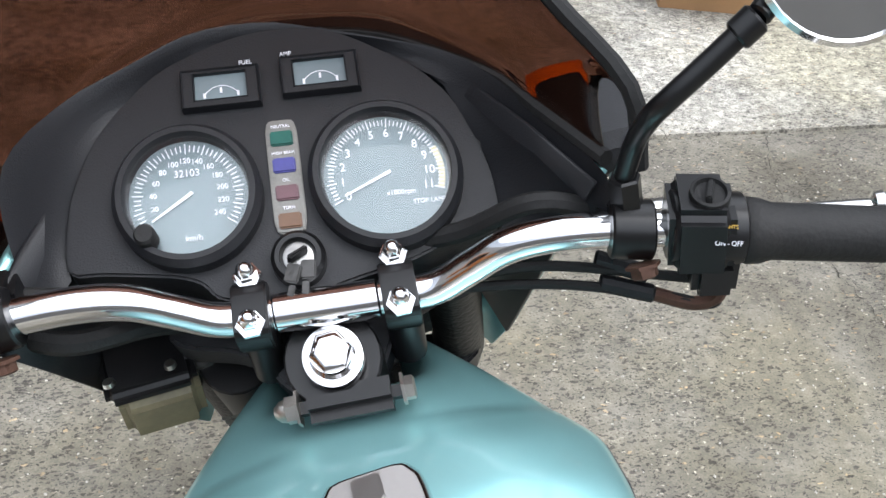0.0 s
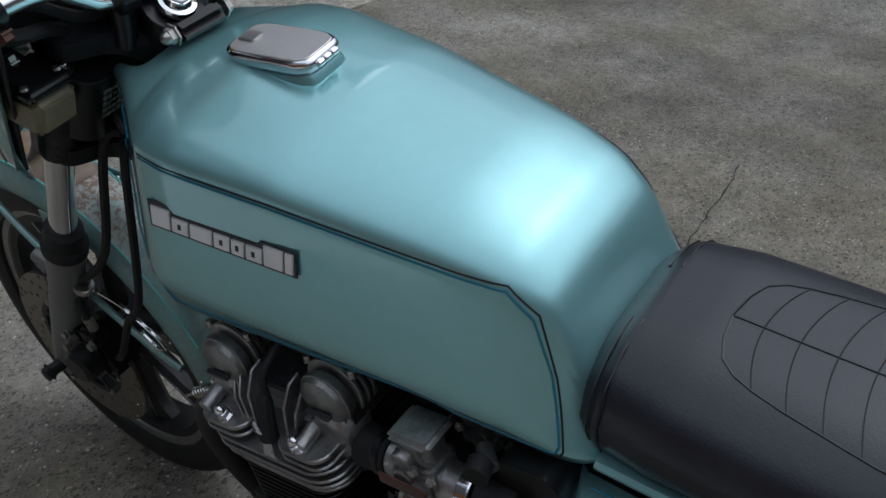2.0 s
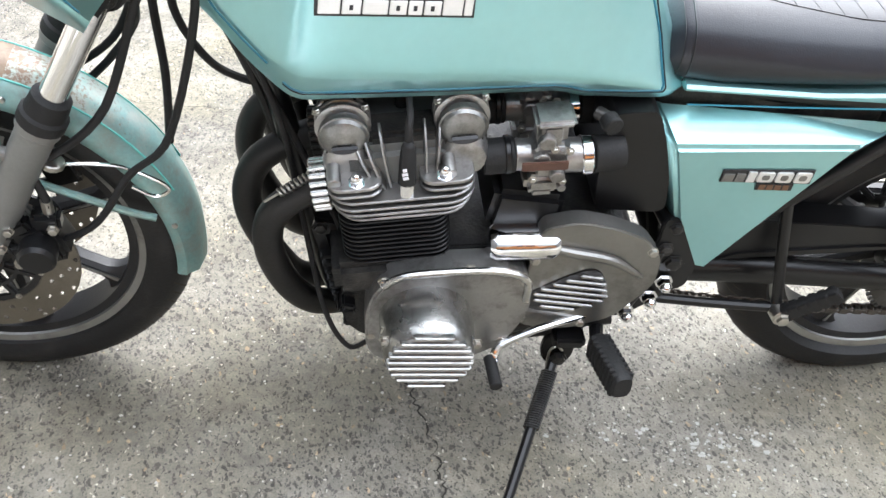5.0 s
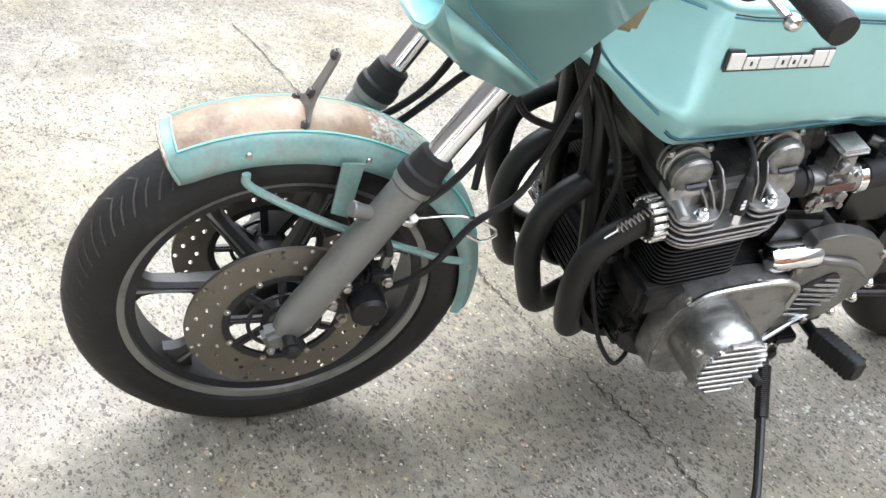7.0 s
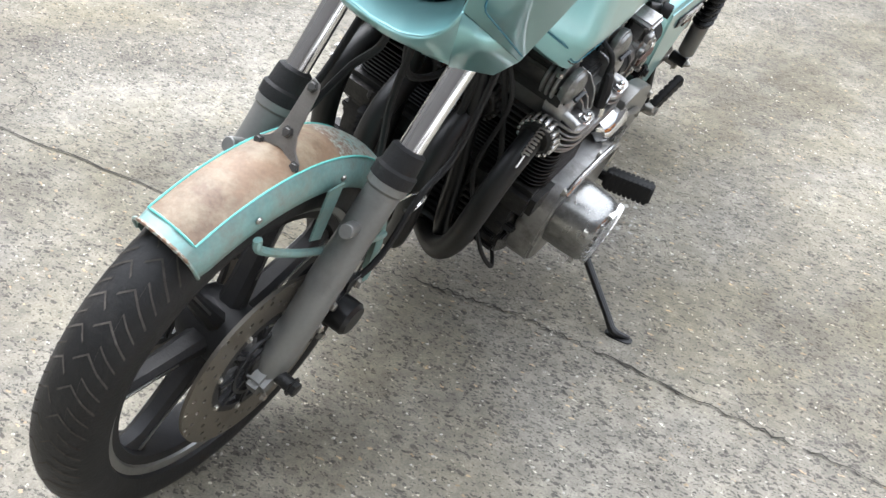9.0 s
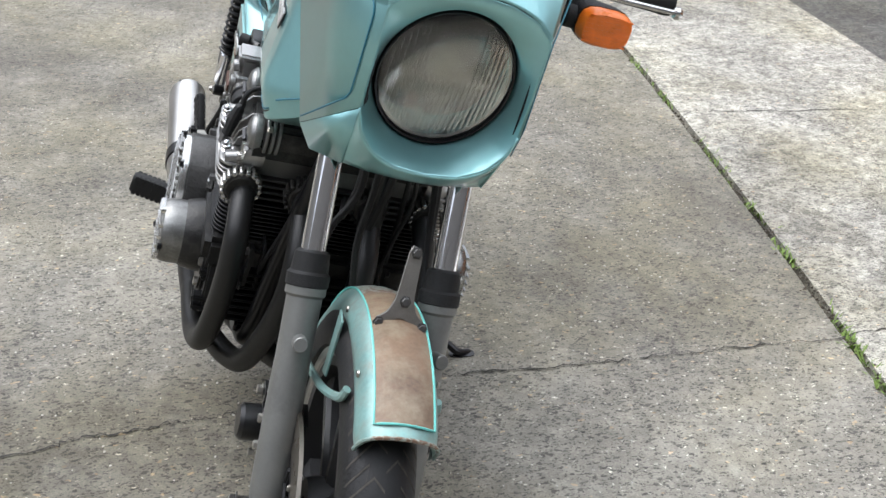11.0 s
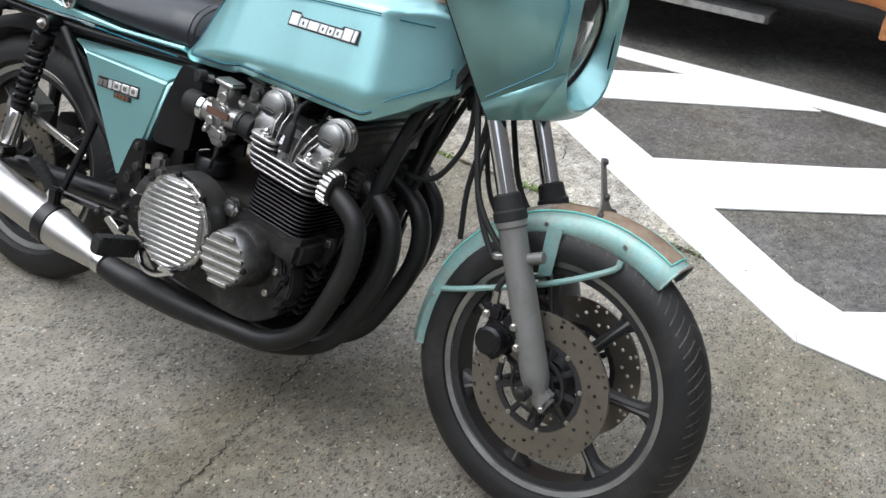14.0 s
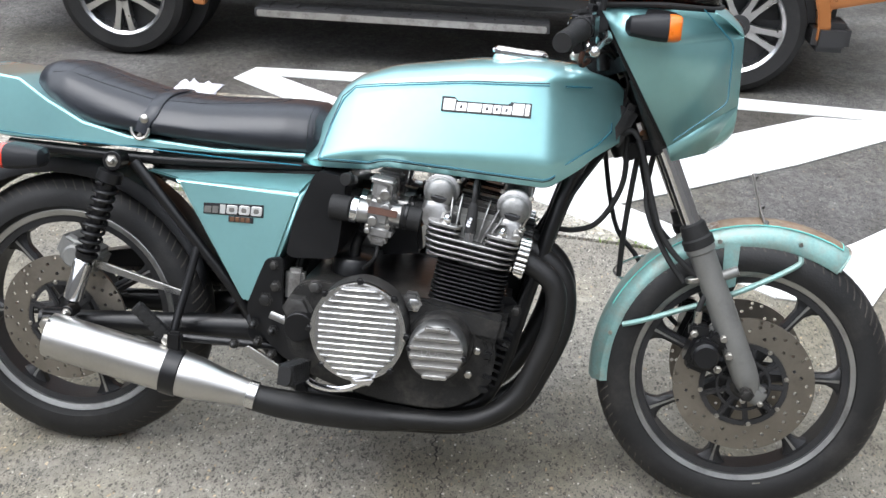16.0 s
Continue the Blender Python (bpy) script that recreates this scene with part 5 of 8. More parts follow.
    hexbolt(bm, p + Vector((0, -0.018, -0.014)), (0, -0.5, -0.8), 0.009, 0.008)
    part("perch_bolt", bm, RUSTY, bar)
    bm = fresh()
    q = p + Vector((0, 0.036, -0.014 if s > 0 else 0))
    tube(bm, [q, q + d * 0.05 + Vector((0, 0.014, -0.002)), q + d * 0.1 + Vector((0, 0.012, -0.004)), q + d * 0.19 + Vector((0, 0.02, 0))], [0.008, 0.0075, 0.006, 0.0055], 10, 6, 0.7)
    turned(bm, [(0, 0.003), (0.003, 0.008), (0.009, 0.0095), (0.015, 0.007), (0.018, 0.001)], q + d * 0.187 + Vector((0, 0.02, 0)), q + d * 0.4 + Vector((0, 0.03, 0)), 14)
    part("lever", bm, POLISHED, bar, "polished alloy hand lever with ball end")
    # mirror
    bm = fresh()
    b0 = p + Vector((0, 0.006, 0.036))
    if s > 0:
        arm = [b0, Vector((0.213, 0.33, 1.082)), Vector((0.217, 0.312, 1.108)), Vector((0.226, 0.306, 1.12)), Vector((0.252, 0.305, 1.138)), Vector((0.278, 0.305, 1.156))]
    else:
        arm = [b0, b0 + Vector((0.0, 0.004, 0.045)), b0 + Vector((-0.002, 0.006, 0.085)), b0 + Vector((-0.02, -0.002, 0.115)), b0 + Vector((-0.06, -0.01, 0.15)), b0 + Vector((-0.08, -0.01, 0.165))]
    tube(bm, arm, 0.0066, 12, 6)
    rod(bm, arm[-1].lerp(arm[-2], 0.5), arm[-1], 0.009, 14)
    mir = part("mirror", bm, BLACK, bike, "round chrome-backed mirror on a black stalk")
    mc = arm[-1] + Vector((s * 0.056, 0.004, 0.034))
    mn = unit((-0.05 * s, -0.93, 0.3))
    bm = fresh()
    rod(bm, arm[-1], mc - mn * 0.024, 0.007, 12)
    part("mirror_joint", bm, BLACK, mir)
    bm = fresh()
    turned(bm, [(-0.03, 0.02), (-0.02, 0.045), (-0.004, 0.059), (0.003, 0.06), (0.005, 0.057), (0.002, 0.055)], mc, mc + mn, 40)
    part("mirror_shell", bm, CHROME if s > 0 else BLACK, mir, "chromed mirror rim")
    bm = fresh()
    turned(bm, [(0.0, 0.0555), (0.0028, 0.0555)], mc, mc + mn, 40)
    part("mirror_glass", bm, MIRROR, mir, "mirror glass")
    # cables
    bm = fresh()
    cs = c - up * 0.045
    if s > 0:
        tube(bm, [cs + d * 0.0 + Vector((0, -0.002, -0.004)), cs - d * 0.03 + Vector((0, 0.004, -0.006)), hb(0.15, 0.01, -0.002), hb(0.08, 0.03, -0.02), (0.03, 0.44, 0.93), (0.02, 0.42, 0.85)], 0.0035, 8)
        tube(bm, [cs + d * 0.012 + Vector((0, -0.004, -0.002)), cs + d * 0.008 + Vector((0, -0.006, -0.022)), cs - d * 0.03 + Vector((0, 0, -0.02)), hb(0.15, 0.008, -0.016), hb(0.07, 0.03, -0.03), (0.04, 0.43, 0.9), (0.03, 0.4, 0.8)], 0.0035, 8)
        tube(bm, [p + Vector((0, 0.03, -0.01)), hb(0.15, 0.01, 0.05), hb(0.1, 0.03, 0.02), hb(0.03, 0.055, -0.01), (-0.02, 0.46, 0.9)], 0.007, 8)
    else:
        tube(bm, [p + Vector((0, 0.03, -0.005)), hb(-0.15, 0.012, 0.022), hb(-0.08, 0.025, -0.02), hb(0.0, 0.04, -0.03), (0.05, 0.45, 0.9)], 0.0065, 8)
        tube(bm, [p + Vector((0, 0.02, -0.03)), hb(-0.17, 0.0, 0.0), hb(-0.12, 0.03, -0.02), (-0.06, 0.44, 0.93)], 0.008, 8)
    part("control_cable", bm, RUBBER, bar, "black control cables")
    if s > 0:
        bm = fresh()
        rod(bm, cs - d * 0.032 + Vector((0, 0.004, -0.006)), cs - d * 0.066 + Vector((0, 0.012, 0.0)), 0.0065, 10)
        rod(bm, cs - d * 0.03 + Vector((0, 0, -0.02)), cs - d * 0.066 + Vector((0, 0.006, -0.016)), 0.0065, 10)
        part("cable_sleeve", bm, MATT, bar)
        bm = fresh()
        tube(bm, [cs + d * 0.013 + Vector((0, -0.004, 0.004)), cs + d * 0.012 + Vector((0, -0.006, -0.014)), cs - d * 0.004 + Vector((0, -0.004, -0.024)), cs - d * 0.03 + Vector((0, 0, -0.02))], 0.005, 8)
        part("cable_elbow", bm, RUSTY, bar, "rusty cable elbow")
# brake reservoir under the bar
OFFSET = Vector((-0.012, 0, -0.005))
bm = fresh()
block(bm, (-0.135, 0.436, 0.905), (0.062, 0.055, 0.045), 0.008, (14, 6, 8), 3)
res = part("brake_reservoir", bm, OLIVE, bike, "yellowed plastic brake fluid reservoir")
bm = fresh()
block(bm, (-0.135, 0.434, 0.934), (0.068, 0.06, 0.016), 0.006, (14, 6, 8), 3)
part("reservoir_lid", bm, BLACK, res, "black chipped reservoir lid")
bm = fresh()
for x, y in ((-0.16, 0.412), (-0.117, 0.459), (-0.114, 0.414)):
    turned(bm, [(0, 0.005), (0.003, 0.004)], (x, y, 0.94), (x, y, 1), 10)
hexbolt(bm, (-0.135, 0.46, 0.945), (0, 0.2, 1), 0.008, 0.008)
part("lid_screw", bm, BOLT, res)
bm = fresh()
rod(bm, (-0.07, 0.43, 0.92), (-0.07, 0.475, 0.83), 0.03, 20)
part("master_cylinder", bm, BLACK, res)
bm = fresh()
for k in range(5):
    m = axes((-0.0705, 0.41 + 0.005 * k, 0.912 - 0.009 * k), (1, 0, 0), (0, -0.42, 0.9)) @ Matrix.Translation((-0.018, 0, 0.0245))
    bars(bm, 0.036, 0.005, m, 5, 0.0004, 0.2)
part("warning_label", bm, SILVER, res, "worn silver print bars")

OFFSET = Vector((0, 0, 0))
# ---- indicators ----
for nm, c, dr in (("front_indicator", Vector((0.22, 0.472, 1.018)), 1), ("front_indicator", Vector((-0.248, 0.488, 1.01)), -1), ("rear_indicator", Vector((0.205, -0.8, 0.688)), 1), ("rear_indicator", Vector((-0.205, -0.8, 0.688)), -1)):
    fr = nm[0] == "f"
    fy = 1 if fr else -1
    bm = fresh()
    rings = []
    for f, k in ((-0.07, 0.35), (-0.062, 0.7), (-0.02, 0.95), (0.006, 1.0)):
        rings.append([c + Vector((x * k, f * fy, z * k)) for x, z in rounded([(-0.042, -0.026), (0.042, -0.026), (0.042, 0.026), (-0.042, 0.026)], 0.2, 2)])
    loft(bm, rings)
    ind = part(nm, bm, MATT, bike, "black indicator with amber lens" if fr else "black rear indicator with red-amber lens")
    bm = fresh()
    rings = []
    for f, k in ((0.007, 0.97), (0.02, 0.96), (0.028, 0.88), (0.03, 0.8)):
        rings.append([c + Vector((x * k, f * fy, z * k)) for x, z in rounded([(-0.042, -0.026), (0.042, -0.026), (0.042, 0.026), (-0.042, 0.026)], 0.2, 2)])
    loft(bm, rings)
    part("indicator_lens", bm, AMBER if fr else REDLENS, ind, "amber ribbed lens" if fr else "red lens")
    bm = fresh()
    for k in range(7):
        block(bm, c + Vector((0, fy * 0.029, -0.018 + 0.006 * k)), (0.07, 0.003, 0.002), 0.0006)
    part("lens_rib", bm, AMBER if fr else REDLENS, ind)
    bm = fresh()
    rod(bm, c + Vector((-dr * 0.035, -0.01 * fy, 0)), c + Vector((-dr * (0.11 if fr else 0.13), -0.02 * fy, 0.0)), 0.008)
    turned(bm, [(0, 0.016), (0.012, 0.016), (0.02, 0.01)], c + Vector((-dr * 0.04, -0.012 * fy, 0)), c + Vector((-dr * 0.11, -0.02 * fy, 0)))
    part("indicator_stem", bm, RUBBER, ind)

# ---- fuel tank ----
TX = -0.003
TANK = [  # y, then x and z of bottom edge, lower crease, upper crease, shoulder, and the top's z
    (-0.218, 0.112, 0.705, 0.118, 0.714, 0.09, 0.733, 0.07, 0.742, 0.746),
    (-0.2, 0.132, 0.703, 0.138, 0.716, 0.1, 0.752, 0.075, 0.764, 0.768),
    (-0.1814, 0.1381, 0.702, 0.147, 0.722, 0.1012, 0.782, 0.0755, 0.8, 0.805),
    (-0.1536, 0.1404, 0.702, 0.154, 0.73, 0.1036, 0.84, 0.0737, 0.857, 0.861),
    (-0.1175, 0.1417, 0.703, 0.16, 0.736, 0.1139, 0.866, 0.0766, 0.882, 0.887),
    (-0.0711, 0.145, 0.704, 0.165, 0.741, 0.124, 0.878, 0.082, 0.896, 0.903),
    (-0.0453, 0.147, 0.713, 0.167, 0.743, 0.128, 0.883, 0.082, 0.902, 0.91),
    (0.1093, 0.161, 0.706, 0.181, 0.748, 0.15, 0.903, 0.092, 0.926, 0.933),
    (0.2331, 0.168, 0.7, 0.187, 0.749, 0.162, 0.91, 0.093, 0.935, 0.942),
    (0.276, 0.17, 0.697, 0.187, 0.75, 0.158, 0.91, 0.088, 0.933, 0.94),
    (0.294, 0.1667, 0.702, 0.181, 0.753, 0.1439, 0.91, 0.0806, 0.929, 0.937),
    (0.324, 0.1475, 0.72, 0.156, 0.762, 0.1174, 0.917, 0.0676, 0.929, 0.936),
    (0.352, 0.127, 0.738, 0.132, 0.77, 0.0952, 0.919, 0.0588, 0.926, 0.932),
    (0.366, 0.115, 0.7533, 0.118, 0.7786, 0.085, 0.918, 0.054, 0.922, 0.87),
    (0.399, 0.085, 0.7736, 0.088, 0.7863, 0.066, 0.91, 0.044, 0.91, 0.82),
    (0.416, 0.07, 0.7828, 0.073, 0.7921, 0.057, 0.903, 0.04, 0.903, 0.81),
    (0.422, 0.06, 0.7892, 0.062, 0.7964, 0.05, 0.886, 0.04, 0.886, 0.81),
]
TARR = np.array(TANK)
ys = np.linspace(TARR[0, 0], TARR[-1, 0], 110)
cols = [np.interp(ys, TARR[:, 0], TARR[:, k]) for k in range(1, 10)]
cols = [np.convolve(np.r_[c[0], c[0], c, c[-1], c[-1]], [0.12, 0.22, 0.32, 0.22, 0.12], "valid") for c in cols]


def tank_line(y, v):
    """Half a cross-section of the tank, from the bottom to the top."""
    v = list(v)
    if y < 0.3:
        v[6], v[7] = v[6] + 0.45 * (v[4] - v[6]), v[7] - 0.2 * (v[7] - v[5])
    hip = (v[2] + (v[4] - v[2]) * 0.88, y, v[3] + (v[5] - v[3]) * 0.88)
    low = cut_corners([(0, y, v[1]), (v[0], y, v[1]), (v[2], y, v[3]), hip], 0.07, 2)
    return low + cut_corners([hip, (v[4] + 0.001, y, v[5] + 0.001), (v[6] + 0.002, y, v[7] + 0.001), (v[6] * 0.5, y, v[8]), (0, y, v[8] + 0.0005)], 0.25, 3)[1:]


def tank_side(y, z):
    """The half width of the tank's flat side at y, z."""
    ln = [p for p in tank_line(y, [float(np.interp(y, ys, c)) for c in cols])[2:] if p[0] > 0.02]
    return float(np.interp(z, [p[2] for p in ln], [p[0] for p in ln]))


def tank_top(x, y):
    v = [np.interp(y, ys, c) for c in cols]
    return float(np.interp(abs(x), [0, v[6], v[4]], [v[8], v[7], v[5]]))


bm = fresh()
rings = []
for i, y in enumerate(ys):
    v = [c[i] for c in cols]
    line = tank_line(y, v)
    rings.append([Vector((TX + p[0], p[1], p[2])) for p in line] + [Vector((TX - p[0], p[1], p[2])) for p in reversed(line[1:-1])])
loft(bm, rings)
tank = part("fuel_tank", bm, TEAL, bike, "teal metallic fuel tank with creased flat sides", 32)
for s in (-1, 1):
    loop = [(0.272, 0.896), (0.1093, 0.89), (-0.0556, 0.873), (-0.1175, 0.864), (-0.1412, 0.84), (-0.1618, 0.79), (-0.179, 0.728), (-0.1765, 0.721), (-0.0763, 0.722), (-0.0556, 0.729), (-0.035, 0.732), (0.1093, 0.725), (0.276, 0.716), (0.289, 0.72), (0.301, 0.728)]
    for off, rad, mat, lab in ((0.0, 0.0014, STRIPE, "blue pinstripe"), (0.004, 0.0011, LINE_BLACK, "black pinstripe")):
        bm = fresh()
        pts = []
        for y, z in loop:
            sh = 1 if z > 0.8 else -1
            zz, yy = z + off * sh, y - (off if y < -0.12 else 0)
            pts.append((TX + s * (tank_side(yy, zz) + 0.0006), yy, zz))
        dense = []
        for a, b in zip(pts, pts[1:]):
            for k in range(5):
                p = Vector(a).lerp(Vector(b), k / 5)
                dense.append((TX + s * (tank_side(p.y, p.z) + 0.0005), p.y, p.z))
        tube(bm, dense, rad, 5, 1)
        # front panel outline
        fr = []
        for y, z in ((0.302, 0.896), (0.354, 0.895), (0.398, 0.888), (0.402, 0.81), (0.374, 0.784), (0.3, 0.738)):
            fr.append((TX + s * (tank_side(y, z) + 0.003), y, z))
        dense = []
        for a, b in zip(fr, fr[1:]):
            for k in range(5):
                p = Vector(a).lerp(Vector(b), k / 5)
                dense.append((TX + s * (tank_side(p.y, p.z) + 0.0025), p.y + 0.0015, p.z))
        tube(bm, dense, rad, 5, 1)
        part("pinstripe", bm, mat, tank, lab)
    # maker's badge as plain raised bars
    ya, yb, zb = (0.262, 0.083, 0.829) if s < 0 else (0.066, 0.24, 0.836)
    a = Vector((TX + s * (tank_side(ya, zb + 0.01) + 0.0045), ya, zb))
    b = Vector((TX + s * (tank_side(yb, zb + 0.01) + 0.0045), yb, zb + 0.0))
    m = axes(a, b - a, (-s * 0.22, 0, 0.97))
    bm = fresh()
    L = (b - a).length
    prism(bm, [(-0.003, -0.003), (L + 0.001, -0.003), (L + 0.001, 0.025), (L - 0.04, 0.025), (L - 0.045, 0.02), (0.03, 0.02), (0.022, 0.027), (-0.003, 0.027)], m, 0.002, 0.0005, 1)
    bdg = part("tank_badge", bm, LINE_BLACK, tank, "raised silver bar badge with black edges")
    spans = (0.0, 0.15, 0.28, 0.45, 0.57, 0.67, 0.79, 0.93, 0.995)
    for k in range(8):
        bm = fresh()
        x0, x1 = L * spans[k] + 0.0006, L * spans[k + 1] - 0.0012
        h = (0.0225, 0.0165, 0.0165, 0.0165, 0.0165, 0.0165, 0.0225, 0.0225)[k]
        slant = 0.0012
        prism(bm, [(x0, 0), (x1, 0), (x1 + slant, h), (x0 + slant, h)], m, 0.0042, 0.0009, 1)
        part("badge_bar", bm, BADGE, bdg)
        if k in (1, 3, 4, 5):
            bm = fresh()
            xm = (x0 + x1) / 2
            prism(bm, [(xm - 0.0022, h * 0.3), (xm + 0.0022, h * 0.3), (xm + 0.0026, h * 0.68), (xm - 0.0018, h * 0.68)], m, 0.0045, 0.0003, 1)
            part("badge_notch", bm, LINE_BLACK, bdg)
# filler cap
CAPM = pose(0.002, 0.206, 0.937, -5, 0, 3)
bm = fresh()
capo = rounded([(-0.033, -0.054), (0.033, -0.054), (0.033, 0.054), (-0.033, 0.054)], 0.14, 3)
rings = []
for z, k in ((-0.012, 1.16), (-0.004, 1.11), (0.001, 1.07), (0.004, 1.03), (0.004, 0.9)):
    rings.append([CAPM @ Vector((x * k, y * (1 + (k - 1) * 0.6), z)) for x, y in capo])
loft(bm, rings)
part("filler_collar", bm, TEAL, tank, "raised teal collar under the cap")
bm = fresh()
prism(bm, [(x * 0.98, y * 0.98) for x, y in capo], CAPM @ Matrix.Translation((0, 0, -0.015)), 0.02, 0.002)
capb = part("filler_cap", bm, CHROME, bike, "rectangular chromed flip filler cap")
bm = fresh()
rings = []
for z, k in ((0.007, 1.03), (0.013, 1.06), (0.017, 1.03), (0.019, 0.97)):
    rings.append([CAPM @ Vector((x * k, y * (1 + (k - 1) * 0.7), z)) for x, y in capo])
loft(bm, rings)
part("cap_lid_rim", bm, CHROME, capb)
bm = fresh()
prism(bm, [(x * 0.92, y * 0.95) for x, y in capo], CAPM @ Matrix.Translation((0, 0, 0.0185)), 0.0016, 0.0006, 1)
part("cap_lid", bm, material("satin_lid", (0.62, 0.6, 0.58), 0.45, 0.85, 0.06, 14, 0.03, 200), capb, "satin silver lid plate")
bm = fresh()
prism(bm, rounded([(-0.011, 0.026), (0.008, 0.026), (0.008, 0.048), (-0.011, 0.048)], 0.1, 2), CAPM @ Matrix.Translation((0, 0, 0.0195)), 0.003, 0.001)
part("cap_latch", bm, STEEL, capb)
bm = fresh()
for x0, x1 in ((-0.017, -0.0065), (-0.0055, 0.0055), (0.0065, 0.017)):
    rod(bm, CAPM @ Vector((x0, -0.0565, 0.011)), CAPM @ Vector((x1, -0.0565, 0.011)), 0.0038, 12)
part("cap_hinge", bm, CHROME, capb)

# ---- seat ----
SEAT = np.array([  # y, half width, bottom z, top z
    (-0.168, 0.09, 0.735, 0.772), (-0.18, 0.115, 0.725, 0.8), (-0.205, 0.132, 0.72, 0.817), (-0.26, 0.141, 0.721, 0.82), (-0.34, 0.145, 0.725, 0.817), (-0.44, 0.147, 0.73, 0.814),
    (-0.55, 0.147, 0.738, 0.82), (-0.65, 0.142, 0.745, 0.845), (-0.73, 0.132, 0.755, 0.87), (-0.775, 0.118, 0.768, 0.872), (-0.805, 0.095, 0.785, 0.862), (-0.82, 0.06, 0.8, 0.848)])
sy = np.linspace(-0.168, -0.82, 70)
def seat_at(y):
    return [float(np.interp(-y, -SEAT[:, 0], SEAT[:, k])) for k in (1, 2, 3)]
def seat_line(y):
    w, b, t = seat_at(y)
    return cut_corners([(0, y, b), (w * 0.93, y, b), (w, y, b + 0.025), (w * 0.985, y, t - 0.05), (w * 0.84, y, t - 0.018), (w * 0.5, y, t), (0, y, t + 0.001)], 0.22, 2)
def seat_z(x, y):
    ln = seat_line(y)
    xs = [p[0] for p in ln[len(ln) // 2:]][::-1]
    zs = [p[2] for p in ln[len(ln) // 2:]][::-1]
    return float(np.interp(abs(x), xs, zs))
bm = fresh()
rings = []
for y in sy:
    line = seat_line(y)
    ring = [Vector((TX + p[0], p[1], p[2])) for p in line] + [Vector((TX - p[0], p[1], p[2])) for p in reversed(line[1:-1])]
    rings.append(ring)
loft(bm, rings)
seat = part("dual_seat", bm, VINYL, bike, "black vinyl dual seat with stitched panels", 60)
def panel_half(y):
    return float(np.interp(-y, [0.29, 0.3, 0.324, 0.42, 0.534, 0.77], [0.045, 0.062, 0.074, 0.09, 0.1, 0.1]))
for k in range(15):
    y = -0.318 - 0.0315 * k
    bm = fresh()
    hw = panel_half(y)
    tube(bm, [(TX + x, y + 0.016 * (1 - (x / hw) ** 2), seat_z(x, y + 0.016 * (1 - (x / hw) ** 2)) - 0.0001) for x in np.linspace(-hw, hw, 13)], 0.0008, 5, 1)
    part("seat_seam", bm, LINE_BLACK, seat)
for s in (-1, 0, 1):
    bm = fresh()
    if s:
        pts = [(TX + s * x, y, seat_z(x, y) - 0.0002) for x, y in ((0.0, -0.274), (0.03, -0.278), (0.052, -0.286), (0.064, -0.3))] + [(TX + s * panel_half(y), y, seat_z(panel_half(y), y) - 0.0002) for y in np.linspace(-0.318, -0.765, 18)]
    else:
        pts = [(TX, y, seat_z(0, y) - 0.0002) for y in np.linspace(-0.275, -0.765, 16)]
    tube(bm, pts, 0.0012, 5, 1)
    part("seat_seam", bm, LINE_BLACK, seat)
for s in (-1, 1):
    bm = fresh()
    for off in (0.0, 0.012):
        tube(bm, [(TX + s * (seat_at(-0.2 - off)[0] * k + 0.0006), -0.198 - off, z) for k, z in ((0.93, 0.722), (1.0, 0.748), (0.985, seat_at(-0.2 - off)[2] - 0.05), (0.93, seat_at(-0.2 - off)[2] - 0.033), (0.84, seat_at(-0.2 - off)[2] - 0.02), (0.6, seat_at(-0.2 - off)[2] - 0.005), (0.3, seat_at(-0.2 - off)[2]))], 0.0011, 5, 1)
    part("seat_piping", bm, LINE_BLACK, seat)
bm = fresh()
rows = []
base = [(0.1505, -0.554, 0.742), (0.149, -0.547, 0.765)] + [(x, y, seat_z(x, y)) for x, y in ((0.1435, -0.541), (0.135, -0.536), (0.124, -0.533), (0.1, -0.53), (0.07, -0.527), (0.035, -0.525), (0.0, -0.524))]
full = [(TX + x, y, z + 0.003) for x, y, z in base] + [(TX - x, y, z + 0.003) for x, y, z in reversed(base[:-1])]
path = smooth_path(full, 3)
for i, p in enumerate(path):
    t = (path[min(i + 1, len(path) - 1)] - path[max(i - 1, 0)]).normalized()
    nrm = Vector((p.x - TX, 0, max(0.0, p.z - 0.77) * 4.0)).normalized()
    w = t.cross(nrm).normalized()
    rows.append([p + w * 0.014 - nrm * 0.003, p + w * 0.014, p + w * 0.011 + nrm * 0.002, p - w * 0.011 + nrm * 0.002, p - w * 0.014, p - w * 0.014 - nrm * 0.003])
loft(bm, rows)
strap = part("seat_strap", bm, VINYL, bike, "black grab strap riveted across the seat")
for s in (-1, 1):
    bm = fresh()
    turned(bm, [(0, 0.009), (0.003, 0.009), (0.006, 0.005), (0.0065, 0.001)], (TX + s * 0.151, -0.547, 0.774), (TX + s * 0.2, -0.547, 0.776), 16)
    turned(bm, [(0, 0.006), (0.003, 0.005)], (TX + s * 0.154, -0.555, 0.74), (TX + s * 0.2, -0.555, 0.74), 12)
    part("strap_rivet", bm, BOLT, strap, "round steel rivet")
    bm = fresh()
    tube(bm, [(TX + s * 0.154, -0.535, 0.756), (TX + s * 0.155, -0.537, 0.747), (TX + s * 0.155, -0.544, 0.737), (TX + s * 0.155, -0.555, 0.733), (TX + s * 0.155, -0.565, 0.737), (TX + s * 0.155, -0.572, 0.747), (TX + s * 0.154, -0.574, 0.756)], 0.0036, 8)
    part("strap_ring", bm, BOLT, strap)

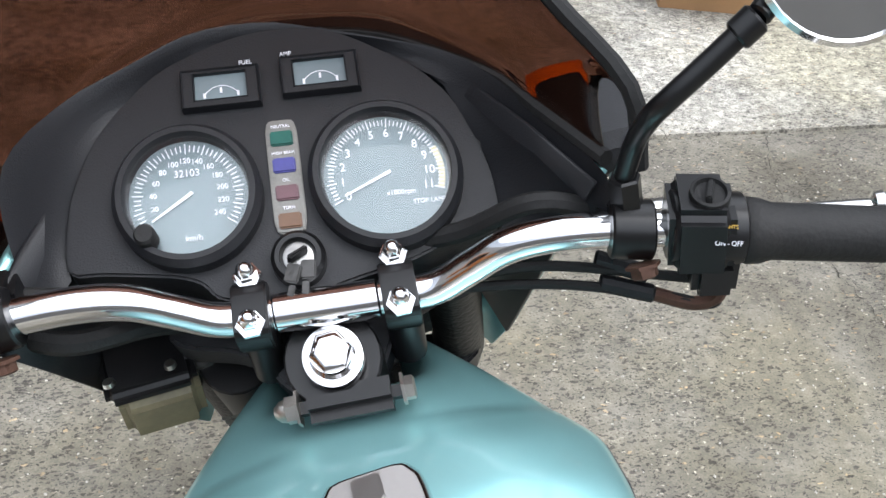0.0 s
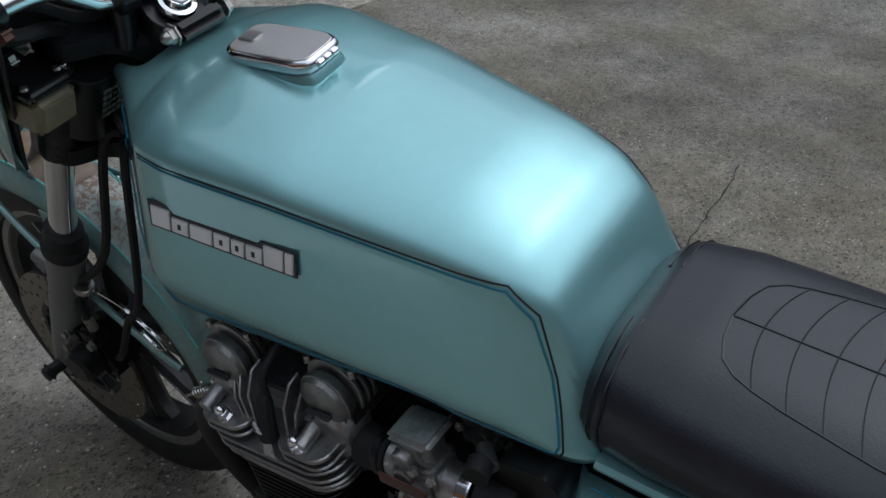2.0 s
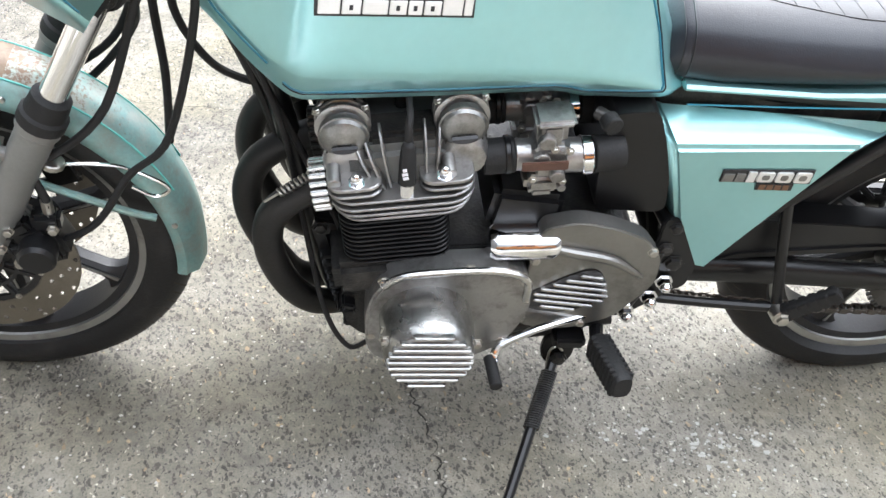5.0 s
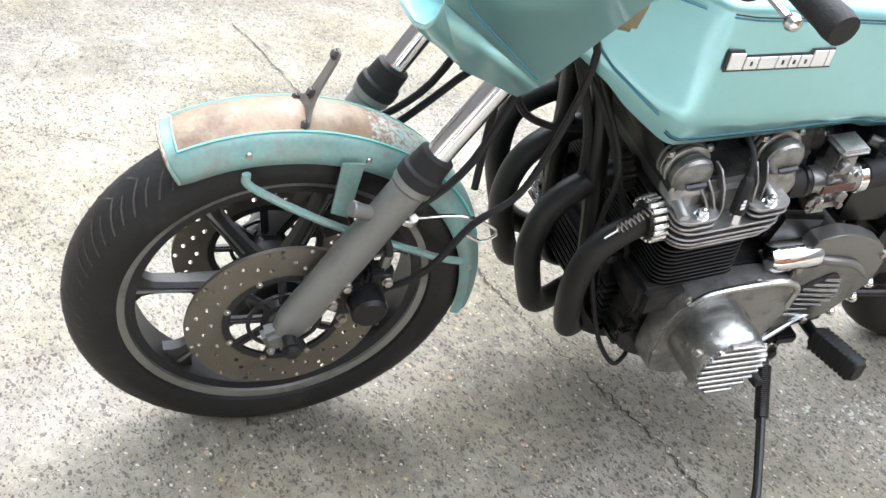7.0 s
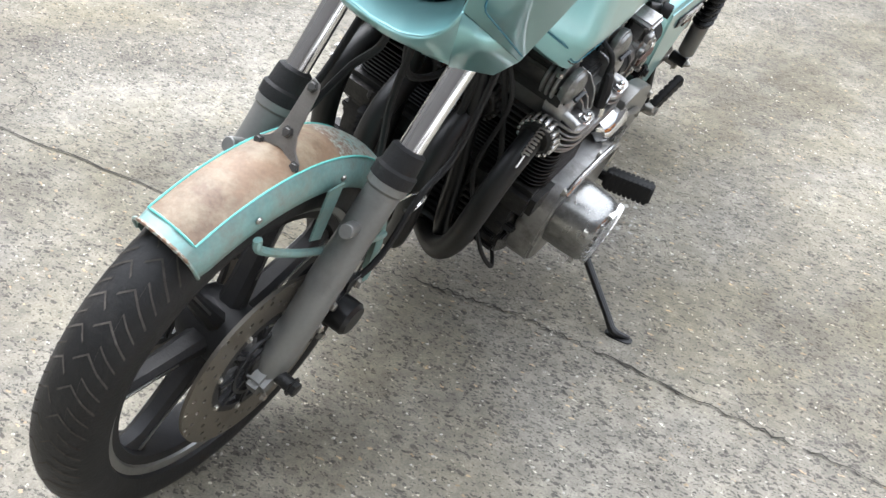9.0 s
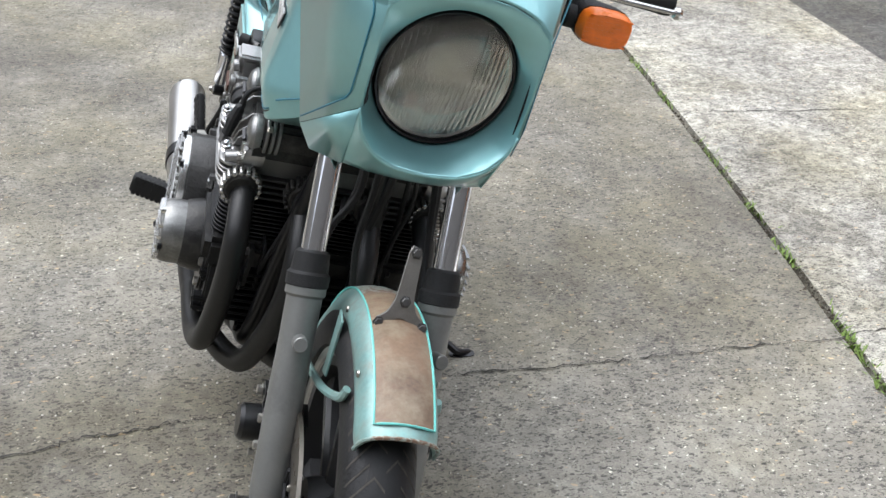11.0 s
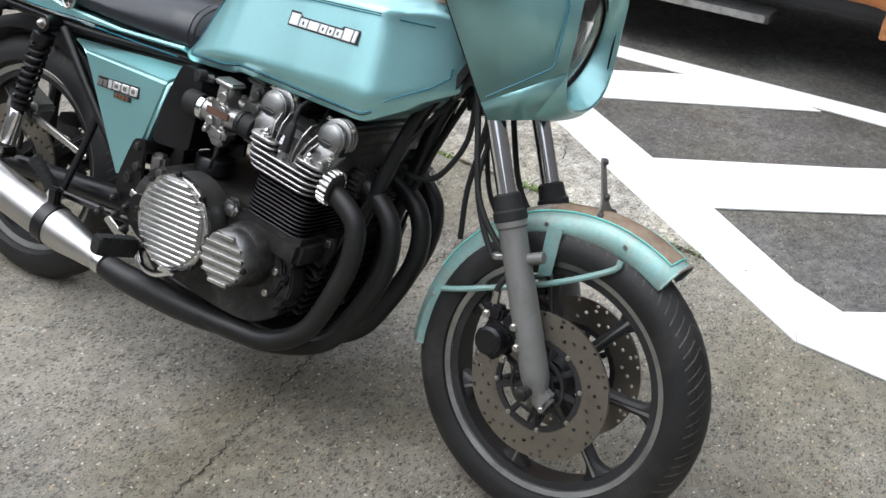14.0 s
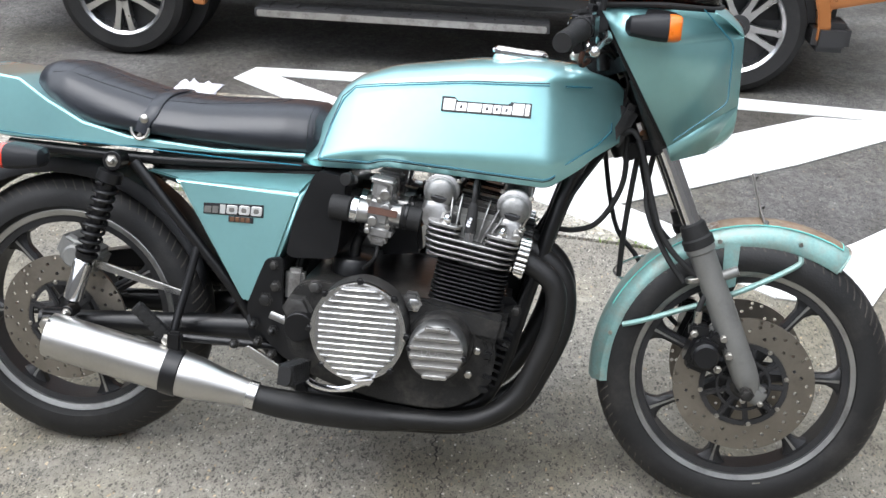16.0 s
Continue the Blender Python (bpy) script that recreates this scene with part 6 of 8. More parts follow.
# ---- tail and side covers ----
bm = fresh()
block(bm, (-0.006, -0.35, 0.688), (0.225, 0.34, 0.086), 0.01)
part("seat_pan", bm, DARKMETAL, bike, "black pan under the seat")
TX = -0.005
bm = fresh()
rings = []
for y, w, z0, z1 in ((-0.212, 0.141, 0.715, 0.726), (-0.4, 0.144, 0.712, 0.723), (-0.58, 0.15, 0.714, 0.736), (-0.68, 0.154, 0.713, 0.76), (-0.76, 0.15, 0.714, 0.8), (-0.82, 0.146, 0.714, 0.838), (-0.86, 0.142, 0.716, 0.842), (-0.98, 0.122, 0.735, 0.852), (-1.04, 0.1, 0.755, 0.846)):
    line = [(-w * 0.94, y, z0), (w * 0.94, y, z0), (w, y, z0 + 0.004), (w, y, z1 - 0.004), (w * 0.97, y, z1), (-w * 0.97, y, z1), (-w, y, z1 - 0.004), (-w, y, z0 + 0.004)]
    rings.append([Vector((TX + p[0], p[1], p[2])) for p in line])
loft(bm, rings)
tail = part("tail_cowl", bm, TEAL, bike, "teal metallic tail cowl under the seat")
for s in (-1, 1):
    bm = fresh()
    tube(bm, [(TX + s * (w + 0.0015), y, z) for y, w, z in ((-0.215, 0.149, 0.704), (-0.4, 0.152, 0.709), (-0.58, 0.154, 0.716), (-0.76, 0.15, 0.722), (-0.9, 0.137, 0.728))], 0.0013, 5, 4)
    part("pinstripe", bm, STRIPE, tail)
    # side cover
    x0 = s * 0.176
    F = [(x0 + TX, -0.208, 0.65), (x0 + TX, -0.468, 0.663), (x0 + TX, -0.322, 0.417), (x0 + TX, -0.302, 0.422), (x0 + TX, -0.25, 0.52)]
    topf = [(TX + s * 0.122, -0.186, 0.684), (TX + s * 0.13, -0.551, 0.669)]
    faces = [F, [F[1], F[0], topf[0], topf[1]]]
    back = [[F[0], F[4], (TX + s * 0.14, -0.24, 0.52), (TX + s * 0.135, -0.19, 0.66)], [F[1], topf[1], (TX + s * 0.112, -0.53, 0.657), (TX + s * 0.14, -0.455, 0.64)], [F[2], F[1], (TX + s * 0.14, -0.455, 0.64), (TX + s * 0.14, -0.312, 0.432)],
            [F[3], F[2], (TX + s * 0.14, -0.312, 0.432), (TX + s * 0.14, -0.302, 0.442)], [F[4], F[3], (TX + s * 0.14, -0.302, 0.442), (TX + s * 0.14, -0.24, 0.52)], [topf[0], F[0], (TX + s * 0.135, -0.19, 0.66), (TX + s * 0.1, -0.187, 0.675)]]
    sc = shell("side_cover", faces + back, 0.003, TEAL, bike, "teal triangular side cover with a raised badge", 0.007, False)
    ya, yb = (-0.288, -0.415) if s < 0 else (-0.407, -0.285)
    xx = TX + s * 0.1775
    m = axes((xx, ya, 0.598), (0, yb - ya, 0), (0, 0, 1))
    bm = fresh()
    L = abs(yb - ya)
    prism(bm, [(-0.002, -0.002), (L + 0.002, -0.002), (L + 0.002, 0.024), (-0.002, 0.02)], m, 0.002, 0.0006, 1)
    prism(bm, [(L * 0.42, -0.015), (L * 0.84, -0.015), (L * 0.84, -0.003), (L * 0.42, -0.003)], m, 0.0024, 0.0006, 1)
    bg = part("cover_badge", bm, LINE_BLACK, sc, "raised silver bar badge on black")
    for k, (a0, a1, h) in enumerate(((0.0, 0.12, 0.014), (0.14, 0.24, 0.015), (0.27, 0.36, 0.019), (0.38, 0.57, 0.019), (0.59, 0.78, 0.0195), (0.8, 0.99, 0.02))):
        bm = fresh()
        prism(bm, rounded([(L * a0, 0.001), (L * a1, 0.001), (L * a1 + 0.001, h), (L * a0 + 0.001, h)], 0.12 if k > 2 else 0.02, 2), m, 0.0046, 0.0009, 1)
        part("badge_bar", bm, BADGE if k > 1 else SILVER, bg)
        if k > 2:
            bm = fresh()
            xm = L * (a0 + a1) / 2
            prism(bm, rounded([(xm - 0.0055, 0.0055), (xm + 0.0055, 0.0055), (xm + 0.006, h - 0.0045), (xm - 0.005, h - 0.0045)], 0.2, 2), m, 0.0049, 0.0003, 1)
            part("badge_notch", bm, SILVER, bg)
    bm = fresh()
    for k in range(4):
        q = L * (0.45 + 0.09 * k)
        prism(bm, [(q, -0.0135), (q + L * 0.07, -0.0135), (q + L * 0.07, -0.0045), (q, -0.0045)], m, 0.0036, 0.0004, 1)
    part("badge_small_bars", bm, BROWNLAMP, bg, "small dull red bars")

# ---- frame ----
bm = fresh()
for s in (-1, 1):
    tube(bm, [(s * 0.03, 0.4, 0.83), (s * 0.05, 0.33, 0.7), (s * 0.075, 0.26, 0.45), (s * 0.085, 0.215, 0.28), (s * 0.09, 0.15, 0.215), (s * 0.095, -0.05, 0.205), (s * 0.1, -0.2, 0.225), (s * 0.11, -0.29, 0.33)], 0.0165, 12)
    tube(bm, [(s * 0.115, -0.29, 0.33), (s * 0.13, -0.35, 0.43), (s * 0.138, -0.46, 0.56), (s * 0.14, -0.57, 0.685)], 0.012, 12)
    tube(bm, [(s * 0.1, -0.18, 0.7), (s * 0.115, -0.5, 0.69), (s * 0.12, -0.85, 0.7)], 0.012, 10)
    tube(bm, [(s * 0.11, -0.29, 0.33), (s * 0.1, -0.24, 0.5), (s * 0.07, -0.18, 0.7)], 0.0135, 10)
    tube(bm, [(s * 0.03, 0.4, 0.86), (s * 0.06, 0.2, 0.76), (s * 0.08, -0.18, 0.71)], 0.013, 10)
tube(bm, [(0, 0.4, 0.87), (0, 0.2, 0.8), (0, -0.1, 0.77)], 0.02, 10)
rod(bm, (-0.13, -0.3, 0.345), (0.13, -0.3, 0.345), 0.02)
rod(bm, (-0.12, -0.2, 0.225), (0.12, -0.2, 0.225), 0.014)
frame_ob = part("frame", bm, BLACK, bike, "black tubular cradle frame")
# gusset brackets behind the engine
for s in (-1, 1):
    bm = fresh()
    prism(bm, rounded([(-0.235, 0.522), (-0.272, 0.516), (-0.283, 0.49), (-0.312, 0.41), (-0.292, 0.372), (-0.23, 0.31), (-0.19, 0.3), (-0.18, 0.33), (-0.228, 0.39), (-0.236, 0.46)], 0.15, 2), axes((s * 0.176 - 0.005, 0, 0), (0, 1, 0), (0, 0, 1)), 0.01, 0.003)
    rod(bm, (s * 0.11, -0.29, 0.37), (s * 0.17, -0.29, 0.385), 0.022, 16)
    rod(bm, (s * 0.1, -0.24, 0.5), (s * 0.17, -0.25, 0.5), 0.014, 14)
    part("frame_bracket", bm, BLACK, frame_ob, "black rest bracket plate behind the engine")
    for y, z, r in ((-0.255, 0.503, 0.008), (-0.25, 0.46, 0.0095), (-0.27, 0.43, 0.012)):
        bm = fresh()
        hexbolt(bm, (s * 0.181, y, z), (s, 0, 0), r, 0.008)
        part("frame_bolt", bm, DARKMETAL, frame_ob)
    bm = fresh()
    prism(bm, rounded([(0.25, 0.46), (0.15, 0.475), (0.14, 0.455), (0.2, 0.44), (0.215, 0.36), (0.235, 0.36)], 0.15, 1), axes((s * 0.1, 0, 0), (0, 1, 0), (0, 0, 1)), 0.006, 0.002)
    part("engine_plate", bm, BLACK, frame_ob)
# swing arm, shocks
bm = fresh()
for s in (-1, 1):
    tube(bm, [(s * 0.1, -0.3, 0.345), (s * 0.1, -0.5, 0.335), (s * 0.105, -0.7, 0.325), (s * 0.105, -0.79, 0.322)], [0.024, 0.022, 0.02, 0.018], 12, 5, 1.25)
    block(bm, (s * 0.105, -0.745, 0.322), (0.03, 0.09, 0.055), 0.008)
rod(bm, (-0.1, -0.39, 0.338), (0.1, -0.39, 0.338), 0.02)
swing = part("swing_arm", bm, BLACK, bike, "black swing arm")
bm = fresh()
rod(bm, RWH + Vector((-0.14, 0, 0)), RWH + Vector((0.14, 0, 0)), 0.01)
hexbolt(bm, RWH + Vector((0.14, 0, 0)), (1, 0, 0), 0.014, 0.01)
hexbolt(bm, RWH + Vector((-0.14, 0, 0)), (-1, 0, 0), 0.014, 0.01)
part("rear_axle", bm, BOLT, swing)
for s in (-1, 1):
    a, b = Vector((s * 0.161 + TX, -0.606, 0.687)), Vector((s * 0.163 + TX, -0.704, 0.36))
    d = unit(b - a)
    bm = fresh()
    turned(bm, [(0.02, 0.012), (0.025, 0.026), (0.045, 0.027), (0.05, 0.016), (0.2, 0.014), (0.205, 0.022), (0.215, 0.022), (0.22, 0.02)], a, b, 20)
    rod(bm, a + Vector((-0.03 * s, 0, 0)), a + Vector((0.016 * s, 0, 0)), 0.02, 20)
    rod(bm, b + Vector((-0.03 * s, 0, 0)), b + Vector((0.012 * s, 0, 0)), 0.014, 20)
    sh = part("rear_shock", bm, BLACK, bike, "rear shock absorber with black coil spring")
    bm = fresh()
    o = d.cross(Vector((1, 0, 0))).normalized()
    pts = []
    for k in range(9 * 12 + 1):
        t = k / 12
        pts.append(a + d * (0.05 + 0.165 * t / 9) + 0.022 * (math.cos(TAU * t) * Vector((1, 0, 0)) + math.sin(TAU * t) * o))
    tube(bm, pts, 0.0042, 7, 1)
    part("coil_spring", bm, BLACK, sh)
    bm = fresh()
    turned(bm, [(0.222, 0.018), (0.226, 0.021), (0.31, 0.0205), (0.318, 0.012)], a, b, 24)
    part("shock_body", bm, CHROME if s > 0 else GREYLEG, sh, "bright lower shock body")
    bm = fresh()
    hexbolt(bm, a + Vector((0.016 * s, 0, 0)), (s, 0, 0), 0.01, 0.006, True)
    hexbolt(bm, b + Vector((0.012 * s, 0, 0)), (s, 0, 0), 0.008, 0.006, True)
    part("shock_nut", bm, BOLT, sh)
# chain and sprocket, chain guard
bm = fresh()
cx = -0.092
around(bm, Vector((cx, RWH.y, RWH.z)), [(-0.003, 0.088), (0.003, 0.088), (0.003, 0.05), (-0.003, 0.05)], 44)
for k in range(44):
    a = TAU * k / 44
    block(bm, (cx, RWH.y + 0.09 * math.cos(a), RWH.z + 0.09 * math.sin(a)), (0.006, 0.012, 0.006), 0.001, (math.degrees(a), 0, 0), 1)
part("rear_sprocket", bm, CASE, rear)
bm = fresh()
run = []
for k in range(48):
    run.append((Vector((cx, -0.14 - 0.605 * k / 47, 0.395 + 0.02 * k / 47 - 0.018 * math.sin(math.pi * k / 47))), 180 - 2))
for k in range(16):
    a = radians(90 + 180 * (k + 0.5) / 16)
    run.append((Vector((cx, RWH.y + 0.093 * math.cos(a), RWH.z + 0.093 * math.sin(a))), math.degrees(a) + 90))
for k in range(48):
    run.append((Vector((cx, -0.745 + 0.605 * k / 47, 0.229 + 0.075 * k / 47 - 0.02 * math.sin(math.pi * k / 47))), 7))
for i, (p, ang) in enumerate(run):
    off = 0.008 if i % 2 else 0.0055
    for s in (-1, 1):
        block(bm, p + Vector((s * off, 0, 0)), (0.0018, 0.017, 0.012), 0.0007, (ang, 0, 0), 1)
    rod(bm, p + Vector((-0.009, 0, 0)), p + Vector((0.009, 0, 0)), 0.0045, 6)
part("drive_chain", bm, material("oily_chain", (0.12, 0.11, 0.1), 0.38, 0.85, 0.3, 60, grime=0.4), rear, "oily dark drive chain")
bm = fresh()
prism(bm, rounded([(-0.34, 0.44), (-0.36, 0.47), (-0.62, 0.46), (-0.78, 0.43), (-0.78, 0.4), (-0.6, 0.415), (-0.38, 0.38), (-0.345, 0.39)], 0.12, 2), axes((-0.125, 0, 0), (0, 1, 0), (0, 0, 1)), 0.05, 0.006)
prism(bm, rounded([(-0.36, 0.385), (-0.6, 0.41), (-0.7, 0.425), (-0.6, 0.42), (-0.4, 0.4)], 0.1, 1), axes((-0.129, 0, 0), (0, 1, 0), (0, 0, 1)), 0.006, 0.001)
part("chain_guard", bm, BLACK, bike, "black chain guard")
# rear calliper and torque rod
bm = fresh()
block(bm, (0.088, -0.7, 0.475), (0.07, 0.1, 0.06), 0.012, (-25, 0, 0), 3)
turned(bm, [(0, 0.025), (0.025, 0.025), (0.03, 0.02)], (0.12, -0.7, 0.475), (0.2, -0.7, 0.475))
rcal = part("rear_calliper", bm, GREYLEG, bike, "grey cast rear brake calliper")
bm = fresh()
prism(bm, rounded([(0, -0.009), (0.21, -0.007), (0.21, 0.007), (0, 0.009)], 0.05, 1), axes((0.118, -0.665, 0.462), (0, 0.97, -0.24), (0, 0.24, 0.97)), 0.01, 0.002)
part("torque_rod", bm, POLISHED, rcal, "bare alloy torque rod")
# rear inner guard
bm = fresh()
rows = []
for k in range(20):
    a = radians(20 + 140 * k / 19)
    rows.append([RWH + Vector((x, 0.35 * math.cos(a), 0.35 * math.sin(a) + h)) for x, h in ((-0.075, -0.03), (-0.06, 0), (0, 0.008), (0.06, 0), (0.075, -0.03))])
loft(bm, rows, closed=False)
ob = part("rear_mudguard", bm, MATT, bike, "black rear inner mudguard")
so = ob.modifiers.new("thickness", "SOLIDIFY")
so.thickness = 0.003

# ---- engine ----
EO = Vector((-0.006, 0.148, 0.463))
EM = axes(EO, (1, 0, 0), (0, 0.987, -0.159))  # x right, y forward along the fins, z up the cylinders
EROT = math.degrees(math.atan2(-0.159, 0.987))
def en(x, f, u):
    return EM @ Vector((x, f, u))
def eblock(bm, c, size, bev=0.004, segs=2):
    block(bm, en(*c), size, bev, (EROT, 0, 0), segs)
def plate(bm, poly, x, th, bev, left=False):
    """A shape in y and z, standing on its edge at x."""
    prism(bm, poly, axes((x if not left else x - th, 0, 0), (0, 1, 0), (0, 0, 1)), th, bev)
bm = fresh()
case = rounded([(0.2, 0.28), (0.215, 0.36), (0.19, 0.43), (0.17, 0.45), (0.04, 0.468), (-0.05, 0.472), (-0.16, 0.485), (-0.205, 0.47), (-0.23, 0.42), (-0.22, 0.33), (-0.16, 0.275), (0.0, 0.24), (0.12, 0.235)], 0.2, 2)
plate(bm, case, -0.19, 0.38, 0.012)
eblock(bm, (0, 0.0, -0.035), (0.43, 0.17, 0.06), 0.012)
engine = part("crankcase", bm, DARKMETAL, bike, "black four-cylinder engine crankcase")
# cylinder block fins
def end_shape(s, x0, x1, f0, f1, r):
    """The outline of a fin at one end of the head, with rounded outer corners."""
    pts = [(x0, f0), (x1 - r, f0)]
    pts += [(x1 - r + r * math.sin(a), f0 + r - r * math.cos(a)) for a in np.linspace(0.2, 1.37, 5).tolist()]
    pts += [(x1, f0 + r), (x1, f1 - r)]
    pts += [(x1 - r + r * math.cos(a), f1 - r + r * math.sin(a)) for a in np.linspace(0.2, 1.37, 5).tolist()]
    pts += [(x1 - r, f1), (x0, f1)]
    return [(s * x, f) for x, f in (pts if s > 0 else reversed(pts))]


for k in range(10):
    for s in (-1, 1):
        bm = fresh()
        prism(bm, end_shape(s, 0.0005, 0.207, -0.082, 0.066, 0.026), EM @ Matrix.Translation((0, 0, -0.008 + 0.0085 * k)), 0.003, 0.0008, 1)
        part("cylinder_fin", bm, BLACK, engine)
bm = fresh()
eblock(bm, (0, -0.008, 0.04), (0.37, 0.1, 0.11), 0.02, 4)
part("cylinder_block", bm, DARKMETAL, engine)


for s in (-1, 1):
    for k in range(4):
        bm = fresh()
        d = (0.008, 0.003, 0.0, 0.0)[k]
        prism(bm, end_shape(s, 0.165, 0.224 - d, -0.116 + d, 0.072 - d, 0.034), EM @ Matrix.Translation((0, 0, 0.082 + 0.0125 * k)), 0.0045, 0.0014, 1)
        part("head_fin", bm, ALLOY, engine, "bare cast alloy fin")
    for f0, f1 in ((0.002, 0.072), (-0.116, -0.046)):
        for k in range(2):
            bm = fresh()
            prism(bm, end_shape(s, 0.165, 0.224, f0, f1, 0.02), EM @ Matrix.Translation((0, 0, 0.1315 + 0.0105 * k)), 0.0045 + 0.002 * k, 0.0014, 1)
            part("head_fin", bm, ALLOY, engine, "bare cast alloy fin")
# inboard fins: dark colour stands in for shade under tank and fairing
for k in range(4):
    bm = fresh()
    prism(bm, [(-0.167, -0.112), (0.167, -0.112), (0.167, 0.066), (-0.167, 0.066)], EM @ Matrix.Translation((0, 0, 0.082 + 0.0125 * k)), 0.0045, 0.0014, 1)
    part("head_fin", bm, DARKMETAL, engine)
bm = fresh()
eblock(bm, (0, -0.022, 0.13), (0.376, 0.15, 0.1), 0.012)
head = part("cylinder_head", bm, bpy.data.materials["grey_painted_alloy"], engine, "bare cast alloy cylinder head")
for s in (-1, 1):
    for f, lean in ((-0.07, -0.16), (-0.057, -0.05), (-0.008, 0.1), (0.005, 0.3), (0.016, 0.42)):
        bm = fresh()
        prism(bm, [(-0.024, 0.125), (0.016, 0.125), (0.02, 0.15), (0.012, 0.182), (-0.006, 0.203), (-0.024, 0.206)], axes(en(s * 0.185, f - 0.15 * lean, 0), EM.to_3x3() @ Vector((s, 0, 0)), EM.to_3x3() @ Vector((0, lean, 1))), 0.0035, 0.001, 1)
        part("upright_fin", bm, ALLOY, head, "upright cast fin beside the spark plug")
for s in (-1, 1):
    for f, u in ((0.034, 0.153), (-0.078, 0.153)):
        bm = fresh()
        hexbolt(bm, en(s * 0.212, f, u - 0.004), EM.to_3x3() @ Vector((0.25 * s, 0, 1)), 0.0085, 0.01, True)
        part("head_nut", bm, CHROME, head, "chromed acorn nut")
    bm = fresh()
    for f in (0.078, -0.092):
        rod(bm, en(s * 0.18, f * 0.86 - 0.005, 0.16), en(s * 0.216, f * 0.86 - 0.005, 0.152), 0.009, 14)
    part("head_stud_boss", bm, ALLOY, head)
GENALLOY = material("polished_oily_alloy", (0.31, 0.31, 0.3), 0.28, 0.95, 0.25, 20, 0.1, 110, grime=0.5, grime_color=(0.06, 0.057, 0.052), grime_scale=20)
CAPALLOY = material("dull_polished_alloy", (0.27, 0.27, 0.262), 0.4, 0.9, 0.3, 22, 0.16, 140, grime=0.55, grime_color=(0.06, 0.057, 0.052), grime_scale=16)
# cam covers with arched ribs and domed ends on pillars
for f in (0.044, -0.106):
    bm = fresh()
    turned(bm, [(0, 0.03), (0.004, 0.032), (0.3, 0.032), (0.304, 0.03)], en(-0.152, f, 0.199), en(0.152, f, 0.199), 28)
    eblock(bm, (0, f, 0.216), (0.3, 0.056, 0.025), 0.008)
    eblock(bm, (0, f, 0.18), (0.36, 0.06, 0.03), 0.006)
    # shade below the tank is put into the cover's colour
    cv = part("cam_cover", bm, DARKMETAL, engine, "cam cover coloured dark for the shade under the tank")
    for s in (-1, 1):
        for k in range(3):
            bm = fresh()
            x = s * (0.132 + 0.0105 * k)
            turned(bm, [(0, 0.0345), (0.001, 0.036), (0.005, 0.036), (0.006, 0.0345)], en(x, f, 0.199), en(x + s, f, 0.199), 28)
            part("cover_arch", bm, ALLOY, cv, "raised arch on the cam cover")
        bm = fresh()
        turned(bm, [(0, 0.031), (0.009, 0.0325), (0.012, 0.032), (0.013, 0.03), (0.018, 0.0275), (0.021, 0.022), (0.0235, 0.012), (0.0242, 0.001)], en(s * 0.164, f, 0.197), en(s * 0.3, f, 0.196), 32)
        cap = part("cam_end_cap", bm, CAPALLOY, cv, "domed alloy end cap")
        # raised dark bar paints the shade of the cap's slot
        bm = fresh()
        eblock(bm, (s * 0.1872, f, 0.193), (0.003, 0.018, 0.0045), 0.001)
        part("cap_slot_shade", bm, DARKMETAL, cap, "dark bar standing for the shaded slot across the end cap")
        bm = fresh()
        loft(bm, [[en(s * x, f + w * math.cos(a), u + h * math.sin(a)) for a in np.linspace(0, TAU, 17)[:-1].tolist()] for x, w, u, h in ((0.15, 0.031, 0.168, 0.035), (0.176, 0.03, 0.162, 0.034), (0.188, 0.027, 0.152, 0.026))])
        part("cap_pillar", bm, ALLOY, cv)
        # black half-moon piece in place of a recess lying in shade
        bm = fresh()
        prism(bm, [(0.0165 * math.cos(a), -0.012 * math.sin(a)) for a in np.linspace(0, math.pi, 11).tolist()], axes(en(s * 0.1892, f, 0.193), EM.to_3x3() @ Vector((0, s, 0)), EM.to_3x3() @ Vector((0.42 * s, 0, 1))), 0.006, 0.0006, 1)
        part("cap_slot_shade", bm, LINE_BLACK, cv, "black half-moon plate standing for the shaded recess in the end cap")
        bm = fresh()
        for q in (-0.03, 0.03):
            hexbolt(bm, en(s * 0.154, f + q, 0.223), EM.to_3x3() @ Vector((0, 0, 1)), 0.005, 0.006)
        part("cover_bolt", bm, BOLT, cv)
# centre of the head between the cams, coloured dark for its shade
bm = fresh()
for x in (-0.15, -0.05, 0.05, 0.15):
    eblock(bm, (x, -0.03, 0.18), (0.05, 0.09, 0.03), 0.006)
part("plug_valley", bm, DARKMETAL, engine)
for k, x in enumerate((-0.165, -0.058, 0.058, 0.165)):
    s = 1 if x > 0 else -1
    bm = fresh()
    tube(bm, [en(x + s * 0.045, -0.029, 0.14), en(x + s * 0.04, -0.032, 0.168), en(x + s * 0.034, -0.035, 0.19), en(x + s * 0.031, -0.036, 0.194), en(x + s * 0.02, -0.04, 0.225), en(x * 0.7, -0.06, 0.25), (x * 0.3, 0.0, 0.77)], [0.0115, 0.011, 0.0095, 0.006, 0.0045, 0.004, 0.004], 10)
    pl = part("plug_cap", bm, RUBBER, engine, "black spark plug cap and lead")
    bm = fresh()
    rod(bm, en(x + s * 0.05, -0.027, 0.122), en(x + s * 0.046, -0.029, 0.143), 0.0095, 6)
    part("spark_plug", bm, CHROME, pl)
    if abs(x) > 0.1:
        bm = fresh()
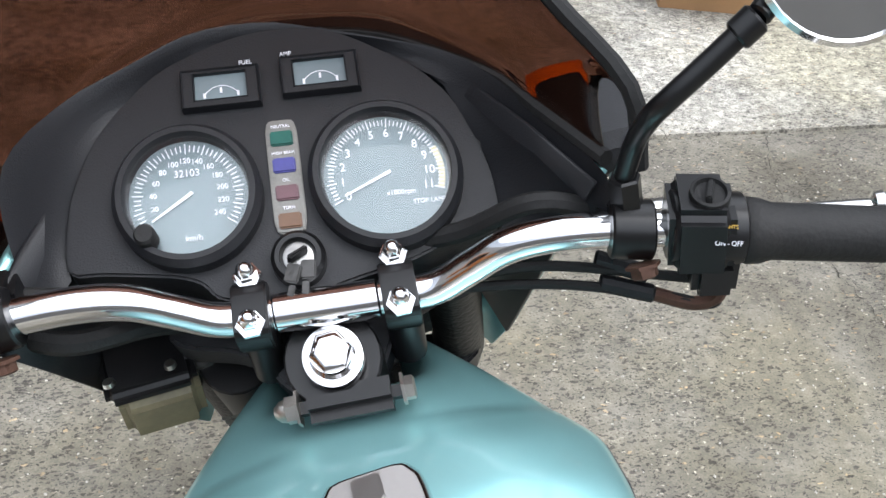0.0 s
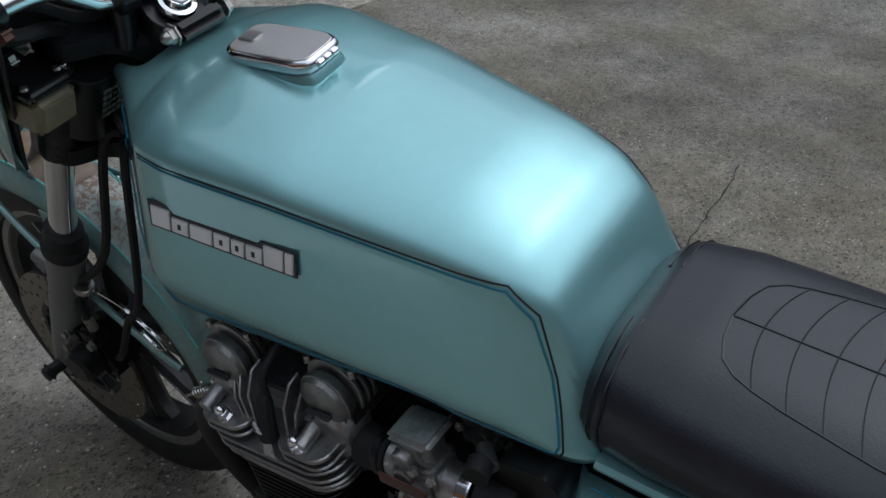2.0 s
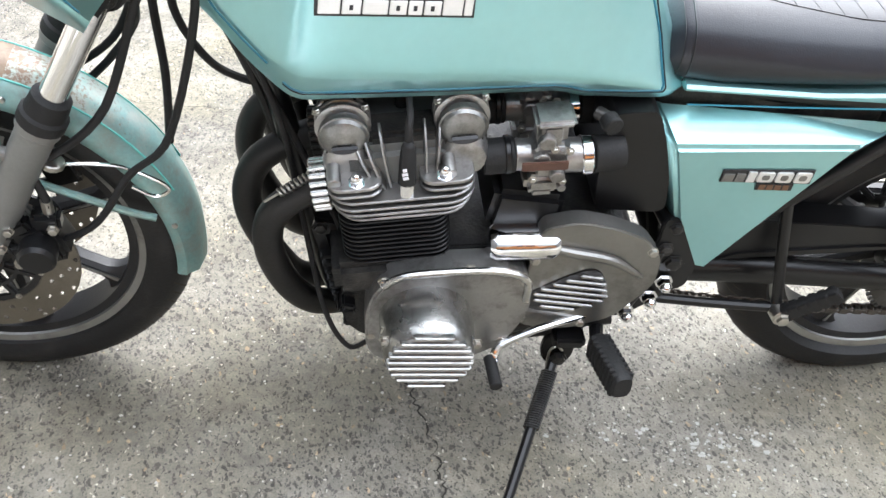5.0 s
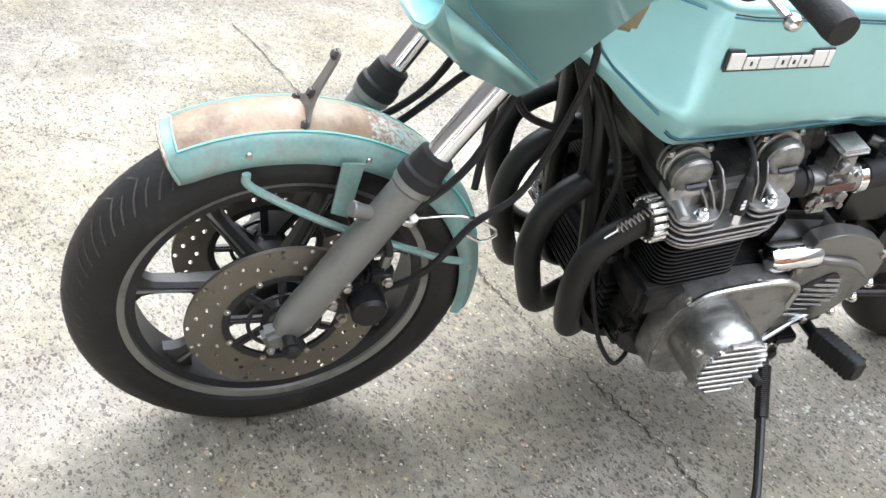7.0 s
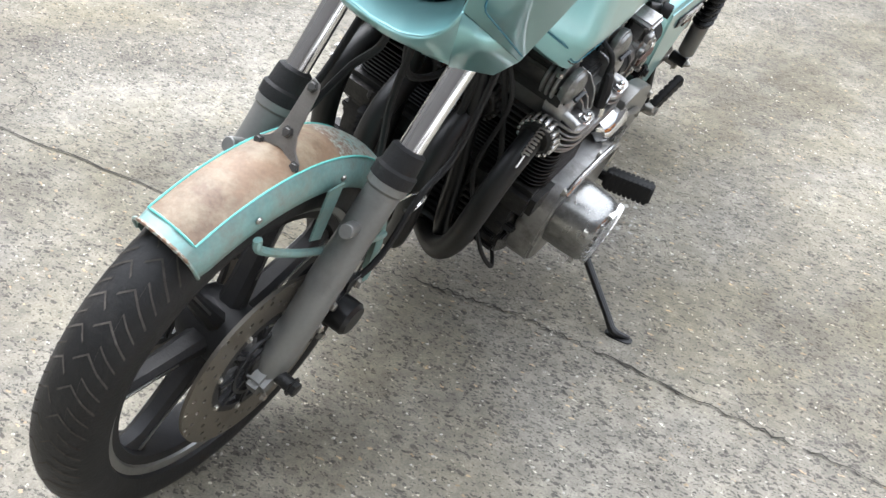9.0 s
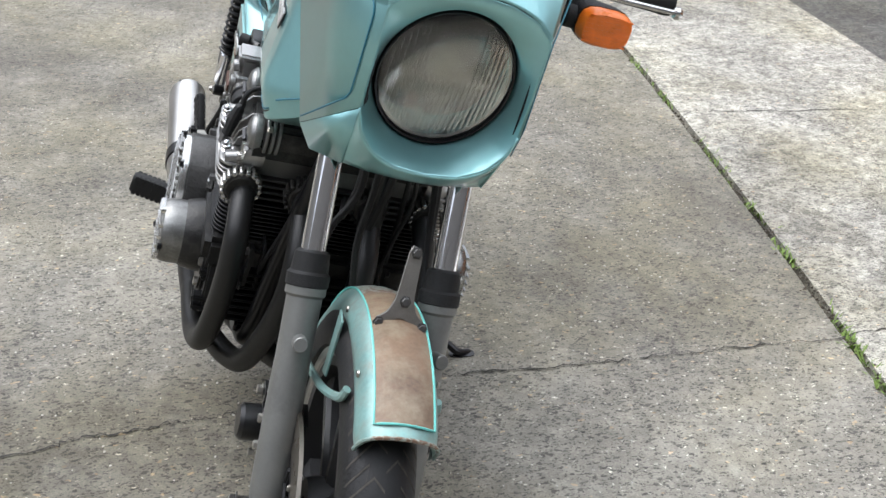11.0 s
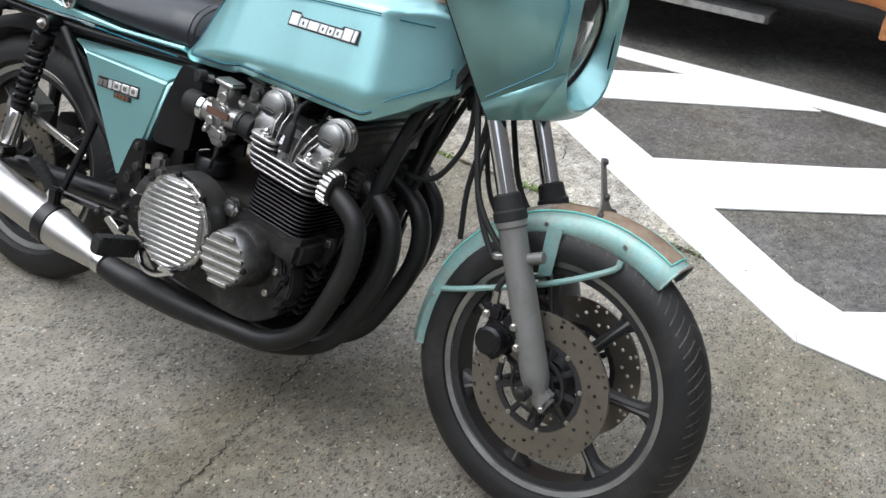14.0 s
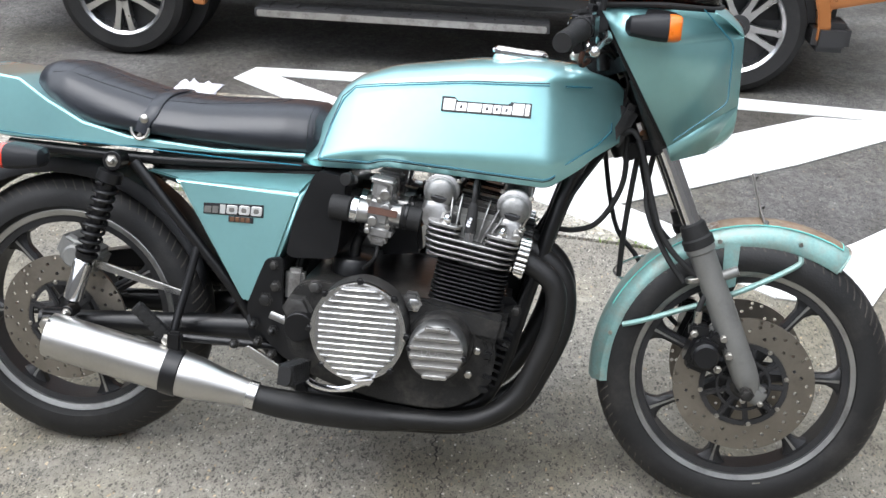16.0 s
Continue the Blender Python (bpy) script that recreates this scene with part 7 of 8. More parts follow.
        bars(bm, 0.02, 0.006, axes(en(x + s * 0.0535, -0.032, 0.153), EM.to_3x3() @ Vector((0, 0.1, 1)), EM.to_3x3() @ Vector((0, -1, 0.1)) * (1 if s > 0 else -1)), 3, 0.0006)
        part("cap_print", bm, WHITE, pl)
# left: generator cover
def ribbed_round(name, c, R, x0, x1, s, count, parent, oct_=False, body=ALLOY, ribm=POLISHED, label=""):
    bm = fresh()
    a, b = Vector((x0, c[0], c[1])), Vector((x1, c[0], c[1]))
    L = abs(x1 - x0)
    n = 32
    turned(bm, [(0, R * 1.05), (L * 0.5, R * 1.05), (L * 0.8, R * 1.02), (L * 0.96, R * 0.96), (L, R * 0.9)], a, b, n)
    ob = part(name, bm, body, parent, label)
    bm = fresh()
    turned(bm, [(0, R * 0.9), (0.0012, R * 0.9)], (x1, c[0], c[1]), (x1 + s, c[0], c[1]), 32)
    part("cover_recess", bm, RIBGAP, ob)
    for k in range(count):
        z = -R * 0.84 + 1.68 * R * k / (count - 1)
        hw = math.sqrt(max(0.0, (R * 0.95) ** 2 - z * z))
        if oct_:
            hw = min(hw, R * 0.8)
        if hw < 0.012:
            continue
        bm = fresh()
        block(bm, (x1 + s * 0.0015, c[0], c[1] + z), (0.012, 2 * hw, R * 0.95 / count), 0.002, (0, 0, 0), 2)
        part("cover_rib", bm, ribm, ob, "polished rib")
    return ob
OFFSET = Vector((-0.006, -0.004, -0.014))
bm = fresh()
lc = rounded([(0.18, 0.3), (0.185, 0.42), (0.15, 0.475), (0.0, 0.49), (-0.04, 0.47), (-0.05, 0.4), (-0.02, 0.32), (0.05, 0.28), (0.12, 0.275)], 0.2, 2)
plate(bm, lc, -0.19, 0.052, 0.008, True)
alt = part("generator_case", bm, ALLOY, engine, "cast alloy generator case")
bm = fresh()
tube(bm, [(-0.243, 0.165, 0.455), (-0.245, 0.13, 0.481), (-0.245, 0.02, 0.492), (-0.244, -0.03, 0.475), (-0.243, -0.038, 0.43)], 0.006, 10)
part("case_edge", bm, POLISHED, alt, "polished rim of the case")
OFFSET = Vector((0, 0, 0))
gen = ribbed_round("generator_cover", (0.096, 0.376), 0.063, -0.235, -0.33, -1, 9, engine, body=GENALLOY, label="round ribbed alloy generator cover")
bm = fresh()
for a in (20, 165, 230, 310):
    a = radians(a)
    hexbolt(bm, (-0.31, 0.096 + 0.067 * math.cos(a), 0.376 + 0.067 * math.sin(a)), (-1, 0, 0), 0.006, 0.008)
for y, z in ((0.16, 0.444), (0.044, 0.472), (-0.036, 0.45), (0.17, 0.33), (-0.02, 0.325)):
    hexbolt(bm, (-0.24, y, z), (-1, 0, 0), 0.0065, 0.008)
part("cover_bolt", bm, BOLT, gen)
bm = fresh()
rows = []
for f, k in ((0, 0.3), (0.04, 0.8), (0.12, 1), (0.88, 1), (0.96, 0.8), (1, 0.3)):
    rows.append([Vector((-0.205 - 0.03 * k * math.cos(a), 0.022 - 0.105 * f, 0.49 + 0.006 * f + 0.024 * k * math.sin(a))) for a in np.linspace(-0.9, 2.2, 12).tolist()] + [Vector((-0.19, 0.022 - 0.105 * f, 0.49))])
loft(bm, rows)
part("starter_cover", bm, CHROME, engine, "chromed starter motor cover")
bm = fresh()
block(bm, (-0.125, -0.03, 0.53), (0.13, 0.1, 0.07), 0.01, (6, 0, 0))
part("starter_housing", bm, BLACK, engine)
# sprocket cover
bm = fresh()
spc = rounded([(-0.042, 0.34), (-0.046, 0.53), (-0.1, 0.545), (-0.15, 0.535), (-0.2, 0.515), (-0.232, 0.475), (-0.236, 0.42), (-0.19, 0.345), (-0.12, 0.318), (-0.06, 0.325)], 0.14, 2)
plate(bm, spc, -0.19, 0.03, 0.012, True)
spr = part("sprocket_cover", bm, material("grey_satin_alloy", (0.27, 0.264, 0.25), 0.36, 0.9, 0.12, 14, 0.08, 200, grime=0.35), engine, "grey satin sprocket cover with a ribbed grille")
bm = fresh()
tube(bm, [(-0.2215, -0.05, 0.5), (-0.224, -0.1, 0.49), (-0.224, -0.16, 0.475), (-0.222, -0.21, 0.44)], [0.004, 0.008, 0.008, 0.004], 10)
part("cover_crease", bm, bpy.data.materials["grey_satin_alloy"], spr)
# dark plate on the face stands in for shade behind the grille ribs
bm = fresh()
prism(bm, rounded([(-0.036, 0.388), (-0.06, 0.366), (-0.108, 0.358), (-0.15, 0.376), (-0.166, 0.42), (-0.15, 0.45), (-0.13, 0.456), (-0.09, 0.432)], 0.2, 3), axes((-0.2225, 0, 0), (0, 1, 0), (0, 0, 1)), 0.004, 0.001)
part("grille_bed", bm, DARKMETAL, spr, "dark plate standing for the shaded recess behind the grille")
for k in range(7):
    bm = fresh()
    z = 0.374 + 0.0112 * k
    w = [0.028, 0.046, 0.054, 0.052, 0.042, 0.031, 0.018][k]
    block(bm, (-0.2235, -0.1 - 0.0062 * k, z), (0.01, 2 * w, 0.0065), 0.002, (8, 0, 0), 2)
    part("grille_rib", bm, POLISHED, spr, "polished grille rib")
bm = fresh()
for y, z in ((-0.05, 0.47), (-0.215, 0.49), (-0.05, 0.345), (-0.143, 0.335)):
    hexbolt(bm, (-0.218, y, z), (-1, 0, 0), 0.0065, 0.007)
part("cover_bolt", bm, BOLT, spr)
OFFSET = Vector((0.004, 0.008, 0))
# right: clutch cover and points cover
bm = fresh()
o8 = [(-0.07 + 0.105 * math.cos(radians(22.5 + 45 * k)), 0.402 + 0.109 * math.sin(radians(22.5 + 45 * k))) for k in range(8)]
plate(bm, rounded(o8, 0.3, 3), 0.18, 0.064, 0.003)
clu = part("clutch_cover", bm, CASE, engine, "eight-sided polished clutch cover with ribs")
bm = fresh()
plate(bm, rounded(o8, 0.3, 3), 0.2435, 0.0145, 0.009)
part("cover_rim", bm, POLISHED, clu, "polished rim")
bm = fresh()
o8b = [(-0.07 + 0.092 * math.cos(radians(22.5 + 45 * k)), 0.402 + 0.095 * math.sin(radians(22.5 + 45 * k))) for k in range(8)]
plate(bm, rounded(o8b, 0.2, 2), 0.257, 0.0025, 0.001)
part("cover_recess", bm, RIBGAP, clu)
for k in range(15):
    z = 0.402 - 0.086 + 0.172 * k / 14
    hw = min(0.08, 0.0805 - max(0.0, abs(z - 0.402) - 0.042))
    bm = fresh()
    block(bm, (0.262, -0.07, z), (0.013, 2 * hw, 0.0072), 0.0034, (0, 0, 0), 3)
    part("cover_rib", bm, POLISHED, clu, "polished rib")
bm = fresh()
block(bm, (0.265, -0.055, 0.307), (0.01, 0.04, 0.014), 0.002)
part("oil_filler_plate", bm, CHROME, clu)
bm = fresh()
for k in range(8):
    a = radians(45 * k)
    hexbolt(bm, (0.2545, -0.07 + 0.098 * math.cos(a), 0.402 + 0.102 * math.sin(a)), (1, 0, 0), 0.006, 0.007)
part("cover_bolt", bm, BLACK, clu)
OFFSET = Vector((0.033, 0.014, 0.011))
bm = fresh()
turned(bm, [(0, 0.068), (0.035, 0.066), (0.055, 0.0615), (0.06, 0.058)], (0.15, 0.085, 0.371), (0.25, 0.085, 0.371), 36)
part("points_housing", bm, DARKMETAL, engine, "black casting behind the points cover")
pts_c = ribbed_round("points_cover", (0.085, 0.371), 0.056, 0.206, 0.25, 1, 6, engine, body=bpy.data.materials["dull_polished_alloy"], label="round ribbed alloy points cover")
bm = fresh()
words(bm, "DOHC", 0.02, axes((0.2515, 0.085, 0.371), (0, 1, 0), (0, 0, 1)), 0.0012)
part("cover_letters", bm, ALLOY, pts_c, "raised lettering")
bm = fresh()
for y, z in ((0.031, 0.376), (0.139, 0.364)):
    hexbolt(bm, (0.246, y, z), (1, 0, 0), 0.006, 0.006)
part("points_screw", bm, BLACK, pts_c)
OFFSET = Vector((0, 0, 0))
bm = fresh()
plate(bm, rounded([(0.17, 0.3), (0.2, 0.36), (0.17, 0.44), (0.06, 0.46), (0.03, 0.45), (0.03, 0.31), (0.1, 0.28)], 0.2, 2), 0.17, 0.03, 0.008)
part("right_case", bm, DARKMETAL, engine)
bm = fresh()
for k in range(14):
    rnd = random.Random(k)
    block(bm, (0.16 + 0.03 * rnd.random(), 0.17 + 0.03 * rnd.random(), 0.29 + 0.012 * k), (0.04, 0.02, 0.012), 0.003, (rnd.uniform(-20, 20), 0, 0))
    block(bm, (-0.16 - 0.03 * rnd.random(), 0.18 + 0.03 * rnd.random(), 0.29 + 0.012 * k), (0.04, 0.02, 0.012), 0.003, (rnd.uniform(-20, 20), 0, 0))
part("case_ribs", bm, BLACK, engine)
# front engine mounts: triangular plates with three bolts
for s in (-1, 1):
    bm = fresh()
    tri = [(0.172, 0.436), (0.252, 0.452), (0.255, 0.432), (0.236, 0.37), (0.222, 0.352), (0.2, 0.39)]
    hole = [(0.2, 0.42), (0.226, 0.428), (0.236, 0.424), (0.228, 0.394), (0.222, 0.388), (0.21, 0.402)]
    rings = [[Vector((s * 0.125 + dx, y, z)) for y, z in shape] for shape, dx in ((tri, -0.004), (tri, 0.004), (hole, 0.004), (hole, -0.004))]
    loft(bm, rings + [rings[0]], caps=False)
    mt = part("engine_mount", bm, BLACK, engine, "black triangular engine mount plate")
    for y, z in ((0.19, 0.428), (0.244, 0.44), (0.227, 0.366)):
        bm = fresh()
        hexbolt(bm, (s * 0.129, y, z), (s, 0, 0), 0.009, 0.008)
        part("mount_bolt", bm, DARKMETAL, mt)
for y, z, r in ((0.035, 0.462, 0.014), (-0.165, 0.47, 0.011), (-0.2, 0.42, 0.024), (0.15, 0.43, 0.008), (0.175, 0.37, 0.008), (0.16, 0.32, 0.008)):
    bm = fresh()
    hexbolt(bm, (0.19, y, z), (1, 0, 0), r, 0.016)
    part("case_bolt", bm, CASE if r > 0.009 else BOLT, engine)
# lower front of the case, oil pan
bm = fresh()
plate(bm, rounded([(0.15, 0.2), (0.18, 0.26), (-0.1, 0.26), (-0.08, 0.2)], 0.2, 2), -0.11, 0.22, 0.01)
part("oil_pan", bm, BLACK, engine)
bm = fresh()
for k in range(8):
    block(bm, (0, 0.2 + 0.004 * k, 0.285 + 0.016 * k), (0.3, 0.03, 0.006), 0.002, (-15, 0, 0))
part("oil_pan_fin", bm, BLACK, engine)
bm = fresh()
turned(bm, [(0, 0.044), (0.03, 0.044), (0.034, 0.041), (0.036, 0.03)], (0.1, -0.105, 0.484), (0.1, -0.1, 0.6), 28)
tube(bm, [(0.1, -0.104, 0.515), (0.1, -0.1, 0.545), (0.105, -0.09, 0.57), (0.13, -0.08, 0.585)], 0.012, 12)
rod(bm, (0.19, -0.19, 0.39), (0.225, -0.19, 0.39), 0.03, 20)
part("breather", bm, BLACK, engine)
bm = fresh()
hexbolt(bm, (0.2, 0.04, 0.455), (1, 0, 0), 0.013, 0.01)
part("case_plug", bm, POLISHED, engine)

# ---- carburettors, intake, airbox ----
for x in (-0.165, -0.058, 0.058, 0.165):
    s = 1 if x > 0 else -1
    bm = fresh()
    cy, cz = -0.044, 0.626
    xx = x + s * 0.008
    block(bm, (xx, cy, cz + 0.005), (0.05, 0.05, 0.055), 0.008, (-8, 0, 0), 3)
    rod(bm, (xx, cy + 0.02, cz), (xx, cy + 0.045, cz - 0.002), 0.022, 20)
    rod(bm, (xx, cy - 0.02, cz), (xx, cy - 0.045, cz + 0.002), 0.024, 20)
    rod(bm, (xx + s * 0.02, cy - 0.01, cz - 0.01), (xx + s * 0.035, cy - 0.01, cz - 0.012), 0.01, 14)
    rod(bm, (xx + s * 0.02, cy + 0.014, cz + 0.012), (xx + s * 0.03, cy + 0.014, cz + 0.012), 0.011, 14)
    rod(bm, (xx + s * 0.012, cy - 0.018, cz - 0.03), (xx + s * 0.034, cy - 0.02, cz - 0.032), 0.006, 12)
    cb = part("carburettor", bm, ALLOY, bike, "cast alloy carburettor with float bowl")
    for nm, off, size, bev in (("slide_tower", (0, 0.004, 0.046), (0.042, 0.04, 0.045), 0.01), ("top_cap", (0, 0.004, 0.066), (0.05, 0.052, 0.012), 0.005), ("float_bowl", (0, 0, -0.036), (0.048, 0.055, 0.03), 0.009), ("bowl_sump", (0, 0, -0.054), (0.034, 0.035, 0.018), 0.006)):
        bm = fresh()
        block(bm, (xx + off[0], cy + off[1], cz + off[2]), size, bev, (-8, 0, 0), 3)
        part(nm, bm, ALLOY, cb)
    bm = fresh()
    rod(bm, (xx + s * 0.018, cy + 0.012, cz + 0.042), (xx + s * 0.03, cy + 0.012, cz + 0.04), 0.011, 14)
    part("tower_plug", bm, ALLOY, cb)
    bm = fresh()
    for dy, dz in ((-0.02, -0.024), (0.02, -0.022), (-0.02, 0.028), (0.0, 0.03)):
        hexbolt(bm, (xx + s * 0.025, cy + dy, cz + dz), (s, 0, 0), 0.0045, 0.005)
    part("carburettor_screw", bm, BOLT, cb)
    bm = fresh()
    rod(bm, (xx, cy + 0.044, cz - 0.002), (xx, cy + 0.085, cz - 0.008), 0.0245, 20)
    part("intake_rubber", bm, RUBBER, cb)
    bm = fresh()
    rod(bm, (xx, cy + 0.05, cz - 0.002), (xx, cy + 0.058, cz - 0.003), 0.0265, 20)
    part("hose_clamp", bm, BLACK, cb)
    bm = fresh()
    rod(bm, (xx, cy - 0.043, cz + 0.001), (xx, cy - 0.058, cz + 0.003), 0.0275, 24)
    part("airbox_clamp", bm, CHROME, cb, "bright clamp band")
    bm = fresh()
    rod(bm, (xx, cy - 0.058, cz + 0.003), (xx * 0.97, cy - 0.1, cz + 0.005), 0.0255, 20)
    part("airbox_rubber", bm, RUBBER, cb)
    if abs(x) > 0.1:
        bm = fresh()
        block(bm, (xx + s * 0.034, cy + 0.01, cz + 0.008), (0.004, 0.06, 0.014), 0.001, (-6, 0, 0))
        part("choke_lever", bm, BROWN, cb, "brown choke lever")
        bm = fresh()
        tube(bm, [(xx, cy, cz - 0.065), (xx + s * 0.004, cy - 0.004, cz - 0.09), (xx - s * 0.02, cy - 0.03, cz - 0.12)], 0.004, 8)
        part("fuel_pipe", bm, RUBBER, cb)
        bm = fresh()
        rod(bm, (xx, -0.11, 0.69), (xx + s * 0.02, -0.115, 0.69), 0.013, 12)
        part("tap_collar", bm, RUBBER, cb)
        bm = fresh()
        rod(bm, (xx - s * 0.02, -0.1, 0.685), (xx + s * 0.0, -0.12, 0.685), 0.009, 12)
        part("fuel_tap", bm, CASE, cb)
bm = fresh()
for s in (-1, 1):
    plate(bm, rounded([(-0.118, 0.69), (-0.122, 0.6), (-0.13, 0.522), (-0.236, 0.518), (-0.222, 0.6), (-0.18, 0.7)], 0.12, 3), s * 0.083 - 0.083, 0.166, 0.02)
part("airbox", bm, BLACK, bike, "glossy black rounded airbox")
bm = fresh()
rod(bm, (-0.19, 0.1, 0.62), (0.19, 0.1, 0.62), 0.02)
part("intake_stub", bm, DARKMETAL, engine)

OFFSET = Vector((0, 0.016, 0))
# ---- exhaust ----
pipes = [
    (-0.165, [(-0.165, 0.185, 0.565), (-0.168, 0.24, 0.552), (-0.168, 0.293, 0.5), (-0.16, 0.298, 0.42), (-0.14, 0.265, 0.32), (-0.1, 0.215, 0.245), (-0.03, 0.13, 0.2), (0.05, 0.03, 0.188), (0.12, -0.06, 0.19), (0.17, -0.14, 0.2)]),
    (-0.058, [(-0.058, 0.185, 0.565), (-0.06, 0.25, 0.555), (-0.06, 0.318, 0.5), (-0.058, 0.33, 0.41), (-0.045, 0.29, 0.3), (-0.02, 0.24, 0.225), (0.04, 0.14, 0.19), (0.1, 0.03, 0.188), (0.15, -0.06, 0.195), (0.175, -0.14, 0.205)]),
    (0.058, [(0.058, 0.185, 0.565), (0.06, 0.25, 0.555), (0.062, 0.318, 0.5), (0.066, 0.33, 0.41), (0.08, 0.29, 0.3), (0.1, 0.24, 0.225), (0.14, 0.14, 0.195), (0.165, 0.03, 0.195), (0.18, -0.06, 0.2), (0.18, -0.14, 0.21)]),
    (0.165, [(0.165, 0.185, 0.565), (0.168, 0.24, 0.552), (0.17, 0.3, 0.508), (0.17, 0.305, 0.43), (0.172, 0.275, 0.335), (0.176, 0.235, 0.262), (0.182, 0.16, 0.218), (0.188, 0.06, 0.21), (0.19, -0.05, 0.21), (0.19, -0.14, 0.214)]),
]
ex = None
for x, pts in pipes:
    bm = fresh()
    tube(bm, pts, 0.0215, 16, 7)
    p = part("exhaust_pipe" if ex is None else "header_pipe", bm, PIPE, bike, "matt black exhaust header pipe")
    ex = ex or p
    c = Vector((x * 1.05, 0.232, 0.563))
    d = unit((0, 0.97, -0.2))
    bm = fresh()
    turned(bm, [(0, 0.026), (0.004, 0.03), (0.022, 0.03), (0.026, 0.025)], c - d * 0.013, c + d, 24)
    fl = part("exhaust_flange", bm, DARKMETAL, p)
    u = d.cross(Vector((1, 0, 0)))
    for k in range(18):
        a = TAU * k / 18
        o = c + 0.0325 * (math.cos(a) * Vector((1, 0, 0)) + math.sin(a) * u)
        bm = fresh()
        rod(bm, o - d * 0.012, o + d * 0.012, 0.0046, 8, 0.002)
        # inner clamps are coloured dark for the shade they sit in
        part("clamp_fin", bm, POLISHED if abs(x) > 0.1 else DARKMETAL, fl, "rounded fin of the exhaust clamp")
    if abs(x) > 0.1:
        bm = fresh()
        s = 1 if x > 0 else -1
        a, b = Vector((x + s * 0.012, 0.215, 0.607)), Vector((x + s * 0.02, 0.305, 0.538))
        if s > 0:
            a, b = Vector((x + 0.02, 0.235, 0.64)), Vector((x + 0.02, 0.205, 0.555))
        dd = unit(b - a)
        o1 = dd.cross(Vector((1, 0, 0))).normalized()
        o2 = dd.cross(o1)
        L = (b - a).length
        tube(bm, [a + dd * (L * (0.2 + 0.6 * k / 80)) + 0.006 * (math.cos(TAU * k / 8) * o1 + math.sin(TAU * k / 8) * o2) for k in range(81)], 0.0016, 5, 1)
        tube(bm, [a, a + dd * L * 0.2], 0.0018, 5)
        tube(bm, [a + dd * L * 0.8, b], 0.0018, 5)
        part("exhaust_spring", bm, BOLT, p, "steel exhaust spring")
OFFSET = Vector((0, 0, 0))
bm = fresh()
tube(bm, [(0.182, 0.06, 0.207), (0.184, 0.0, 0.206), (0.186, -0.07, 0.207), (0.19, -0.14, 0.211), (0.202, -0.22, 0.219), (0.212, -0.29, 0.233)], [0.022, 0.028, 0.032, 0.033, 0.03, 0.027], 20, 6)
part("collector", bm, PIPE, bike, "black four-into-one collector")
MA, MB = Vector((0.212, -0.272, 0.234)), Vector((0.232, -0.712, 0.329))
bm = fresh()
turned(bm, [(0, 0.026), (0.012, 0.0265), (0.014, 0.027), (0.02, 0.028), (0.08, 0.036), (0.13, 0.0445), (0.15, 0.046), (0.44, 0.047), (0.452, 0.045), (0.455, 0.03), (0.42, 0.027)], MA, MB, 40)
muf = part("silencer", bm, STEEL, bike, "brushed steel tapered silencer")
d = unit(MB - MA)
bm = fresh()
turned(bm, [(0.165, 0.0468), (0.167, 0.0495), (0.198, 0.0495), (0.2, 0.0468)], MA, MB, 40)
block(bm, MA + d * 0.18 + Vector((0.0, 0, 0.06)), (0.02, 0.03, 0.05), 0.005)
part("silencer_strap", bm, BLACK, muf, "black silencer strap")
bm = fresh()
turned(bm, [(0.0, 0.0268), (0.001, 0.0295), (0.02, 0.0295), (0.021, 0.027)], MA, MB, 32)
part("silencer_band", bm, POLISHED, muf)
bm = fresh()
turned(bm, [(0.4555, 0.028), (0.456, 0.001)], MA, MB, 24)
part("outlet_dark", bm, LINE_BLACK, muf)
bm = fresh()
for a in (0.6, 2.4, 4.2):
    turned(bm, [(0, 0.003), (0.002, 0.0025)], MA + d * 0.44 + Vector((0.0475 * math.sin(a), 0, 0.0475 * math.cos(a))), MA + d * 0.44 + Vector((0.1 * math.sin(a), 0, 0.1 * math.cos(a))), 8)
part("silencer_rivet", bm, LINE_BLACK, muf)

# ---- rests, pedals, stand ----
def foot_rest(name, a, b, r, parent, label, ribs=9):
    a, b = Vector(a), Vector(b)
    d = unit(b - a)
    bm = fresh()
    L = (b - a).length
    m = axes(a, d, d.cross(Vector((0, 0, 1))).cross(d) * -1)
    rows = []
    for f, k in ((0, 0.8), (0.06, 1.0), (0.94, 1.0), (1.0, 0.85)):
        rows.append([m @ Vector((L * f, y * k, z * k)) for y, z in rounded([(-r, -r * 0.75), (r, -r * 0.75), (r, r * 0.75), (-r, r * 0.75)], 0.2, 2)])
    loft(bm, rows)
    ob = part(name, bm, RUBBER, parent, label)
    for k in range(ribs):
        bm = fresh()
        block(bm, a + d * (L * (0.1 + 0.8 * k / (ribs - 1))), (L / ribs * 0.72, r * 1.94, r * 1.54), 0.0012, tuple(math.degrees(q) for q in m.to_euler()))
        part("rest_rib", bm, RUBBER, ob)
    return ob
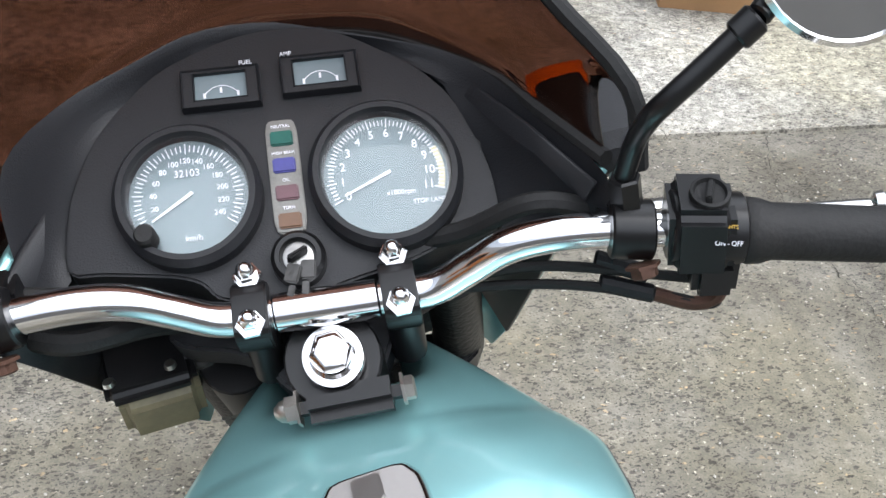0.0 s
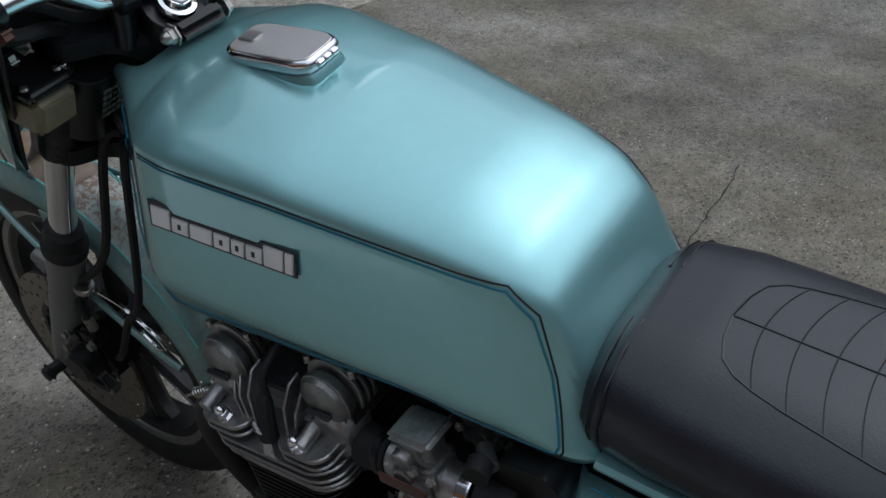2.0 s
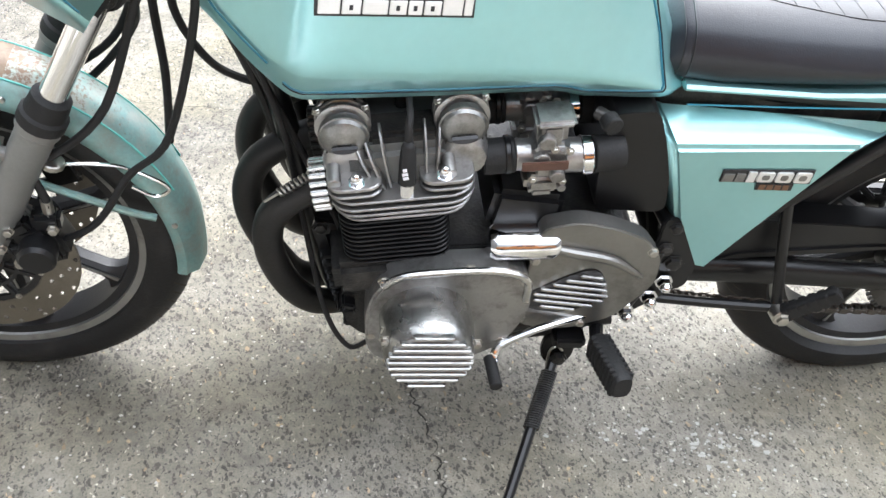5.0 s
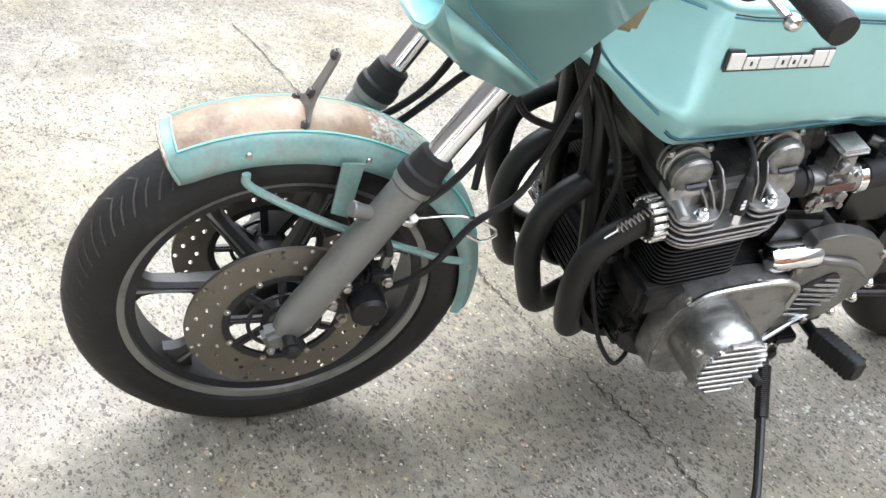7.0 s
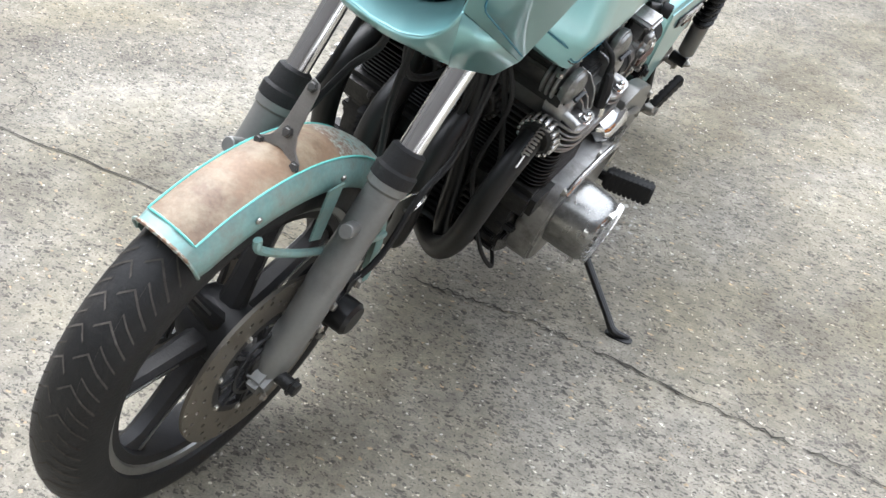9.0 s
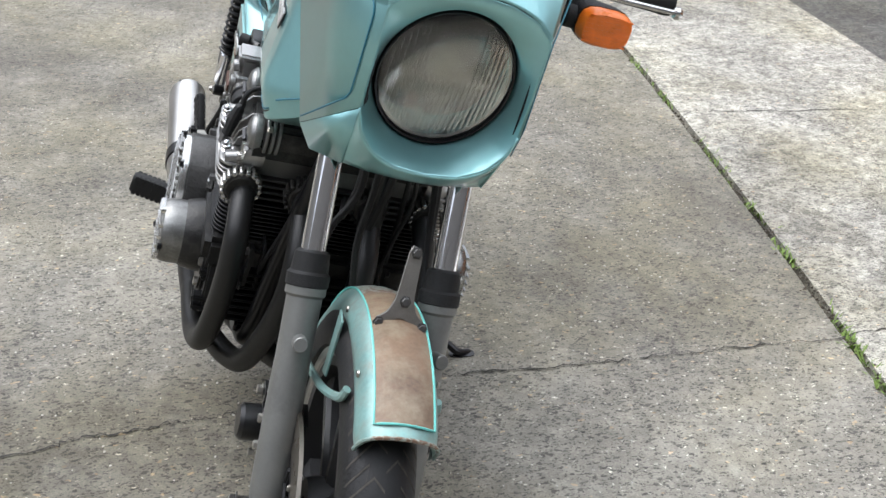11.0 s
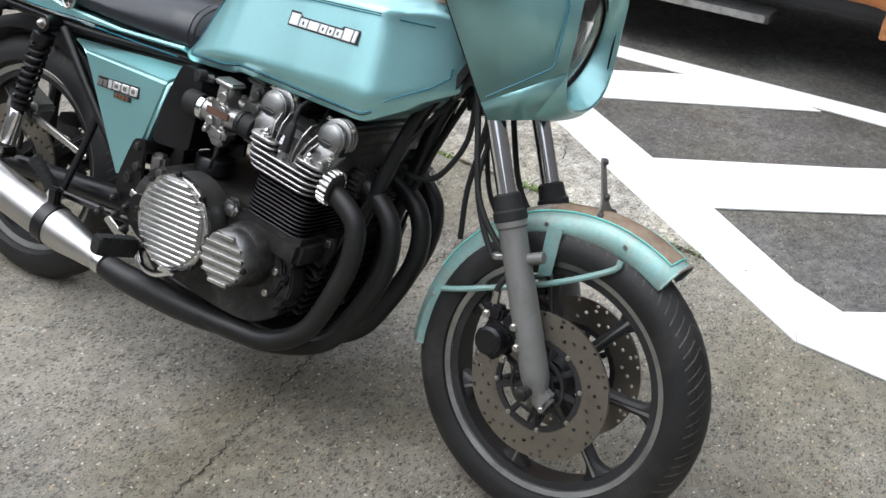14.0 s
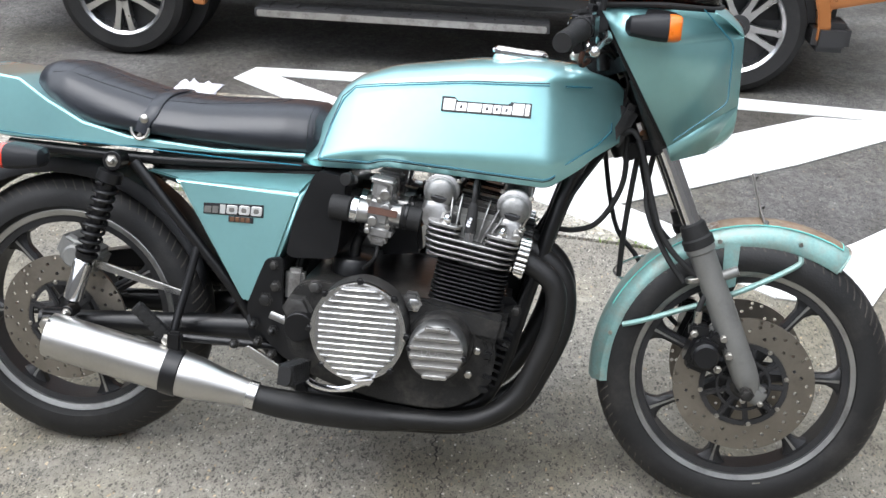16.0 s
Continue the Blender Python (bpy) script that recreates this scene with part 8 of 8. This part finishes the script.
for s in (-1, 1):
    foot_rest("foot_rest", (s * 0.24, -0.17, 0.312), (s * 0.343, -0.187, 0.327), 0.021, bike, "black ribbed rubber rider foot rest" )
    bm = fresh()
    tube(bm, [(s * 0.13, -0.2, 0.29), (s * 0.2, -0.18, 0.303), (s * 0.247, -0.17, 0.313)], 0.011, 10)
    rod(bm, (s * 0.11, -0.2, 0.3), (s * 0.15, -0.2, 0.305), 0.02)
    part("rest_arm", bm, BLACK, bike)
    foot_rest("pillion_rest", (s * 0.2, -0.468, 0.335), (s * 0.215, -0.535, 0.402), 0.0135, bike, "folded black ribbed pillion foot rest", 6)
    bm = fresh()
    tube(bm, [(s * 0.138, -0.43, 0.52), (s * 0.16, -0.45, 0.42), (s * 0.185, -0.466, 0.335)], 0.009, 10)
    tube(bm, [(s * 0.15, -0.23, 0.325), (s * 0.17, -0.35, 0.33), (s * 0.185, -0.466, 0.335)], 0.0085, 10)
    part("rest_hanger", bm, BLACK, bike, "black pillion rest hanger")
    bm = fresh()
    rod(bm, (s * 0.175, -0.466, 0.333), (s * 0.21, -0.468, 0.335), 0.015, 14)
    hexbolt(bm, (s * 0.21, -0.468, 0.335), (s, 0, 0), 0.01, 0.008)
    part("rest_pivot", bm, BOLT, bike)
# gear lever and linkage
bm = fresh()
tube(bm, [(-0.2, -0.2, 0.362), (-0.215, -0.145, 0.345), (-0.235, -0.08, 0.338), (-0.25, -0.028, 0.322), (-0.258, -0.015, 0.312), (-0.268, -0.012, 0.3), (-0.285, -0.012, 0.297)], 0.0065, 10)
tube(bm, [(-0.2, -0.147, 0.34), (-0.205, -0.19, 0.36), (-0.21, -0.215, 0.365)], 0.0065, 10)
gl = part("gear_lever", bm, CHROME, bike, "chromed gear lever with rubber toe peg")
bm = fresh()
rod(bm, (-0.262, -0.006, 0.3), (-0.318, -0.01, 0.298), 0.0095, 12)
part("toe_rubber", bm, RUBBER, gl)
bm = fresh()
for y, z in ((-0.147, 0.34), (-0.223, 0.325), (-0.251, 0.359), (-0.265, 0.394)):
    hexbolt(bm, (-0.185, y, z), (-1, 0, 0), 0.011, 0.014, True)
part("linkage_nut", bm, CHROME, gl)
bm = fresh()
tube(bm, [(-0.2, -0.215, 0.36), (-0.19, -0.235, 0.4), (-0.185, -0.24, 0.46)], 0.009, 10)
rod(bm, (-0.19, -0.02, 0.29), (-0.195, -0.2, 0.32), 0.012)
part("linkage_arm", bm, BLACK, gl)
# brake pedal
bm = fresh()
tube(bm, [(0.2, -0.19, 0.3), (0.235, -0.15, 0.28), (0.26, -0.09, 0.283), (0.266, -0.04, 0.305)], 0.007, 10)
block(bm, (0.272, -0.04, 0.313), (0.035, 0.04, 0.01), 0.003, (10, 0, 0))
bp = part("brake_pedal", bm, CHROME, bike, "chromed brake pedal")
bm = fresh()
prism(bm, rounded([(-0.315, 0.322), (-0.3, 0.336), (-0.27, 0.32), (-0.19, 0.276), (-0.185, 0.262), (-0.21, 0.264), (-0.28, 0.3)], 0.15, 1), axes((0.185, 0, 0), (0, 1, 0), (0, 0, 1)), 0.012, 0.003)
part("brake_linkage", bm, POLISHED, bp, "polished brake linkage")
bm = fresh()
for y, z in ((-0.33, 0.335), (-0.28, 0.345), (-0.25, 0.32), (-0.29, 0.38), (-0.25, 0.37)):
    hexbolt(bm, (0.19, y, z), (1, 0, 0), 0.0085, 0.012, True)
part("linkage_nut", bm, DARKMETAL, bp)
bm = fresh()
block(bm, (0.15, -0.215, 0.46), (0.03, 0.04, 0.07), 0.008)
rod(bm, (0.17, -0.26, 0.4), (0.17, -0.2, 0.38), 0.014)
part("rear_master_cylinder", bm, ALLOY, bike, "small alloy rear brake cylinder")
# side stand
FOOT = Vector((-0.4525, -0.0253, 0.118))
PIV = Vector((-0.2, -0.13, 0.238))
bm = fresh()
tube(bm, [PIV.lerp(FOOT, 0.04), PIV.lerp(FOOT, 0.4), PIV.lerp(FOOT, 0.85), FOOT + Vector((0.004, 0, 0.004)), FOOT + Vector((-0.03, -0.012, 0.0))], [0.0085, 0.0085, 0.008, 0.009, 0.007], 10)
prism(bm, rounded([(-0.03, -0.014), (0.03, -0.014), (0.03, 0.014), (-0.03, 0.014)], 0.2, 2), axes(FOOT + Vector((-0.012, -0.004, -0.008)), (0.97, 0, -0.2), (0, 1, 0)), 0.007, 0.001)
stand = part("side_stand", bm, BLACK, bike, "black side stand touching the concrete")
bm = fresh()
prism(bm, rounded([(-0.026, -0.024), (0.026, -0.024), (0.026, 0.035), (-0.026, 0.035)], 0.25, 3), axes(PIV + Vector((-0.004, 0, 0.005)), (0, 1, 0), (0.25, 0, 1)), 0.012, 0.002)
block(bm, PIV + Vector((0.03, -0.01, 0.04)), (0.1, 0.05, 0.022), 0.005)
part("stand_lug", bm, BLACK, stand, "black pivot lug of the stand")
bm = fresh()
dd = unit(FOOT - PIV)
o1 = dd.cross(Vector((0, 1, 0))).normalized()
o2 = dd.cross(o1)
tube(bm, [PIV + dd * (0.035 + 0.1 * k / 208) + 0.0115 * (math.cos(TAU * k / 8) * o1 + math.sin(TAU * k / 8) * o2) for k in range(209)], 0.0019, 5, 1)
part("stand_spring", bm, DARKMETAL, stand, "dark coil spring round the stand")
bm = fresh()
tube(bm, [PIV + Vector((-0.012, 0.014, -0.02)), PIV + Vector((-0.014, 0.016, 0.02)), PIV + Vector((-0.014, 0.006, 0.03)), PIV + Vector((-0.014, -0.004, 0.02))], 0.002, 6)
part("spring_hook", bm, BOLT, stand)
bm = fresh()
hexbolt(bm, PIV + Vector((-0.014, 0, 0.002)), (-1, 0, 0), 0.011, 0.008)
part("stand_bolt", bm, DARKMETAL, stand)
# loose cables and hoses at the front
for pts, r, nm, lab in (
    ([(-0.05, 0.45, 0.8), (-0.1, 0.4, 0.8), (-0.125, 0.44, 0.6), (-0.12, 0.5, 0.52), (-0.12, 0.56, 0.42), (-0.08, 0.66, 0.34), (-0.05, 0.735, 0.31)], 0.0055, "speedometer_cable", "black speedometer cable running to the hub"),
    ([(0.03, 0.44, 0.8), (0.02, 0.44, 0.7), (0.02, 0.4, 0.62), (0.01, 0.35, 0.595), (0.0, 0.3, 0.595)], 0.006, "control_hose", "black hose behind the fork"),
    ([(0.01, 0.47, 0.8), (0.0, 0.462, 0.7), (0.0, 0.455, 0.6), (-0.02, 0.455, 0.5)], 0.006, "control_hose", "black hose behind the fork"),
    ([(0.04, 0.5, 0.8), (0.03, 0.49, 0.7), (0.06, 0.5, 0.64), (0.08, 0.54, 0.57), (0.09, 0.58, 0.52)], 0.006, "control_hose", "black hose behind the fork"),
    ([(-0.06, 0.36, 0.75), (-0.12, 0.3, 0.62), (-0.11, 0.27, 0.45), (-0.17, 0.235, 0.31), (-0.2, 0.2, 0.255), (-0.19, 0.17, 0.25), (-0.16, 0.14, 0.26)], 0.0042, "drain_hose", "thin black hose under the engine case"),
    ([(-0.03, 0.42, 0.82), (-0.06, 0.34, 0.66), (-0.05, 0.29, 0.5)], 0.007, "control_hose", "black hose behind the fork"),
    ([(-0.03, 0.42, 0.8), (-0.09, 0.33, 0.68), (-0.125, 0.24, 0.5), (-0.135, 0.2, 0.4)], 0.005, "wiring_loom", "black wiring along the frame tube"),
    ([(0.03, 0.42, 0.8), (0.06, 0.33, 0.66), (0.085, 0.27, 0.5), (0.11, 0.22, 0.36)], 0.005, "wiring_loom", "black wiring along the frame tube"),
):
    bm = fresh()
    tube(bm, pts, r, 8)
    part(nm, bm, RUBBER, bike, lab)
bm = fresh()
for s in (-1,):
    x = s * 0.1
    tube(bm, [(x, 0.60, 0.52), (x + s * 0.01, 0.52, 0.53), (x + s * 0.012, 0.47, 0.51), (x + s * 0.012, 0.45, 0.49), (x + s * 0.01, 0.47, 0.475), (x + s * 0.008, 0.5, 0.49)], 0.0028, 7)
part("cable_guide", bm, CHROME, bike, "bent chromed wire cable guide")
for nm, c, sz, ang in (("electrics_box", (-0.05, 0.42, 0.82), (0.04, 0.04, 0.1), -26), ("electrics_box", (0.05, 0.42, 0.82), (0.04, 0.04, 0.1), -26), ("head_bracket", (0.0, 0.4, 0.86), (0.1, 0.05, 0.08), -26), ("lamp_bucket", (0.0, 0.5, 0.9), (0.17, 0.05, 0.12), -10)):
    bm = fresh()
    block(bm, c, sz, 0.012, (ang, 0, 0))
    part(nm, bm, DARKMETAL, bike, "black fitting behind the headlamp")

# ================= parked car =================
FIT = Matrix()
CARPAINT = material("orange_bronze_car_paint", (0.42, 0.16, 0.045), 0.28, 0.5, 0.05, 3, coat=0.7)
CLADDING = material("black_car_plastic", (0.02, 0.02, 0.021), 0.5, 0, 0.15, 8, 0.1, 200)
CARGLASS = material("dark_car_glass", (0.01, 0.012, 0.014), 0.06, 0, 0.0, 3)
ALLOYWHEEL = material("machined_wheel_face", (0.5, 0.5, 0.5), 0.3, 1, 0.08, 12)
CAR = pose(-3.1, -0.385, 0, 0, 0, 1.0)  # local y towards its front wheels, x=0 at the near side of the tyres
car = thing("parked_car", CAR, "orange-bronze pickup car with black side step parked beside the hatching", "car")
WB = (-1.5, 1.53)
bm = fresh()
side = [(-2.4, 0.45), (-2.4, 1.05), (-2.2, 1.1), (0.9, 1.12), (1.95, 1.05), (2.25, 0.9), (2.3, 0.5), (1.95, 0.42)]
side += [(WB[1] + 0.4 * math.cos(a), 0.32 + 0.4 * math.sin(a)) for a in np.linspace(0.15, math.pi - 0.15, 12)]
side += [(WB[1] - 0.5, 0.4), (WB[0] + 0.5, 0.4)]
side += [(WB[0] + 0.4 * math.cos(a), 0.32 + 0.4 * math.sin(a)) for a in np.linspace(0.15, math.pi - 0.15, 12)]
prism(bm, side, axes((-1.78, 0, 0), (0, 1, 0), (0, 0, 1)), 1.72, 0.02)
body = part("car_body", bm, CARPAINT, car, "orange-bronze painted body side")
bm = fresh()
prism(bm, rounded([(-0.9, 1.1), (-0.75, 1.6), (-0.4, 1.72), (0.4, 1.72), (0.75, 1.5), (1.05, 1.1)], 0.1, 2), axes((-1.68, 0, 0), (0, 1, 0), (0, 0, 1)), 1.5, 0.03)
part("car_cabin", bm, CARPAINT, car)
bm = fresh()
prism(bm, rounded([(-0.75, 1.13), (-0.62, 1.55), (0.0, 1.62), (0.0, 1.13)], 0.08, 2), axes((-0.19, 0, 0), (0, 1, 0), (0, 0, 1)), 0.02, 0.004)
prism(bm, rounded([(0.05, 1.13), (0.05, 1.62), (0.4, 1.62), (0.8, 1.13)], 0.08, 2), axes((-0.19, 0, 0), (0, 1, 0), (0, 0, 1)), 0.02, 0.004)
part("car_window", bm, CARGLASS, car, "dark side glass")
for y in WB:
    bm = fresh()
    pts = [(y + 0.43 * math.cos(a), 0.32 + 0.43 * math.sin(a)) for a in np.linspace(-0.1, math.pi + 0.1, 20)] + [(y + 0.37 * math.cos(a), 0.32 + 0.37 * math.sin(a)) for a in np.linspace(math.pi + 0.1, -0.1, 20)]
    prism(bm, pts, axes((-0.08, 0, 0), (0, 1, 0), (0, 0, 1)), 0.06, 0.006)
    part("wheel_arch", bm, CARPAINT, car)
    bm = fresh()
    rod(bm, (-0.5, y, 0.33), (-0.25, y, 0.33), 0.39, 40)
    part("arch_liner", bm, CLADDING, car)
    bm = fresh()
    c = Vector((-0.13, y, 0.326))
    prof = [(-0.11, 0.226), (-0.12, 0.285), (-0.1, 0.318), (-0.06, 0.328), (0.06, 0.328), (0.1, 0.318), (0.12, 0.285), (0.11, 0.226)]
    around(bm, c, prof, 64)
    wl = part("car_wheel", bm, TYRE, car, "large tyre on a ten-spoke machined wheel")
    bm = fresh()
    around(bm, c, [(0.107, 0.229), (0.112, 0.221), (0.098, 0.207), (-0.1, 0.207), (-0.1, 0.221)], 48)
    part("wheel_rim", bm, ALLOYWHEEL, wl)
    bm = fresh()
    rod(bm, c + Vector((0.0, 0, 0)), c + Vector((0.03, 0, 0)), 0.212, 40)
    part("wheel_back", bm, CLADDING, wl)
    for k in range(10):
        a = TAU * k / 10 + (0.12 if k % 2 else -0.12)
        dd = Vector((0, math.cos(a), math.sin(a)))
        ss = Vector((0, -math.sin(a), math.cos(a)))
        bm = fresh()
        rows = []
        for r, w in ((0.05, 0.02), (0.11, 0.013), (0.185, 0.015), (0.221, 0.022)):
            o = c + dd * r + Vector((0.1, 0, 0))
            rows.append([o + ss * w, o - ss * w, o - ss * w - Vector((0.04, 0, 0)), o + ss * w - Vector((0.04, 0, 0))])
        loft(bm, rows)
        part("wheel_spoke", bm, ALLOYWHEEL, wl)
    bm = fresh()
    turned(bm, [(0, 0.06), (0.03, 0.058), (0.035, 0.035), (0.045, 0.03), (0.046, 0.001)], c + Vector((0.07, 0, 0)), c + Vector((0.2, 0, 0)), 24)
    part("wheel_cap", bm, CLADDING, wl)
bm = fresh()
prism(bm, rounded([(-0.02, 0.0), (0.12, 0.0), (0.13, 0.02), (0.12, 0.05), (-0.02, 0.05)], 0.15, 1), axes((-0.14, -0.82, 0.235), (1, 0, 0), (0, 0, 1)) @ Matrix.Scale(-1, 4, (0, 0, 1)), 1.46, 0.004)
step = part("side_step", bm, CLADDING, car, "black side step with bright edge")
bm = fresh()
block(bm, (-0.002, -0.09, 0.261), (0.012, 1.43, 0.034), 0.005)
part("step_trim", bm, ALLOY, step, "bright step edge")
bm = fresh()
for k in range(10):
    block(bm, (-0.09, -0.75 + 0.14 * k, 0.288), (0.1, 0.012, 0.006), 0.002)
part("step_tread", bm, CLADDING, step)
bm = fresh()
block(bm, (-0.85, 0, 0.42), (1.5, 4.0, 0.2), 0.03)
part("car_underbody", bm, CLADDING, car)
bm = fresh()
block(bm, (-0.1, 1.97, 0.3), (0.2, 0.18, 0.14), 0.03)
part("mud_flap", bm, CLADDING, car)

# ---- loose things on the ground ----
bm = fresh()
rnd = random.Random(4)
rows = []
for i in range(9):
    rows.append([(-2.71 + 0.022 * i + rnd.uniform(-0.005, 0.005), -1.46 + 0.026 * j + rnd.uniform(-0.006, 0.006), 0.006 + 0.035 * max(0, math.sin(i * 1.1 + j * 0.8) * math.cos(j * 1.3 - i * 0.4)) * (0 if i in (0, 8) or j in (0, 8) else 1)) for j in range(9)])
loft(bm, rows, closed=False)
ob = part("crumpled_rag", bm, material("white_cloth", (0.72, 0.72, 0.8), 0.9, 0, 0.05, 20, 0.2, 90), None)
tagged(ob, "crumpled white cloth lying on the pale concrete", "cloth")
so = ob.modifiers.new("thickness", "SOLIDIFY")
so.thickness = 0.004

CARD = material("brown_cardboard", (0.36, 0.21, 0.1), 0.85, 0, 0.1, 8, 0.1, 100)
box = thing("cardboard_box", pose(1.5, 3.05, 0.012, 0, 0, -14), "open brown cardboard box standing on the concrete apron", "box")
for p, sz in (((0, -0.15, 0.09), (0.36, 0.006, 0.18)), ((0, 0.15, 0.09), (0.36, 0.006, 0.18)), ((-0.18, 0, 0.09), (0.006, 0.3, 0.18)), ((0.18, 0, 0.09), (0.006, 0.3, 0.18)), ((0, 0, 0.004), (0.36, 0.3, 0.006))):
    bm = fresh()
    block(bm, p, sz, 0.001)
    part("box_side", bm, CARD, box)
bm = fresh()
block(bm, (0, -0.2, 0.185), (0.35, 0.1, 0.005), 0.001, (25, 0, 0))
block(bm, (-0.23, 0, 0.185), (0.1, 0.29, 0.005), 0.001, (0, 20, 0))
part("box_flap", bm, CARD, box)
bm = fresh()
c = Vector((0, 0, 0.3))
around(bm, c, [(-0.05, 0.22), (-0.06, 0.27), (-0.03, 0.3), (0.03, 0.3), (0.06, 0.27), (0.05, 0.22)], 48)
tyre_ob = part("spare_wheel", bm, TYRE, None)
tyre_ob.matrix_world = pose(1.36, 3.1, 0.012, 0, 0, 70)
tagged(tyre_ob, "black tyre standing on the concrete apron", "tyre")

# weeds along the joint
rnd = random.Random(11)
bm = fresh()
for k in range(380):
    y = rnd.choice((-1.8, -1.5, -1.05, -0.92, -0.62, -0.37, -0.35, 0.02, 0.05, 0.1, 0.22, 0.6)) + rnd.gauss(0, 0.05)
    x = joint(y) + rnd.gauss(0, 0.008)
    a, L, w = rnd.uniform(0, TAU), rnd.uniform(0.012, 0.042), rnd.uniform(0.0015, 0.004)
    d = Vector((math.cos(a), math.sin(a), rnd.uniform(0.4, 1.6))).normalized()
    s = Vector((-math.sin(a), math.cos(a), 0)) * w
    p = Vector((x, y, -0.01))
    v = [bm.verts.new(q) for q in (p - s * 0.4, p + s * 0.4, p + d * L * 0.6 + s, p + d * L, p + d * L * 0.6 - s)]
    bm.faces.new(v)
tagged(part("joint_weeds", bm, MOSS, None), "small green weeds growing in the slab joint", "weeds", kind="stuff")
bm = fresh()
for k in range(700):
    y = rnd.uniform(-3, 2.1)
    x = joint(y) + rnd.gauss(0, 0.012)
    s = rnd.uniform(0.003, 0.008)
    o = Vector((x, y, rnd.uniform(-0.012, 0.002)))
    v = [bm.verts.new(o + s * Vector(q)) for q in ((1, 0, 0), (-0.5, 0.8, 0), (-0.5, -0.8, 0), (0, 0, 0.9))]
    for t in ((0, 1, 3), (1, 2, 3), (2, 0, 3)):
        bm.faces.new([v[i] for i in t])
tagged(part("joint_grit", bm, DIRT, None), "dark grit filling the slab joint", "grit", kind="stuff")
rnd = random.Random(5)
bm = fresh()
for k in range(2600):
    x, y = rnd.uniform(-1.3, 2.0), rnd.uniform(-1.6, 2.05)
    s = rnd.uniform(0.0015, 0.0045)
    o = Vector((x, y, 0.0005))
    a = rnd.uniform(0, TAU)
    v = [bm.verts.new(o + s * Vector((math.cos(a + q) * r, math.sin(a + q) * r, h))) for q, r, h in ((0, 1, 0), (1.6, 0.8, 0), (3.1, 1.1, 0), (4.7, 0.7, 0), (1, 0.2, 0.6))]
    for t in ((0, 1, 4), (1, 2, 4), (2, 3, 4), (3, 0, 4)):
        bm.faces.new([v[i] for i in t])
tagged(part("loose_grit", bm, material("pale_grit", (0.42, 0.4, 0.35), 0.9, 0, 0.3, 50), None), "pale loose grit scattered over the concrete", "grit", kind="stuff")

# unseen walls closing the lot; east and west are added only to block light
WALL = material("unseen_plain_wall", (0.26, 0.25, 0.235), 0.85, 0, 0.1, 2, 0.1, 60)
DARKWALL = material("dark_garage_wall", (0.1, 0.095, 0.09), 0.8, 0, 0.2, 2, 0.1, 60)
for nm, c, sz, mat, lab in (("wall_north", (0, 7.2, 3.8), (30, 0.3, 7.6), DARKWALL, "dark garage front closing the lot"), ("wall_east", (8.5, 0, 2.0), (0.3, 30, 4.0), WALL, "weathered rendered house wall beside the lot"), ("wall_south", (0, -9.5, 2.2), (30, 0.3, 4.4), WALL, "weathered rendered building wall"), ("wall_west", (-12, 0, 3.0), (0.3, 30, 6.0), WALL, "weathered wall beyond the parking bay")):
    bm = fresh()
    block(bm, c, sz, 0.01)
    tagged(part(nm, bm, mat, None), lab, "wall", kind="structure")
